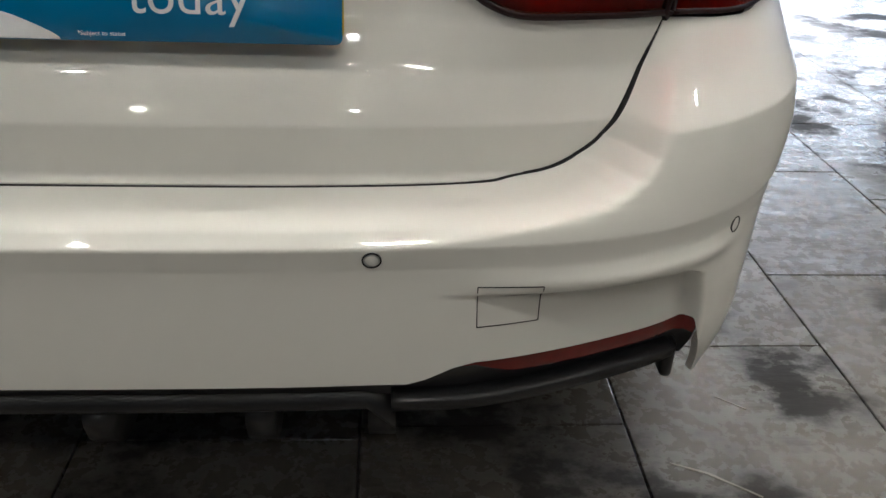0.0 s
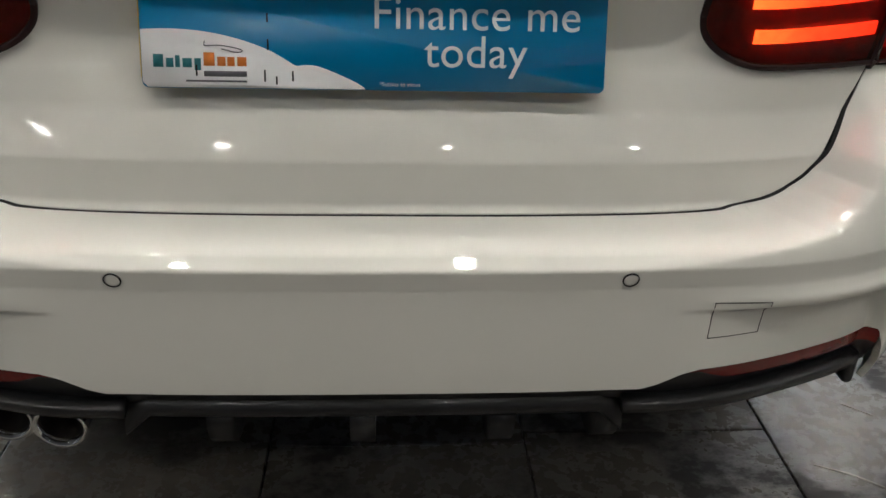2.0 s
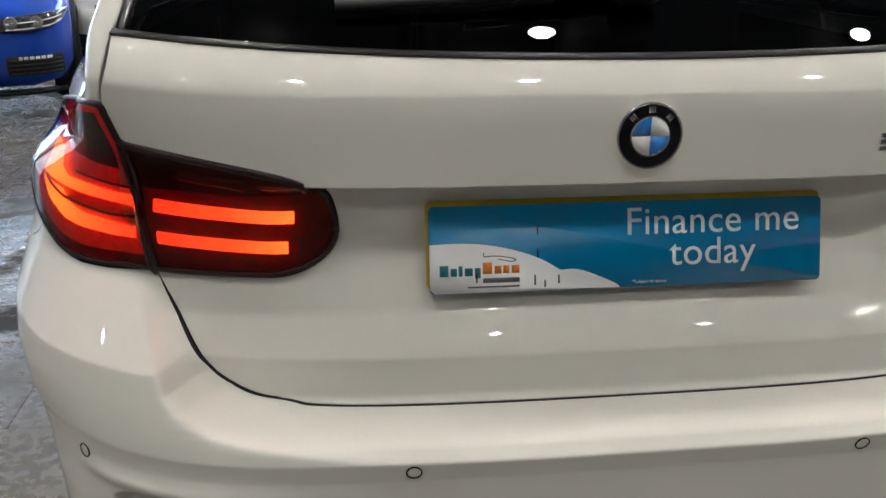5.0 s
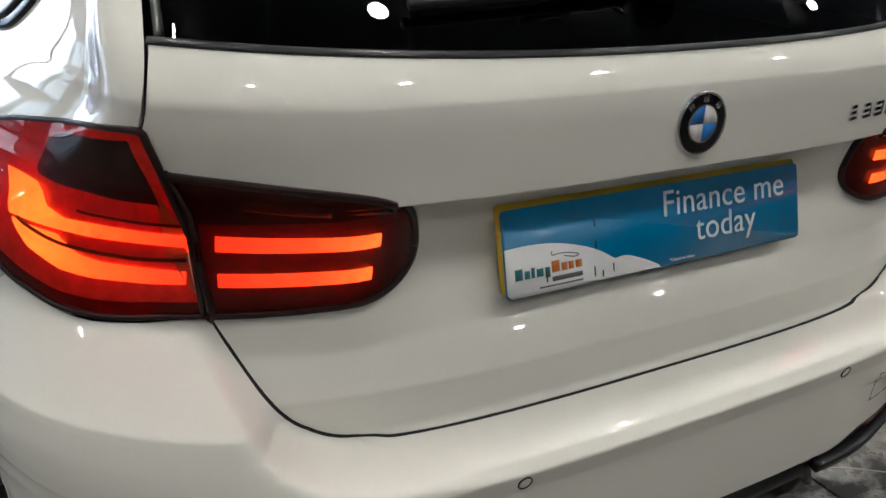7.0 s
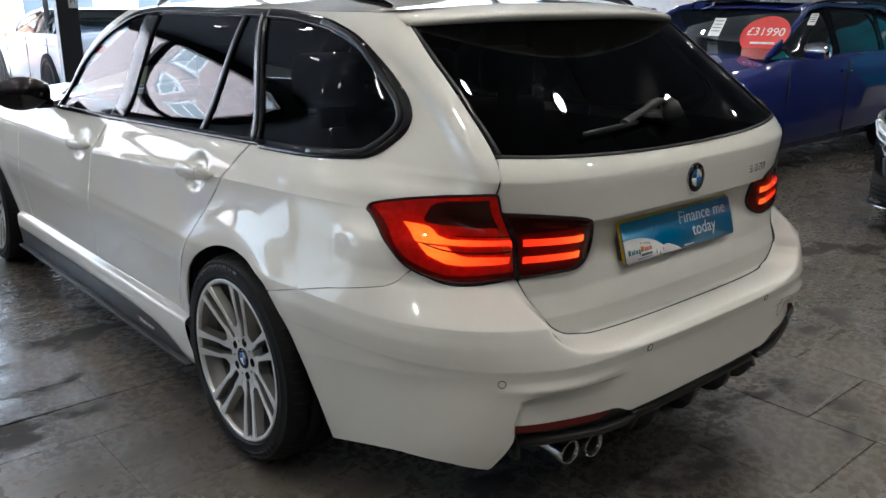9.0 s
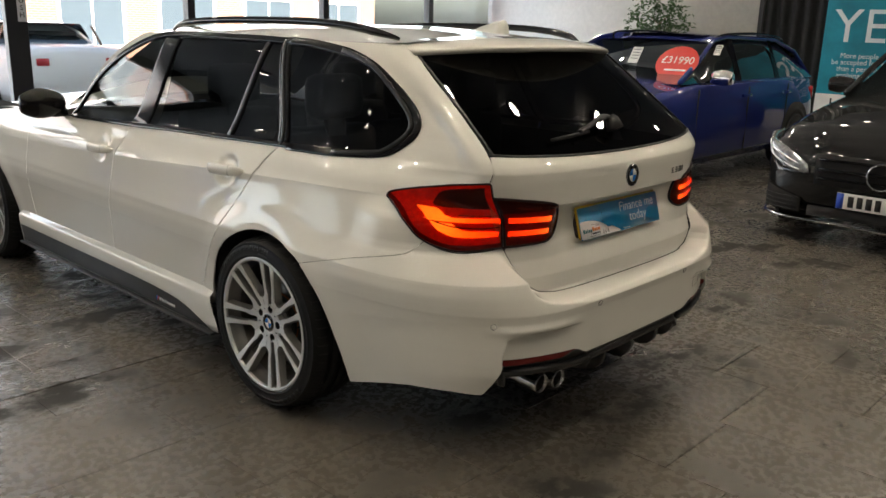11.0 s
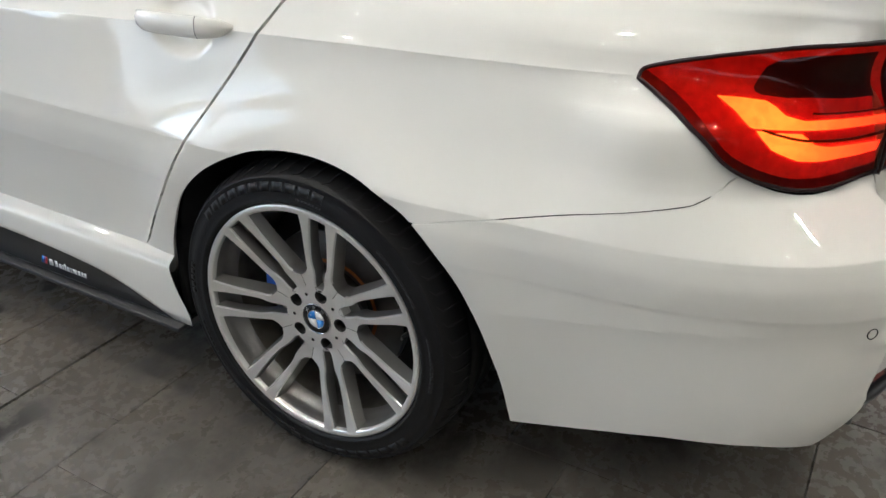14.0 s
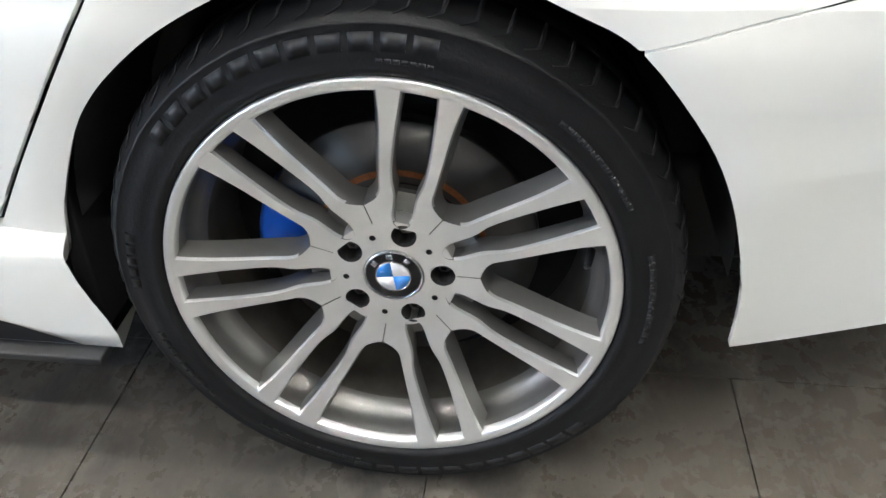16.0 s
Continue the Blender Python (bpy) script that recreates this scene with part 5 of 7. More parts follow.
# wheels
def make_wheel():
    """One alloy wheel about its own axis: z points outwards, y up."""
    I = Matrix.Identity(4)
    bm = bmesh.new()
    add_lathe(bm, [(0.2578, -0.001), (0.2568, 0.0025), (0.2545, 0.0034), (0.2455, 0.0024), (0.2440, 0.0010), (0.2432, -0.010)], I, 96)
    wheel = part("wheel", bm, ALU, None, "silver double-spoke alloy wheel with low-profile tyre")
    bm = bmesh.new()
    add_lathe(bm, [(0.2435, -0.008), (0.2400, -0.020), (0.2395, -0.034), (0.2320, -0.040), (0.2262, -0.056)], I, 96)
    barrel = part("barrel", bm, ALUGREY, wheel, "grey rim barrel")
    # deep part of the barrel, its colour darkened for the shade behind the spokes
    bm = bmesh.new()
    add_lathe(bm, [(0.2262, -0.056), (0.2250, -0.060), (0.2190, -0.150), (0.2350, -0.200), (0.2500, -0.205)], I, 96)
    part("inner_barrel", bm, plain("shaded_alloy", (0.15, 0.138, 0.118), 0.42, 0.7, vary=0.35), barrel, "brown inner barrel, darkened for the shade behind the spokes")
    bm = bmesh.new()
    add_lathe(bm, [(0.246, -0.215), (0.258, -0.236), (0.285, -0.246), (0.306, -0.243), (0.320, -0.230), (0.3275, -0.206), (0.3300, -0.180), (0.3302, -0.176), (0.3240, -0.175), (0.3240, -0.167), (0.3305, -0.166),
                   (0.3308, -0.130), (0.3245, -0.129), (0.3245, -0.119), (0.3308, -0.118), (0.3305, -0.078), (0.3240, -0.077), (0.3240, -0.067), (0.3300, -0.066), (0.3285, -0.046), (0.3255, -0.028), (0.3200, -0.013),
                   (0.3120, -0.002), (0.3105, 0.0015), (0.3085, 0.0015), (0.3070, 0.0005), (0.2930, 0.0075), (0.2790, 0.0085), (0.2700, 0.0065), (0.2685, 0.0075), (0.2640, 0.0065), (0.2600, 0.0025), (0.2570, -0.006), (0.2500, -0.015)], I, 120)
    part("tyre", bm, RUBBER, wheel, "black low-profile tyre")
    # shoulder cuts of the tread
    bm = bmesh.new()
    for k in range(64):
        t = 2 * math.pi * k / 64
        c, s_ = math.cos(t), math.sin(t)
        pts = [(0.3316, -0.060), (0.3303, -0.046), (0.3270, -0.027), (0.3222, -0.0135), (0.3175, -0.0065)]
        rings = []
        for j, (r, h) in enumerate(pts):
            w = (0.0016, 0.0022, 0.0022, 0.0018, 0.0004)[j]
            tt = t + 0.010 * j * (0.3 if j < 4 else 1.2)
            o, e = Vector((math.cos(tt) * r, math.sin(tt) * r, h)), Vector((-math.sin(tt), math.cos(tt), 0))
            inn = Vector((math.cos(tt), math.sin(tt), 0.5)).normalized() * 0.0012
            rings.append([o - e * w - inn, o - e * w, o + e * w, o + e * w - inn])
        add_grid(bm, rings, close_v=True)
    tagged(part("tread_cut", bm, UNDER, wheel), "shoulder cuts in the tread", kind="stuff")
    # raised maker's lettering and marks on the side wall, as plain bars
    bm = bmesh.new()
    for a0, n_, wd, r0, r1 in ((-52, 11, 4.6, 0.2865, 0.3025), (128, 11, 4.6, 0.2865, 0.3025), (-92, 5, 2.4, 0.287, 0.297), (38, 14, 1.4, 0.279, 0.2845), (75, 12, 1.6, 0.284, 0.291), (190, 16, 1.4, 0.280, 0.2855), (232, 9, 2.0, 0.286, 0.293), (0, 7, 1.3, 0.2745, 0.279)):
        for k in range(n_):
            a = a0 + wd * 1.28 * k
            rings = []
            for j in range(4):
                t = radians(a + wd * j / 3)
                rings.append([(math.sin(t) * r, math.cos(t) * r, (0.0052 if r > 0.30 else 0.0085) - abs(r - 0.28) * 0.05 + dz) for r, dz in ((r0, -0.002), (r0, 0.0011), (r1, 0.0009), (r1, -0.002))])
            vs = add_grid(bm, rings, close_v=True)
            for ring in (vs[0], vs[-1]):
                bm.faces.new(ring)
    tyre_marks = part("side_wall_mark", bm, plain("tyre_rubber_raised", (0.0095, 0.0095, 0.010), 0.46, spec=0.25), wheel, "raised side-wall marks")
    tagged(tyre_marks, "raised side-wall marks", kind="stuff")
    # centre of the wheel, with five bolt holes sunk into it
    bm = bmesh.new()
    add_lathe(bm, [(0.030, -0.060), (0.0345, -0.036), (0.036, -0.0290), (0.046, -0.0285), (0.062, -0.0288), (0.074, -0.0289), (0.0745, -0.034), (0.075, -0.060), (0.030, -0.060)], I, 72)
    bmesh.ops.remove_doubles(bm, verts=bm.verts, dist=1e-5)
    bmesh.ops.recalc_face_normals(bm, faces=bm.faces)
    # second material: near black, puts the shade inside the bolt holes into their walls
    hub = part("hub", bm, [ALU, plain("deep_hole_shade", (0.012, 0.011, 0.010), 0.6)], wheel, "machined wheel centre with five bolt holes", shade=False)
    bm = bmesh.new()
    for k in range(5):
        for ang, rad, r1, r0, low in ((14 + 72 * k, 0.0575, 0.0155, 0.0125, -0.056), (49 + 72 * k, 0.0555, 0.004, 0.003, -0.034)):
            t = radians(ang)
            m = Matrix.Translation((rad * math.sin(t), rad * math.cos(t), 0))
            vs = add_lathe(bm, [(r0, low), (r0 * 1.02, -0.033), (r1, -0.026), (r1, -0.010)], m, 24, mat=1)
            for ring, top in ((0, False), (-1, True)):
                f = bm.faces.new([col[ring] for col in vs])
                f.material_index = 1
    bmesh.ops.recalc_face_normals(bm, faces=bm.faces)
    tool = part("tool", bm, [ALU, plain("deep_hole_shade", (0.012, 0.011, 0.010), 0.6)], None, shade=False)
    cut = hub.modifiers.new("holes", "BOOLEAN")
    cut.object, cut.operation, cut.solver = tool, "DIFFERENCE", "EXACT"
    bpy.context.view_layer.update()
    done = bpy.data.meshes.new_from_object(hub.evaluated_get(bpy.context.evaluated_depsgraph_get()))
    hub.modifiers.clear()
    hub.data = done
    bpy.data.objects.remove(tool)
    for k in range(5):
        t = radians(14 + 72 * k)
        bm = bmesh.new()
        add_lathe(bm, [(0.0085, -0.056), (0.0085, -0.046), (0.0070, -0.0445), (0.0045, -0.0445), (0.0040, -0.049), (0.0001, -0.049)], Matrix.Translation((0.0575 * math.sin(t), 0.0575 * math.cos(t), 0)), 6)
        part("wheel_bolt", bm, STEEL, hub, shade=False)
    roundel(Matrix.Translation((0, 0, -0.031)), 0.0345, wheel, spin=8)
    # seven pairs of spokes
    spoke_in = on_table([(0.06, 0.0118), (0.095, 0.0120), (0.110, 0.0126), (0.120, 0.0146), (0.130, 0.0176), (0.148, 0.0196), (0.18, 0.0202), (0.215, 0.0197), (0.246, 0.0183)], 4)
    spoke_out = on_table([(0.06, 0.0270), (0.10, 0.0268), (0.13, 0.0300), (0.16, 0.0328), (0.19, 0.0354), (0.215, 0.0384), (0.232, 0.0414), (0.246, 0.0447)], 4)
    sp = None
    for k in range(7):
        for side_ in (-1, 1):
            bm = bmesh.new()
            rings = []
            for j in range(31):
                t = (j / 30) ** 1.5
                r = 0.0660 + (0.2455 - 0.0660) * t
                # distance of the two edges from the middle of the pair, waisted where the slot closes
                xi = spoke_in(r) * (math.sqrt(max(1 - ((0.088 - r) / 0.0215) ** 2, 0.0)) if r < 0.088 else 1.0)
                xo = spoke_out(r) + 0.0170 * (max(0.119 - r, 0.0) / 0.028) ** 2
                xo = min(xo, r * 0.480)
                h = -0.0285 + 0.0315 * t ** 1.5 + 0.004 * math.sin(math.pi * t)
                deep = 0.034 - 0.008 * t
                flare = 0.0085 * smooth(0.07, 0.12, r)
                prof = [(xi - 0.2 * flare, h - deep), (xi - 0.35 * flare, h - 0.018), (xi - 0.0016, h - 0.0035), (xi + 0.0006, h), (xo - 0.0006, h), (xo + 0.0016, h - 0.0035), (xo + 0.6 * flare, h - 0.018), (xo + flare, h - deep)]
                ring = [(side_ * max(x, 0.0), r, z) for x, z in prof]
                rings.append(ring if side_ > 0 else ring[::-1])
            vs = add_grid(bm, rings, close_v=True)
            bmesh.ops.recalc_face_normals(bm, faces=bm.faces)
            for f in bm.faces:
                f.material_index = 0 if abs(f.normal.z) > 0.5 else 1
                f.smooth = True
            bmesh.ops.transform(bm, matrix=Matrix.Rotation(-radians(9.4 + 360 / 7 * k), 4, "Z"), verts=bm.verts)
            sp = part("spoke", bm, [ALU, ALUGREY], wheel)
            md = sp.modifiers.new("edges", "EDGE_SPLIT")
            md.split_angle = radians(35)
        # web between the two spokes of a pair, and the dark pocket behind the rim
        bm = bmesh.new()
        rings = [[(-0.012 - 0.016 * t, 0.07 + 0.178 * t, -0.052 + 0.02 * t), (0.012 + 0.016 * t, 0.07 + 0.178 * t, -0.052 + 0.02 * t), (0.012 + 0.016 * t, 0.07 + 0.178 * t, -0.060 + 0.02 * t), (-0.012 - 0.016 * t, 0.07 + 0.178 * t, -0.060 + 0.02 * t)] for t in (0.0, 0.09, 0.18)]
        vs = add_grid(bm, rings, close_v=True)
        bm.faces.new(vs[0]); bm.faces.new(vs[-1])
        bmesh.ops.recalc_face_normals(bm, faces=bm.faces)
        bmesh.ops.transform(bm, matrix=Matrix.Rotation(-radians(9.4 + 360 / 7 * k), 4, "Z"), verts=bm.verts)
        part("spoke_web", bm, ALUGREY, wheel, shade=False)
    # brake
    bm = bmesh.new()
    add_lathe(bm, [(0.090, -0.088), (0.100, -0.092), (0.165, -0.092), (0.166, -0.095), (0.166, -0.112), (0.10, -0.112)], I, 72)
    disc = part("brake_disc", bm, STEEL, wheel, "ventilated steel brake disc")
    bm = bmesh.new()
    add_lathe(bm, [(0.0, -0.066), (0.060, -0.066), (0.082, -0.070), (0.088, -0.088)], I, 48)
    part("disc_bell", bm, plain("dark_cast_metal", (0.085, 0.08, 0.072), 0.55, 0.5, vary=0.2), disc)
    bm = bmesh.new()
    add_lathe(bm, [(0.0885, -0.0905), (0.096, -0.0905), (0.104, -0.0912)], I, 60)
    part("rust_ring", bm, plain("rust", (0.28, 0.10, 0.03), 0.8, vary=0.4, scale=80), disc, "rusty inner ring")
    rings = []
    for j in range(13):
        t = radians(-96 + 34 * j / 12)
        w = 0.030 * min(1, 0.55 + 4 * min(j, 12 - j) / 12)
        rings.append([(math.sin(t) * (0.140 + a * w), math.cos(t) * (0.140 + a * w), h) for a, h in ((-1, -0.086), (-0.7, -0.072), (0.7, -0.070), (1.05, -0.082), (1.05, -0.13), (-1, -0.13))])
    part("brake_caliper", loft_bm(rings), BLUECAL, wheel, "bright blue brake caliper")
    bm = bmesh.new()
    t = radians(78)
    add_tube(bm, [(0.226 * math.sin(t), 0.226 * math.cos(t), -0.034), (0.222 * math.sin(t), 0.222 * math.cos(t), -0.014), (0.220 * math.sin(t), 0.220 * math.cos(t), -0.004)], [0.0045, 0.0045, 0.0035], 10)
    part("valve", bm, UNDER, wheel, "black tyre valve")
    bm = bmesh.new()
    add_lathe(bm, [(0.001, -0.16), (0.235, -0.16), (0.235, -0.165)], I, 48)
    part("back_plate", bm, UNDER, wheel)
    return wheel


wheel = make_wheel()
WL = Matrix(((0, 0, -1, 0), (-1, 0, 0, 0), (0, 1, 0, 0), (0, 0, 0, 1)))
WR = Matrix(((0, 0, 1, 0), (1, 0, 0, 0), (0, 1, 0, 0), (0, 0, 0, 1)))
wheel.parent = car
wheel.matrix_local = Matrix.Translation((-0.9075, 1.055, 0.329)) @ WL
for m in (Matrix.Translation((0.9075, 1.055, 0.329)) @ WR, Matrix.Translation((-0.9075, 3.867, 0.329)) @ WL, Matrix.Translation((0.9075, 3.867, 0.329)) @ WR):
    w2 = copy_thing(wheel, m)
    w2.parent = car
    w2.matrix_local = m

# ---------------------------------------------------------------- showroom
SLATE = slate("stamped_slate_concrete", True)
SLATE_FAR = slate("stamped_slate_concrete_far", False)
WALLW = plain("white_wall_paint", (0.72, 0.71, 0.69), 0.7, bump=0.05)
CEIL = plain("dark_ceiling_paint", (0.10, 0.10, 0.105), 0.8)
FRAME = plain("black_window_frame", (0.02, 0.02, 0.022), 0.35)
WINDOW = tinted_glass("clear_window_glass", (0.95, 0.97, 0.96), 0.01, 1.3)
ASPH = plain("asphalt", (0.15, 0.15, 0.15), 0.9, bump=0.4, bump_scale=200, vary=0.2)

floor = tagged(link("floor", box_bm((-8.0, -8.0, -0.14), (10.2, 9.36, -0.028)), SLATE_FAR), "dark stamped slate concrete showroom floor", "floor", kind="structure")
ground = tagged(link("ground", box_bm((-400, -400, -0.5), (400, 400, -0.16)), ASPH), "pale worn asphalt street and forecourt", "ground", kind="structure")
ceiling = tagged(link("ceiling", box_bm((-8.0, -8.0, 3.25), (10.2, 9.36, 3.4)), CEIL), "dark painted showroom ceiling", "ceiling", kind="structure")
tagged(link("wall_back", box_bm((-8.2, -8.2, -0.14), (10.4, -8.0, 3.4)), plain("grey_wall_paint", (0.22, 0.22, 0.22), 0.7)), "plain grey back wall", "wall", kind="structure")
tagged(link("wall_right", box_bm((10.05, 4.0, -0.14), (10.4, 9.4, 3.4)), WALLW), "plain white side wall", "wall", kind="structure")
tagged(link("wall_dark", box_bm((10.2, -8.0, -0.14), (10.4, 4.0, 3.4)), plain("charcoal_wall_paint", (0.035, 0.035, 0.037), 0.6)), "charcoal painted side wall", "wall", kind="structure")


def glazed_side(name, length, place, panes, low=0.10, high=3.05):
    """A glazed front: sill, head, mullions and panes along local x."""
    bm = bmesh.new()
    add_box(bm, (0, -0.06, -0.14), (length, 0.06, low))
    add_box(bm, (0, -0.06, high), (length, 0.06, 3.4))
    bmesh.ops.transform(bm, matrix=place, verts=bm.verts)
    w = tagged(link(name, bm, FRAME, shade=False), "black framed shop window front", "window", kind="structure")
    for k in range(panes + 1):
        x = length * k / panes
        bm = bmesh.new()
        add_box(bm, (x - 0.055, -0.07, low), (x + 0.055, 0.07, high), 0.006)
        bmesh.ops.transform(bm, matrix=place, verts=bm.verts)
        part("mullion", bm, FRAME, w, shade=False)
    for k in range(panes):
        bm = bmesh.new()
        add_box(bm, (length * k / panes + 0.055, -0.006, low), (length * (k + 1) / panes - 0.055, 0.006, high))
        bmesh.ops.transform(bm, matrix=place, verts=bm.verts)
        pane = part("pane", bm, WINDOW, w, "clear glass pane", shade=False)
        pane.visible_shadow = False
    return w


glazed_side("window_1", 18.76, pose(-8.1, 9.3, 0), 8)
glazed_side("window_2", 2.6, pose(-8.1, 6.6, 0, 0, 0, 90), 1)
tagged(link("wall_left", box_bm((-8.2, -8.0, -0.14), (-8.0, 6.54, 3.4)), plain("grey_wall_paint", (0.22, 0.22, 0.22), 0.7)), "plain grey side wall", "wall", kind="structure")

# floor slabs: courses across the right half, wide staggered courses along the left half
OFFS = {-1: 0.12, 0: 0.34, 1: 0.37, 2: 0.0, 3: 0.28, 4: 0.09, 5: 0.34, 6: 0.5}
slabs = []
for c in range(-1, 22):
    for r in range(-13, 15):
        x = 0.26 - 0.23 + 0.46 * c
        y = OFFS.get(c, (0.37 * c) % 0.6) + 0.6 * r + 0.3
        if x < 9.9 and -7.6 < y < 9.0:
            slabs.append((x - 0.23, y - 0.30, x + 0.23, y + 0.30))
COURSES = [0.143, 0.577, 1.02, 1.50, 1.765, 1.984, 2.49, 2.77]
COURSES = [0.143 - 0.46 * k for k in range(16, 0, -1)] + COURSES + [2.77 + 0.46 * k for k in range(1, 14)]
rnd_floor = random.Random(11)
for y0, y1 in zip(COURSES, COURSES[1:]):
    cuts = [-0.66]
    cuts.append({0.577: -1.235, 1.02: -1.215}.get(y0, -0.66 - rnd_floor.uniform(0.35, 0.9)))
    while cuts[-1] > -7.0:
        cuts.append(cuts[-1] - rnd_floor.choice((0.46, 0.62, 0.92)))
    cuts.append(-7.95)
    slabs += [(b_, y0, a_, y1) for a_, b_ in zip(cuts, cuts[1:])]
slab_sizes, field = {}, bmesh.new()
for x0, y0, x1, y1 in slabs:
    drop = rnd_floor.uniform(-0.0008, 0.0)
    x, y = (x0 + x1) / 2, (y0 + y1) / 2
    # the stamped joints along the left half are hairlines, but for one deep cut
    edge = lambda v: 0.0042 if abs(v - 1.765) < 0.001 else 0.0008
    jx, ja, jb = (0.0018, 0.0018, 0.0018) if x > -0.66 else (0.0006, edge(y0), edge(y1))
    size = (round(x1 - x0, 3), round(y1 - y0, 3), ja, jb)
    if -3.2 < x < 3.6 and -1.6 < y < 5.2 and not (y > 3.2 and abs(x) < 0.8):
        if size not in slab_sizes:
            w, d = size[0] / 2, size[1] / 2
            bm = bmesh.new()
            add_box(bm, (-w + jx, -d + ja, -0.030), (w - jx, d - jb, 0.0), 0.0020 if jx > 0.001 else 0.0008)
            me = bpy.data.meshes.new("slab")
            bm.to_mesh(me)
            bm.free()
            me.materials.append(SLATE)
            slab_sizes[size] = me
        piece = new("slab", slab_sizes[size])
        piece.location = (x, y, drop)
        piece.parent = floor
    else:
        add_box(field, (x0 + jx, y0 + ja, -0.03 + drop), (x1 - jx, y1 - jb, drop))
tagged(link("slab_field", field, SLATE_FAR, floor, shade=False), "dark slate concrete slabs further off", kind="stuff")

# pale scratches worn into the slabs
SCRATCH = plain("pale_scratch", (0.30, 0.28, 0.24), 0.75, vary=0.5, bump=0.3)
for ends in ([(1.186, -0.289), (0.97, -0.296), (0.758, -0.313)], [(1.116, 0.034), (0.93, 0.018), (0.754, 0.007)], [(0.707, -0.212), (0.424, -0.227)],
             [(0.770, 0.272), (0.824, 0.248), (0.897, 0.194)], [(0.904, 0.442), (0.950, 0.405)]):
    bm = bmesh.new()
    sides = []
    for k, (x, y) in enumerate(ends):
        (xa, ya), (xb, yb) = ends[max(0, k - 1)], ends[min(len(ends) - 1, k + 1)]
        n = Vector((ya - yb, xb - xa)).normalized() * (0.0012 if k in (0, len(ends) - 1) else 0.0028)
        sides.append([bm.verts.new((x + n.x, y + n.y, -0.012)), bm.verts.new((x + n.x, y + n.y, 0.0009)), bm.verts.new((x - n.x, y - n.y, 0.0009)), bm.verts.new((x - n.x, y - n.y, -0.012))])
    for a, b in zip(sides, sides[1:]):
        for k in range(3):
            bm.faces.new((a[k], b[k], b[k + 1], a[k + 1]))
    bm.faces.new(sides[0])
    bm.faces.new(sides[-1][::-1])
    link("scratch", bm, SCRATCH, floor, shade=False)

# ceiling spotlights
LAMPW = glow("warm_spot_glow", (1.0, 0.89, 0.71), 148.0)
bm = bmesh.new()
add_lathe(bm, [(0.072, 0.0), (0.072, -0.040), (0.068, -0.044), (0.054, -0.042), (0.048, -0.006)], Matrix.Identity(4), 32)
ring_me = bpy.data.meshes.new("trim_ring"); bm.to_mesh(ring_me); bm.free(); ring_me.materials.append(FRAME)
bm = bmesh.new()
add_lathe(bm, [(0.048, -0.012), (0.032, -0.016), (0.0005, -0.018)], Matrix.Identity(4), 24)
disc_me = bpy.data.meshes.new("diffuser"); bm.to_mesh(disc_me); bm.free(); disc_me.materials.append(LAMPW)
bm = bmesh.new()
add_lathe(bm, [(0.056, -0.040), (0.0562, -0.045), (0.0545, -0.0455), (0.0535, -0.040)], Matrix.Identity(4), 32)
collar_me = bpy.data.meshes.new("glass_collar"); bm.to_mesh(collar_me); bm.free(); collar_me.materials.append(glow("lit_glass_collar", (1.0, 0.93, 0.82), 10.0))
for i in range(11):
    for j in range(7):
        x, y = -5.3 + 1.42 * i, -2.92 + 1.6 * j + 0.04 * i
        lamp = tagged(new("ceiling_spotlight", ring_me), "round black ceiling spotlight, switched on", "ceiling light", "ceiling spotlights")
        lamp.location = (x, y, 3.25)
        d = new("diffuser", disc_me)
        d.parent = lamp
        collar = new("glass_collar", collar_me)
        collar.parent = lamp
        d["label"] = "warm white glowing lens"


# ---------------------------------------------------------------- other cars
def side_wheel(parent, x, y, r, rimmat, s):
    m = Matrix.Translation((s * x, y, r)) @ (WR if s > 0 else WL)
    bm = bmesh.new()
    add_lathe(bm, [(r * 0.72, -0.20), (r * 0.95, -0.20), (r, -0.17), (r, -0.03), (r * 0.96, -0.004), (r * 0.86, 0.004), (r * 0.76, -0.002), (r * 0.74, -0.02)], m, 48)
    w = part("wheel", bm, RUBBER, parent, "black tyre with alloy rim")
    bm = bmesh.new()
    add_lathe(bm, [(r * 0.765, -0.002), (r * 0.74, 0.002), (r * 0.71, -0.012), (r * 0.68, -0.09), (0.001, -0.10)], m, 40)
    part("rim", bm, plain("dark_rim", (0.05, 0.05, 0.055), 0.4, 0.6), w)
    for k in range(5):
        rings = []
        for t in (0.12, 0.4, 0.7, 1.0):
            rr = r * 0.72 * t
            hw = 0.034 - 0.008 * t
            rings.append([(-hw, rr, -0.03 + 0.02 * t), (hw, rr, -0.03 + 0.02 * t), (hw, rr, -0.06), (-hw, rr, -0.06)])
        bm = loft_bm(rings)
        bmesh.ops.transform(bm, matrix=m @ Matrix.Rotation(2 * math.pi * k / 5 + 0.3, 4, "Z"), verts=bm.verts)
        part("spoke", bm, rimmat, w, shade=False)
    return w


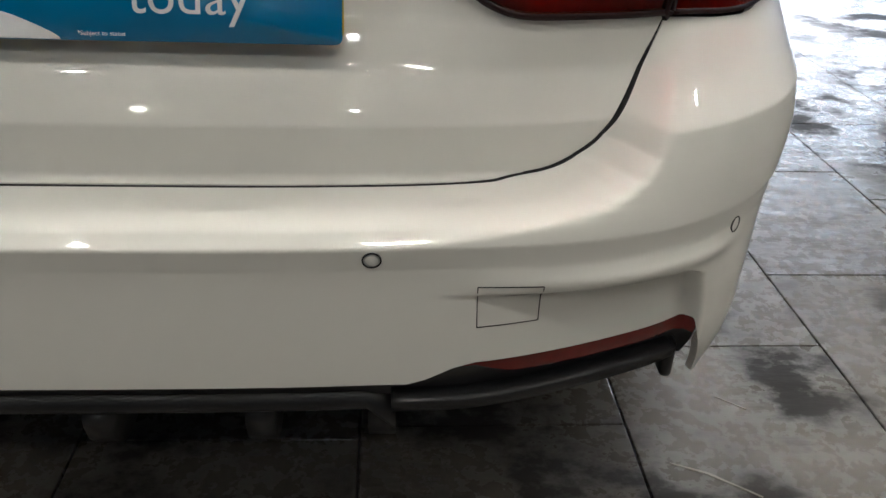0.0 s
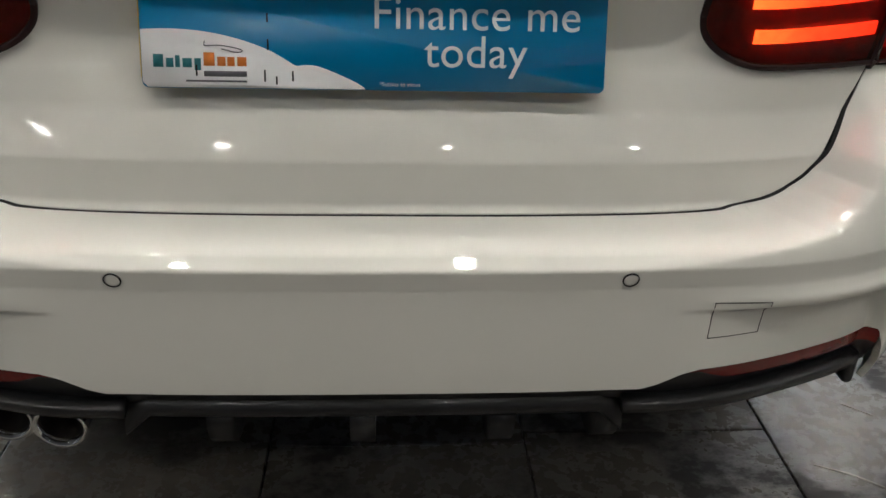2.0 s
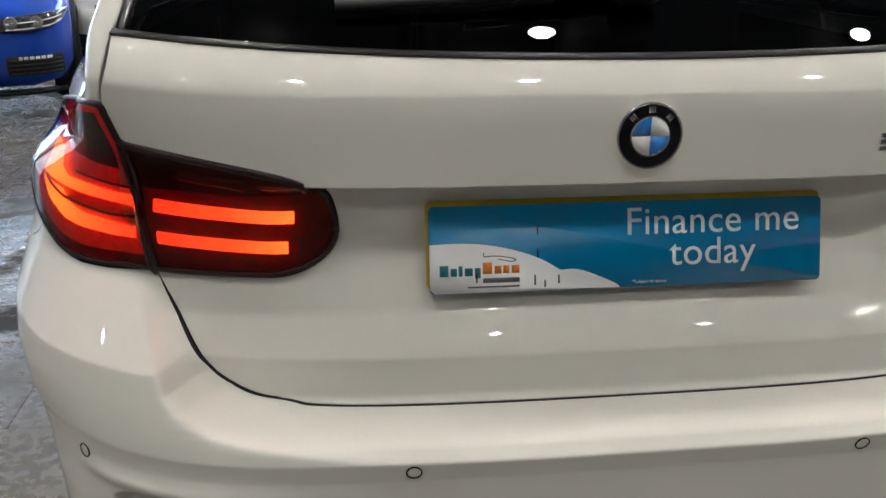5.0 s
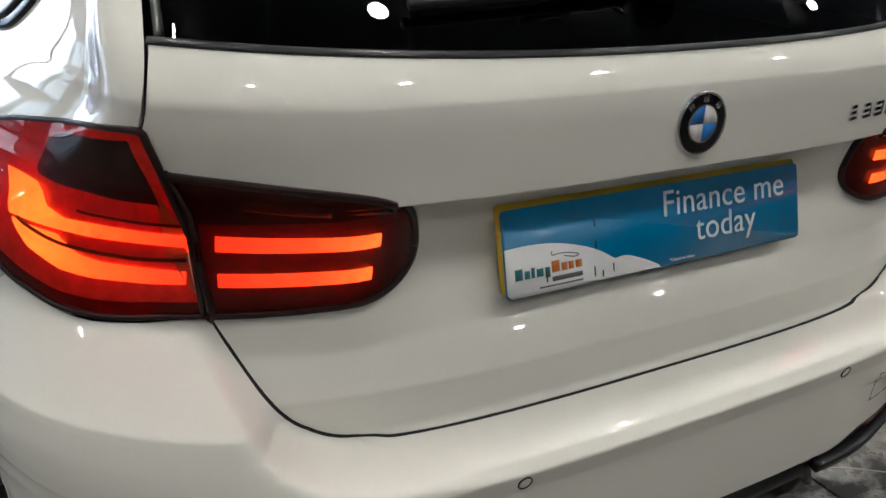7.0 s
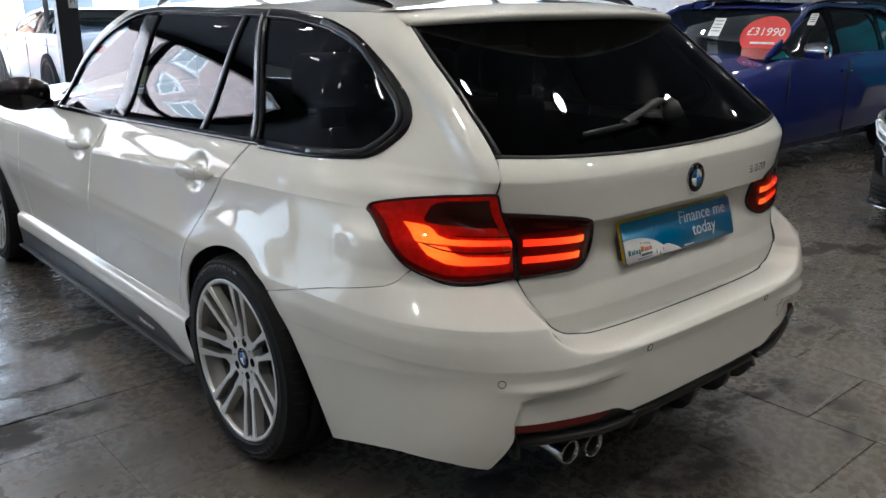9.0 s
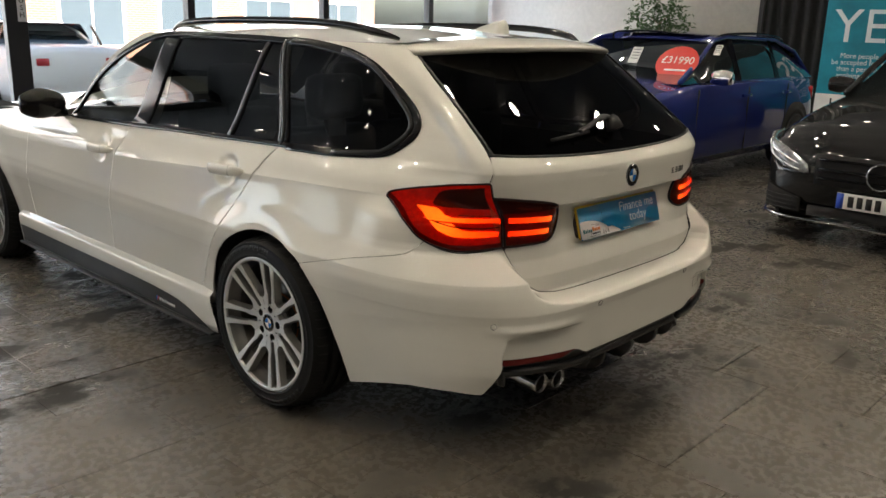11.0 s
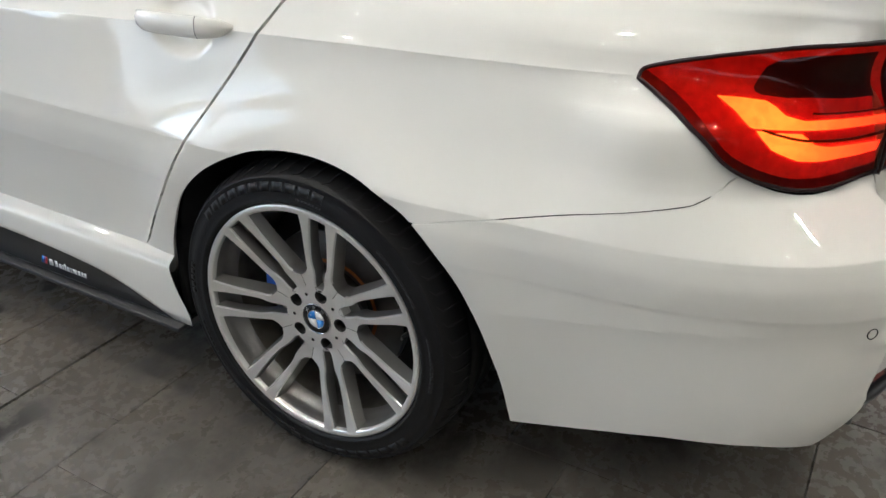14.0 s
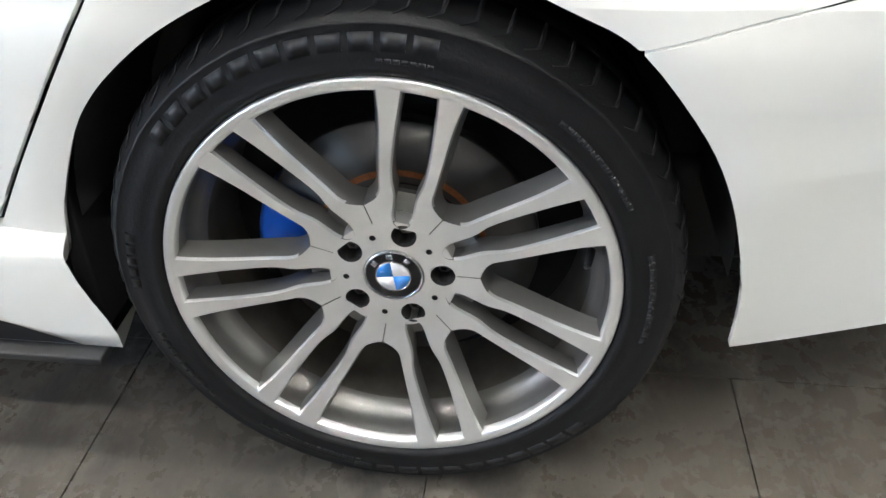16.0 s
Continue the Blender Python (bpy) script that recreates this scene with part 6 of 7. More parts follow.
def other_car(label, place, paint, length, wide, high, wagon=True, cabin=True, rim=ALUGREY, lamps=True):
    """A parked car with its nose at local y = 0 and its tail towards +y."""
    car_ = empty("parked_car", label, "car", "other cars on display")
    hw = wide / 2
    stations = [(0.0, 0.62, 0.30, 0.62), (0.05, 0.80, 0.24, 0.68), (0.15, 0.91, 0.20, 0.735), (0.35, 0.97, 0.19, 0.80), (0.8, 1.0, 0.19, 0.88), (1.25, 1.0, 0.19, 0.945), (1.6, 1.0, 0.19, 0.99), (2.2, 1.0, 0.19, 0.99),
                (3.0, 1.0, 0.19, 1.0), (length - 0.7, 0.99, 0.20, 1.01), (length - 0.25, 0.95, 0.24, 1.0), (length - 0.06, 0.86, 0.30, 0.97), (length, 0.72, 0.36, 0.90)]
    rings = []
    for y, wf, z0, zt in stations:
        w = hw * wf
        half = [(0, z0), (w * 0.75, z0), (w * 0.94, z0 + 0.04), (w * 0.985, z0 + 0.14), (w, 0.48), (w, 0.60), (w * 0.985, min(0.72, zt - 0.10)), (w * 0.93, zt - 0.05), (w * 0.85, zt - 0.015), (w * 0.55, zt + 0.02), (0, zt + 0.035)]
        rings.append([(x, y, z) for x, z in half] + [(-x, y, z) for x, z in half[-2:0:-1]])
    dense_r = []
    for k in range(len(rings) - 1):
        for t in (0, 0.34, 0.67):
            dense_r.append([tuple(a + (b - a) * t for a, b in zip(p, q)) for p, q in zip(rings[k], rings[k + 1])])
    dense_r.append(rings[-1])
    part("body", loft_bm(dense_r), paint, car_)
    if cabin:
        tail = length - 0.12 if wagon else length - 1.05
        top = [(1.35, 0.96, 0.80), (1.75, 1.16, 0.74), (2.15, high - 0.06, 0.68), (2.5, high, 0.66), (3.2, high, 0.66), (tail - 0.75, high - 0.03, 0.65), (tail - 0.28, high - 0.14, 0.66), (tail, 1.0, 0.74)]
        gl, rf = [], []
        for y, z, wf in top:
            w = hw * wf
            gl.append([(-hw * 0.86, y, 0.97), (-(w + hw * 0.86) / 2 - 0.01, y, (z + 0.97) / 2), (-w, y, z - 0.012), (w, y, z - 0.012), ((w + hw * 0.86) / 2 + 0.01, y, (z + 0.97) / 2), (hw * 0.86, y, 0.97)])
            if y > 2.0 and y < tail - 0.2:
                rf.append([(-w - 0.02, y, z - 0.03), (-w + 0.03, y, z - 0.004), (-w * 0.5, y, z + 0.012), (0, y, z + 0.016), (w * 0.5, y, z + 0.012), (w - 0.03, y, z - 0.004), (w + 0.02, y, z - 0.03)])
        part("glasshouse", loft_bm(gl, close_v=False), plain("dark_car_glass", (0.012, 0.016, 0.018), 0.06, coat=1.0), car_, "dark reflecting windows")
        part("roof", loft_bm(rf, close_v=False, caps=False), paint, car_)
        for s in (1, -1):
            for y0, y1 in ((2.48, 2.60), (3.45, 3.55)):
                bm = bmesh.new()
                add_box(bm, (s * hw * 0.73 - 0.012, y0, 0.98), (s * hw * 0.73 + 0.012, y1, high - 0.03))
                for v in bm.verts:
                    v.co.x = s * (hw * 0.865 + 0.004 - (v.co.z - 0.97) / (high - 0.97) * hw * 0.19)
                part("pillar", bm, GLOSSB, car_)
            bm = bmesh.new()
            add_tube(bm, [(s * hw * 0.83, 1.36, 0.985), (s * hw * 0.785, 1.77, 1.175), (s * hw * 0.70, 2.17, high - 0.05), (s * hw * 0.675, 2.5, high - 0.01), (s * hw * 0.67, tail - 0.8, high - 0.03), (s * hw * 0.70, tail - 0.28, high - 0.15), (s * hw * 0.80, tail - 0.02, 1.0)], 0.026, 8)
            part("window_frame", bm, paint, car_)
            rings = [[(s * (hw * 0.93 + 0.20 * t), 1.80 + 0.05 * math.cos(a), 1.03 + (0.055 + 0.02 * math.sin(3 * t)) * math.sin(a)) for a in [2 * math.pi * j / 12 for j in range(12)]] for t in (0.0, 0.15, 0.6, 0.9, 1.0)]
            part("door_mirror", loft_bm(rings), rim if rim is CHROME else paint, car_)
            for y in (2.35, 3.35):
                bm = bmesh.new()
                add_box(bm, (s * (hw + 0.012) - 0.012, y, 0.83), (s * (hw + 0.012) + 0.012, y + 0.2, 0.86), 0.006)
                part("door_handle", bm, paint, car_)
            for y in (1.45, 2.52, 3.5):
                part("door_gap", box_bm((s * (hw - 0.004) - 0.006, y, 0.28), (s * (hw - 0.004) + 0.006, y + 0.006, 0.93)), UNDER, car_)
    for s in (1, -1):
        for y in (0.88, length - (0.80 if wagon else 0.98)):
            # the body has no arch opening: a flat black disc stands in for its shade
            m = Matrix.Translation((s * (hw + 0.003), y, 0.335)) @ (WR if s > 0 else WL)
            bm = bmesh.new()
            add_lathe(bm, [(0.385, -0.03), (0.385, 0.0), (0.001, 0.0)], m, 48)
            part("arch_shadow", bm, UNDER, car_, "black disc in place of the shade in the wheel arch")
            side_wheel(car_, hw + 0.012, y, 0.335, rim, s)
        if lamps:
            rings = [[(s * hw * (0.52 + 0.44 * t), -0.005 + 0.05 * t + 0.42 * max(t - 0.35, 0) ** 1.4 + dy, 0.655 + 0.05 * t + dz * (0.07 + 0.03 * t)) for dy, dz in ((0, -1), (-0.012, -0.6), (-0.012, 0.5), (0.05, 1), (0.12, 0.8), (0.12, -1))] for t in [k / 8 for k in range(9)]]
            part("headlamp", loft_bm(rings), plain("headlamp_glass", (0.45, 0.47, 0.50), 0.10, 0.5, coat=1.0, vary=0.6, scale=26), car_, "clear headlamp")
            rings = [[(s * hw * (0.45 + 0.46 * t), length + 0.004 - 0.16 * max(t - 0.3, 0) ** 1.3 * 1.6 + dy, 0.80 + dz * 0.075) for dy, dz in ((-0.05, -1), (0.012, -0.6), (0.012, 0.6), (-0.05, 1))] for t in [k / 6 for k in range(7)]]
            part("tail_lamp", loft_bm(rings), plain("red_tail_lens", (0.45, 0.02, 0.02), 0.15, coat=1.0), car_, "red tail lamp")
    car_.matrix_world = place
    return car_


def facing(x, y, deg):
    return pose(x, y, -0.004, 0, 0, deg)


BLUE_A = car_paint("deep_blue_paint", (0.005, 0.014, 0.130), 0.15)
BLUE_S = car_paint("bright_blue_paint", (0.010, 0.07, 0.50), 0.2)
BLACKP = car_paint("black_paint", (0.004, 0.004, 0.0045), 0.0)
WHITEP = car_paint("plain_white_paint", (0.78, 0.78, 0.78))

# noses point to -x: local +y runs along +x
merc = other_car("black saloon car parked nose forward", facing(3.42, 0.20, -90), BLACKP, 4.7, 1.81, 1.44, wagon=False, lamps=False)
audi = other_car("dark blue estate car with a price disc on its windscreen", facing(3.17, 3.10, -90), BLUE_A, 4.62, 1.86, 1.41, rim=CHROME)
scir = other_car("bright blue hatchback parked nose forward", facing(-2.90, 4.50, 15), BLUE_S, 4.25, 1.81, 1.40, lamps=False)
wht = other_car("white hatchback parked beside the blue one", facing(-1.50, 5.60, 0), WHITEP, 3.55, 1.80, 1.45, lamps=False)
other_car("white convertible parked outside the window", facing(2.6, 15.0, 180), WHITEP, 4.4, 1.80, 1.32, wagon=False)


# ---------------------------------------------------------------- fronts of the other cars
HEADGLASS = plain("headlamp_glass", (0.45, 0.47, 0.50), 0.10, 0.5, coat=1.0, vary=0.6, scale=26)
LED = plain("led_strip_white", (0.85, 0.87, 0.90), 0.2, coat=1.0)
PLATEW = plain("white_plate", (0.74, 0.74, 0.73), 0.4)
PLATEBLUE = plain("plate_blue_band", (0.01, 0.06, 0.45), 0.4)


def nose_y(x, hw):
    """How far back the nose of a parked car stands at this distance from its middle."""
    return float(np.interp(abs(x) / hw, (0.62, 0.80, 0.91, 0.97, 1.0), (0.0, 0.05, 0.15, 0.35, 0.8)))


def nose_plate(x0, x1, z0, z1, hw, out, deep=0.03, n=8, slant=0.0):
    """A plate that follows the nose between two distances from the middle."""
    rings = []
    for k in range(n + 1):
        x = x0 + (x1 - x0) * k / n
        y = nose_y(x, hw) - out
        lo, hi = z0, z1 + slant * k / n
        rings.append([(x, y, lo), (x, y - 0.004, (lo + hi) / 2), (x, y, hi), (x, y + deep, hi), (x, y + deep, lo)])
    return loft_bm(rings)


def swept_lamp(car_, s, pts, mat, label):
    """A headlamp swept along a line: distance from the middle, depth, height, half height."""
    rings = []
    for x, y, z, h in curve(pts, 5):
        rings.append([(s * x + s * 0.25 * (dz * h), y + dy, z + dz * h) for dy, dz in ((0.06, -1.0), (0.006, -0.95), (-0.014, -0.5), (-0.016, 0.2), (0.0, 0.85), (0.03, 1.0), (0.10, 0.9), (0.10, -0.9))])
    lamp = part("headlamp", loft_bm(rings), mat, car_, label)
    for f, w in ((-0.45, 0.010), (0.25, 0.008)):
        line = [(s * x + s * 0.25 * f * h, y - 0.018, z + f * h) for x, y, z, h in curve(pts, 4)[3:-5]]
        bm = bmesh.new()
        add_tube(bm, line, w, 6, flat=0.5)
        part("light_strip", bm, LED, lamp, "bright light strip")
    return lamp


def black_saloon_front(car_, hw):
    grille = part("grille", nose_plate(-0.44, 0.44, 0.43, 0.64, hw, 0.008, n=14), UNDER, car_, "black front grille")
    for z in (0.47, 0.535, 0.60):
        part("slat", nose_plate(-0.42, 0.42, z, z + 0.016, hw, 0.020, 0.01, n=12), GLOSSB, grille)
    bm = bmesh.new()
    add_tube(bm, [(0.088 * math.cos(2 * math.pi * k / 32), -0.038, 0.535 + 0.088 * math.sin(2 * math.pi * k / 32)) for k in range(33)], 0.008, 8, caps=False)
    part("ring_emblem", bm, CHROME, grille, "plain chrome ring")
    bm = bmesh.new()
    add_box(bm, (-0.42, -0.034, 0.527), (0.42, -0.024, 0.543), 0.004)
    part("centre_bar", bm, GLOSSB, grille)
    part("lower_intake", nose_plate(-0.46, 0.46, 0.205, 0.275, hw, 0.010, n=10), UNDER, car_, "black lower air intake")
    for s in (1, -1):
        it = part("side_intake", nose_plate(s * 0.52, s * 0.84, 0.215, 0.315, hw, 0.010, n=10, slant=0.07), UNDER, car_, "black mesh side intake")
        for k in range(4):
            part("slat", nose_plate(s * 0.535, s * 0.83, 0.225 + 0.03 * k, 0.231 + 0.03 * k, hw, 0.016, 0.01, n=6), SATIN, it)
        swept_lamp(car_, s, [(0.49, -0.012, 0.530, 0.035), (0.58, 0.0, 0.555, 0.066), (0.68, 0.022, 0.590, 0.078), (0.79, 0.095, 0.635, 0.070), (0.86, 0.250, 0.690, 0.048), (0.885, 0.41, 0.730, 0.012)], HEADGLASS, "clear swept headlamp")
    rings = [[(x, nose_y(x, hw) - 0.03 + dy, 0.165 + 0.016 * abs(x) + dz) for dy, dz in ((0.0, -0.008), (-0.012, 0.0), (0.0, 0.008), (0.06, 0.004), (0.06, -0.006))] for x in span(-0.87, 0.87, 0.06)]
    part("chrome_lip", loft_bm(rings), CHROME, car_, "chrome lip under the bumper")
    plate_ = part("number_plate", box_bm((-0.26, -0.040, 0.290), (0.26, -0.030, 0.400), 0.003), PLATEW, car_, "white number plate with a blue band")
    part("blue_band", box_bm((-0.2585, -0.0415, 0.292), (-0.213, -0.0395, 0.398)), PLATEBLUE, plate_)
    for k in range(7):
        x = -0.165 + 0.058 * k + (0.03 if k > 3 else 0)
        part("mark_bar", box_bm((x - 0.019, -0.0418, 0.307), (x + 0.019, -0.0398, 0.383)), UNDER, plate_)


def blue_hatch_front(car_, hw):
    part("grille", nose_plate(-0.42, 0.42, 0.565, 0.625, hw, 0.008, n=10), GLOSSB, car_, "slim black grille")
    part("lower_intake", nose_plate(-0.42, 0.42, 0.285, 0.42, hw, 0.008, n=10), UNDER, car_, "black lower air intake")
    for s in (1, -1):
        lamp = swept_lamp(car_, s, [(0.46, -0.012, 0.585, 0.036), (0.56, -0.010, 0.590, 0.050), (0.68, 0.020, 0.598, 0.056), (0.79, 0.095, 0.612, 0.054), (0.85, 0.220, 0.635, 0.038), (0.875, 0.35, 0.655, 0.012)], plain("smoked_headlamp", (0.05, 0.053, 0.06), 0.08, 0.3, coat=1.0, vary=0.5, scale=40), "dark headlamp with chrome reflectors")
        for x, y in ((0.56, -0.028), (0.70, 0.012)):
            bm = bmesh.new()
            add_lathe(bm, [(0.040, 0.0), (0.036, 0.006), (0.026, -0.004), (0.001, 0.004)], Matrix.Translation((s * x, y - 0.008, 0.607)) @ Matrix.Rotation(radians(90), 4, "X"), 24)
            part("reflector", bm, CHROME, lamp, "round chrome reflector")
        it = part("fog_intake", nose_plate(s * 0.50, s * 0.82, 0.285, 0.405, hw, 0.008, n=10), UNDER, car_, "black mesh fog intake")
        for k in range(4):
            part("slat", nose_plate(s * 0.51, s * 0.81, 0.297 + 0.026 * k, 0.303 + 0.026 * k, hw, 0.016, 0.01, n=6), DARK, it)
        bar = part("running_light", nose_plate(s * 0.57, s * 0.76, 0.383, 0.401, hw, 0.020, 0.01, n=6), LED, it, "white running light strip")
        for k in range(5):
            x = 0.595 + 0.033 * k
            part("divider", box_bm((s * x - 0.003, nose_y(x, hw) - 0.027, 0.382), (s * x + 0.003, nose_y(x, hw) - 0.018, 0.402)), GLOSSB, bar)
    part("front_lip", nose_plate(-0.82, 0.82, 0.165, 0.195, hw, 0.012, 0.08, n=14), GLOSSB, car_, "black front lip")


def white_hatch_front(car_, hw):
    g = part("grille", nose_plate(-0.62, 0.62, 0.555, 0.630, hw, 0.008, n=12), GLOSSB, car_, "slim black grille with a chrome strip")
    part("strip", nose_plate(-0.60, 0.60, 0.588, 0.596, hw, 0.016, 0.01, n=12), CHROME, g)
    for s in (1, -1):
        it = part("side_intake", nose_plate(s * 0.60, s * 0.83, 0.26, 0.42, hw, 0.010, n=8), UNDER, car_, "black side intake with pale slats")
        for k in range(4):
            part("slat", nose_plate(s * 0.61, s * 0.82, 0.275 + 0.036 * k, 0.284 + 0.036 * k, hw, 0.022, 0.012, n=6), CHROME, it)


black_saloon_front(merc, 0.905)
blue_hatch_front(scir, 0.905)
white_hatch_front(wht, 0.90)

# roof rails, price disc and papers of the blue estate
for s in (1, -1):
    bm = bmesh.new()
    add_tube(bm, curve([(s * 0.60, 2.35, 1.385), (s * 0.635, 2.5, 1.425), (s * 0.63, 3.2, 1.440), (s * 0.62, 3.75, 1.415), (s * 0.61, 3.95, 1.372)], 5), 0.014, 8)
    part("roof_rail", bm, GLOSSB, audi, "black roof rail")
bm = bmesh.new()
add_grid(bm, [[(x, y, 1.412 + 0.012 * (1 - (x / 0.5) ** 2)) for y in span(2.30, 3.3, 0.1)] for x in span(-0.46, 0.46, 0.115)])
bmesh.ops.recalc_face_normals(bm, faces=bm.faces)
part("sunroof", bm, plain("dark_car_glass", (0.012, 0.016, 0.018), 0.06, coat=1.0), audi, "dark glass sunroof")
DISCRED = plain("price_disc_red", (0.62, 0.035, 0.030), 0.4)
slope = radians(54)
for name, at, size, mat, lab, cat in (("price_disc", (4.80, 2.52, 1.15), 0.0, DISCRED, "red price disc with white figures behind the windscreen", "price sign"),
                                      ("paper_sheet", (4.93, 3.05, 1.20), 0.10, PLATEW, "white paper sheet behind the windscreen", "paper"),
                                      ("paper_sheet", (5.09, 2.26, 1.275), 0.06, PLATEW, "small white paper sheet behind the windscreen", "paper")):
    # local x to world -y, local y up along the glass, local z out of it
    m = Matrix(((0, math.cos(slope), -math.sin(slope), at[0]), (-1, 0, 0, at[1]), (0, math.sin(slope), math.cos(slope), at[2]), (0, 0, 0, 1)))
    shape = [(0.215 * math.cos(2 * math.pi * k / 40), 0.185 * math.sin(2 * math.pi * k / 40)) for k in range(40)] if not size else rounded(size * 1.1, size * 1.9, 0.006)
    d = tagged(link(name, flat_bm(shape, 0.003, m), mat, shade=False), lab, cat)
    if not size:
        part("figures", text_bm("£31990", 0.112, 0.0006, m @ Matrix.Translation((-0.168, -0.01, 0.0045)), spacing=1.0), WCARD, d, "white printed price")
        part("print_bar", flat_bm([(-0.10, -0.095), (0.12, -0.095), (0.12, -0.075), (-0.10, -0.075)], 0.001, m @ Matrix.Translation((0, 0, 0.0035))), WCARD, d)
    else:
        for k in range(4):
            y = size * (0.6 - 0.35 * k)
            part("print_bar", flat_bm([(-size * 0.4, y), (size * 0.4, y), (size * 0.4, y + 0.008), (-size * 0.4, y + 0.008)], 0.001, m @ Matrix.Translation((0, 0, 0.0035))), GREY, d)

# ---------------------------------------------------------------- banner, curtain, plant along the far side
BT_TEAL = plain("banner_teal", (0.0, 0.20, 0.28), 0.45, vary=0.35, scale=1.6)
banner = tagged(link("banner_stand", box_bm((9.20, 0.9, 0.06), (9.23, 2.78, 2.25), 0.004), BT_TEAL, shade=False), "teal finance banner with white words", "banner")
part("lower_panel", box_bm((9.192, 0.9, 0.06), (9.199, 2.78, 0.69)), WALLW, banner, "plain white lower panel", shade=False)
part("foot", box_bm((9.10, 0.95, 0.0), (9.33, 2.73, 0.05), 0.01), ALUGREY, banner, "grey metal foot")
BN = Matrix(((0, 0, -1, 9.197), (-1, 0, 0, 2.66), (0, 1, 0, 0.0), (0, 0, 0, 1)))
part("headline", text_bm("YES", 0.60, 0.001, BN @ Matrix.Translation((-0.01, 1.37, 0)), spacing=1.05), WCARD, banner, "large white word")
for k, words in enumerate(("More people are likely to", "be accepted for vehicle finance", "than a personal loan, when", "applying on the same basis")):
    printed("text_line", words, 0.092, 0.001, BN @ Matrix.Translation((0.60, 1.165 - 0.083 * k, 0)), WCARD, banner, "white printed word", align="CENTER")
bm = bmesh.new()
add_grid(bm, [[(9.95 + 0.035 * math.sin(y * 34), y, z) for z in (0.03, 1.0, 2.0, 3.2)] for y in span(2.55, 3.95, 0.015)])
tagged(link("door_curtain", bm, plain("black_cloth", (0.008, 0.008, 0.009), 0.9)), "black curtain hanging beside the white wall", "curtain")
tagged(link("trim", box_bm((9.93, 3.95, 0.0), (10.03, 4.02, 3.25), 0.004), FRAME, shade=False), "black upright trim at the wall's end", "trim", kind="structure")

plant = empty("potted_plant", "green potted fig tree beside the white wall", "plant", at=(9.3, 5.3, 0))
bm = bmesh.new()
add_lathe(bm, [(0.001, 0.0), (0.15, 0.0), (0.155, 0.02), (0.20, 0.34), (0.21, 0.35), (0.195, 0.35), (0.18, 0.31), (0.001, 0.31)], Matrix.Identity(4), 28)
part("pot", bm, SATIN, plant, "black plant pot")
bm = bmesh.new()
add_tube(bm, curve([(0, 0, 0.30), (0.02, 0.01, 0.7), (-0.01, 0.02, 1.1), (0.01, 0.0, 1.6)], 5), [0.022 - 0.0009 * k for k in range(16)], 8)
rnd = random.Random(5)
for k in range(14):
    a, z = rnd.uniform(0, 6.28), rnd.uniform(0.9, 1.6)
    add_tube(bm, [(0, 0, z), (0.15 * math.cos(a), 0.15 * math.sin(a), z + 0.12), (0.32 * math.cos(a), 0.32 * math.sin(a), z + 0.16)], [0.008, 0.005, 0.002], 5)
part("trunk", bm, plain("bark", (0.16, 0.11, 0.07), 0.85, vary=0.3, bump=0.4), plant)
bm = bmesh.new()
for k in range(900):
    a, el, r = rnd.uniform(0, 6.28), rnd.uniform(-1, 1), 0.50 * rnd.random() ** 0.4
    c = Vector((r * math.cos(a) * math.sqrt(1 - el * el), r * math.sin(a) * math.sqrt(1 - el * el), 1.52 + 0.52 * el * (r / 0.5)))
    c *= 1 + 0.10 * noise.noise(c * 5)
    q = Euler((rnd.uniform(-0.9, 0.9), rnd.uniform(-0.9, 0.9), rnd.uniform(0, 6.28))).to_matrix()
    ln, w = rnd.uniform(0.06, 0.10), rnd.uniform(0.018, 0.028)
    bm.faces.new([bm.verts.new(c + q @ Vector(v)) for v in ((0, 0, 0), (w, ln * 0.45, 0.006), (0, ln, -0.012), (-w, ln * 0.45, 0.006))])
tagged(part("crown", bm, plain("fig_leaf", (0.05, 0.11, 0.03), 0.4, vary=0.4, scale=9), plant, shade=False), "small green leaves", kind="stuff")

# ---------------------------------------------------------------- door post and the street outside
post = tagged(link("door_post", box_bm((1.16, 9.10, 0.0), (1.40, 9.22, 3.2), 0.008), FRAME, shade=False), "black door post with a push sign", "door post")
sign = part("push_sign", box_bm((1.29, 9.092, 1.34), (1.39, 9.099, 1.72), 0.002), WCARD, post, "white push sign")
for k, ch in enumerate("PUSH"):
    part("letter", text_bm(ch, 0.085, 0.0006, Matrix.Translation((1.34, 9.091, 1.635 - 0.082 * k)) @ Matrix.Rotation(radians(90), 4, "X"), align="CENTER"), UNDER, sign)
BRICK = brick_wall("red_brick")
RENDER = plain("pale_render", (0.62, 0.60, 0.56), 0.8)
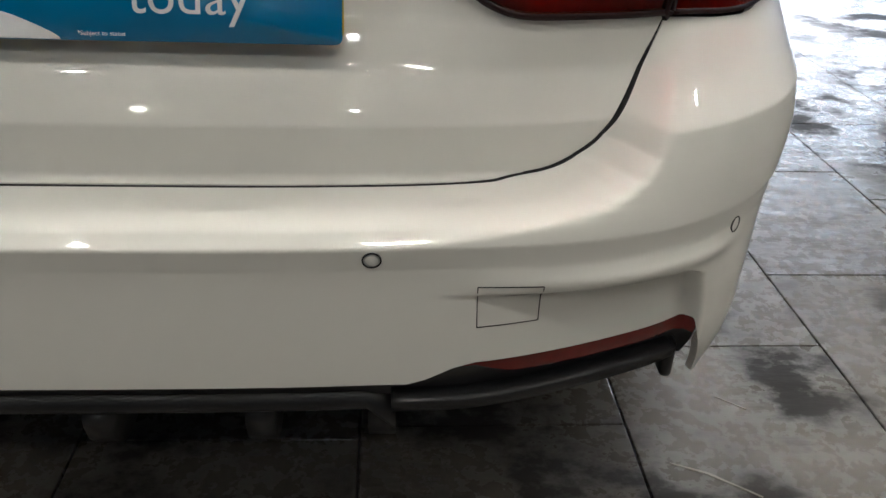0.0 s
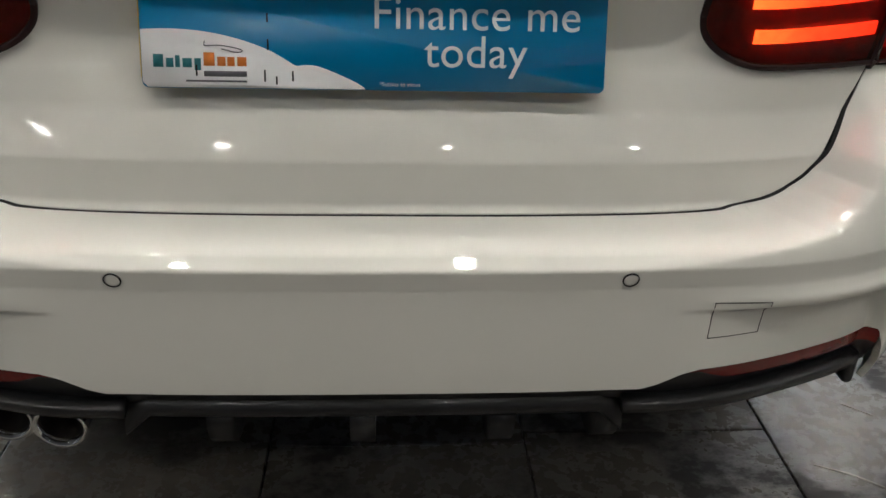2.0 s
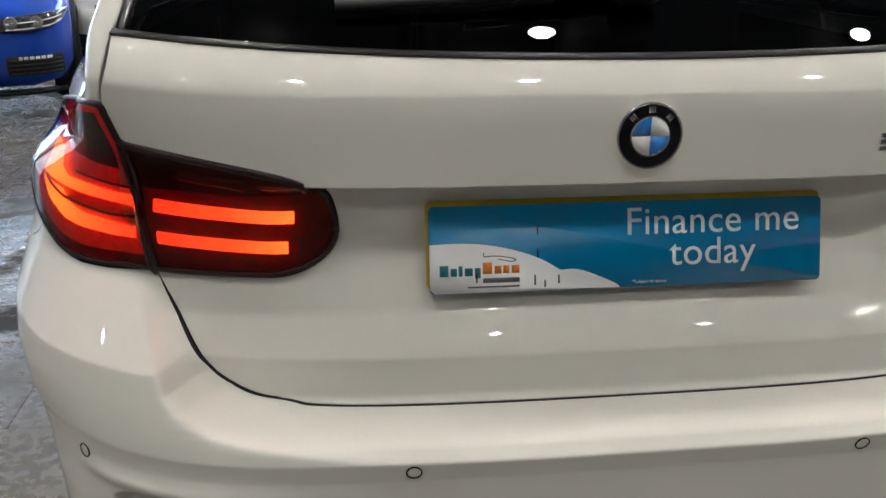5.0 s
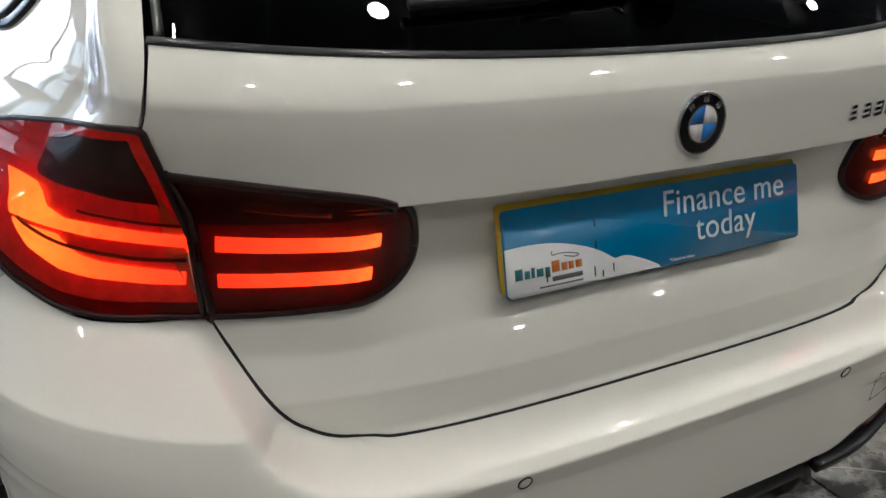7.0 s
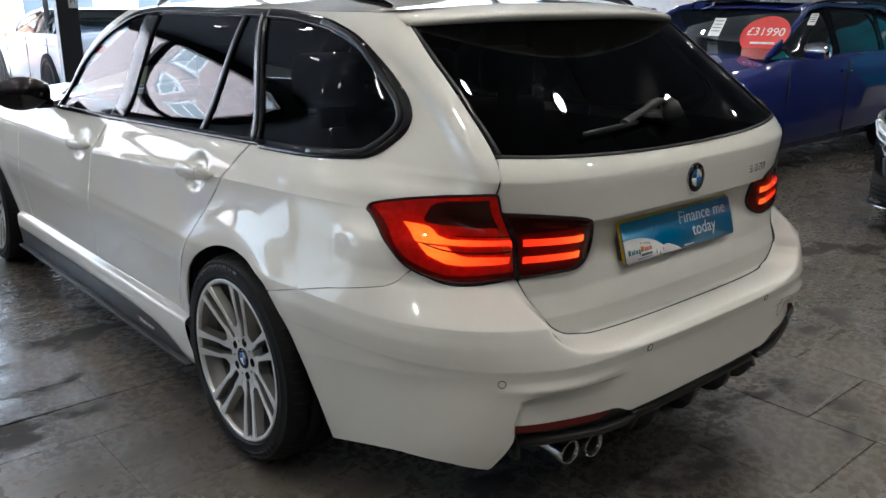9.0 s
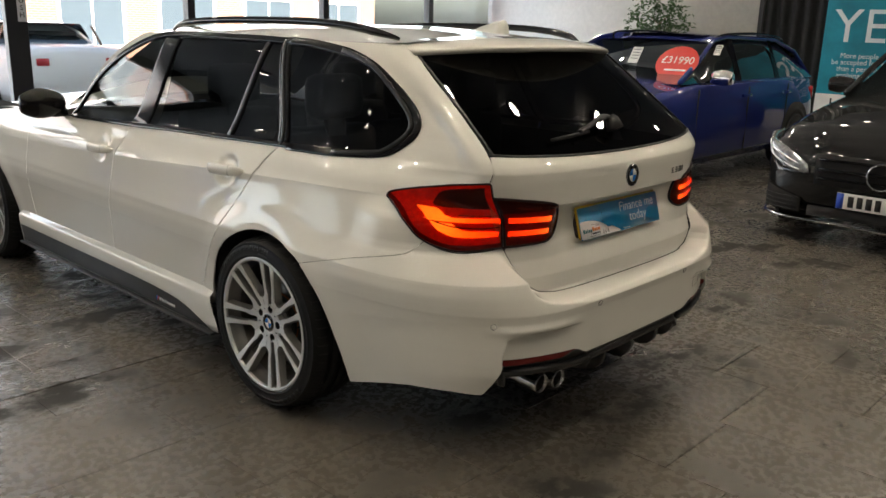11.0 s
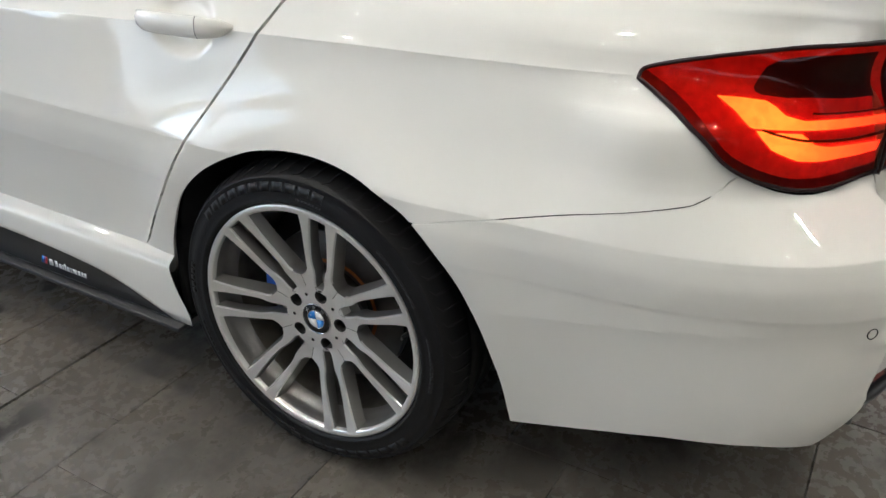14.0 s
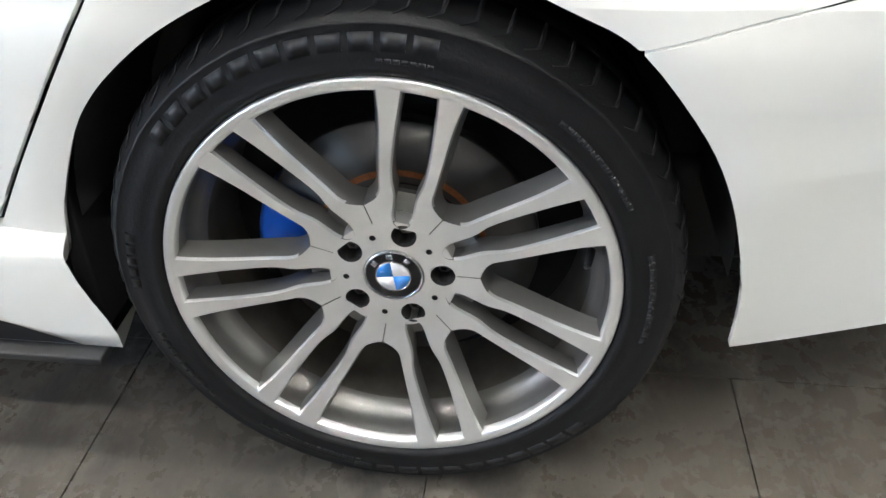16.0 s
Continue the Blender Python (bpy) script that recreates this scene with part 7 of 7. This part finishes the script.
building = empty("brick_building", "red brick street building with white framed windows", "building", at=(0, 26, -0.16))
bm = box_bm((-16, 0, 0), (22, 8, 8.0))
part("wall", bm, BRICK, building, shade=False)
part("roof", box_bm((-16.3, -0.3, 8.0), (22.3, 8.3, 8.4), 0.03), RENDER, building, shade=False)
part("shop_band", box_bm((-16, -0.08, 2.7), (22, -0.003, 3.2)), RENDER, building, "pale band above the shops", shade=False)
WINDARK = plain("street_window_glass", (0.10, 0.13, 0.16), 0.08, coat=1.0)
frame_me, pane_me = {}, {}
for row, (z0, h, w) in enumerate(((0.6, 1.8, 2.2), (4.0, 1.7, 1.1), (6.2, 1.3, 1.1))):
    f_bm = bmesh.new()
    for a, b in (((-w / 2, -0.07, 0), (-w / 2 + 0.09, 0.03, h)), ((w / 2 - 0.09, -0.07, 0), (w / 2, 0.03, h)), ((-w / 2, -0.07, 0), (w / 2, 0.03, 0.09)), ((-w / 2, -0.07, h - 0.09), (w / 2, 0.03, h)), ((-0.035, -0.06, 0), (0.035, 0.03, h)), ((-w / 2 - 0.06, -0.12, -0.08), (w / 2 + 0.06, 0.02, 0.0))):
        add_box(f_bm, a, b)
    f_me = bpy.data.meshes.new("window"); f_bm.to_mesh(f_me); f_bm.free(); f_me.materials.append(PLATEW)
    p_bm = box_bm((-w / 2 + 0.09, -0.03, 0.09), (w / 2 - 0.09, 0.02, h - 0.09))
    p_me = bpy.data.meshes.new("pane"); p_bm.to_mesh(p_me); p_bm.free(); p_me.materials.append(WINDARK)
    for k in range(11):
        wdw = new("window", f_me)
        wdw.parent, wdw.location = building, (-14 + 3.4 * k, -0.01, z0)
        pn = new("pane", p_me)
        pn.parent = wdw
street_pole = empty("street_sign", "grey street sign pole on the pavement", "street sign", at=(1.9, 12.0, -0.16))
bm = bmesh.new()
add_tube(bm, [(0, 0, 0), (0, 0, 2.9)], 0.038, 12)
part("pole", bm, ALUGREY, street_pole)
part("sign_board", box_bm((-0.24, -0.05, 2.3), (0.24, -0.04, 2.85), 0.004), PLATEW, street_pole, "plain white sign board")
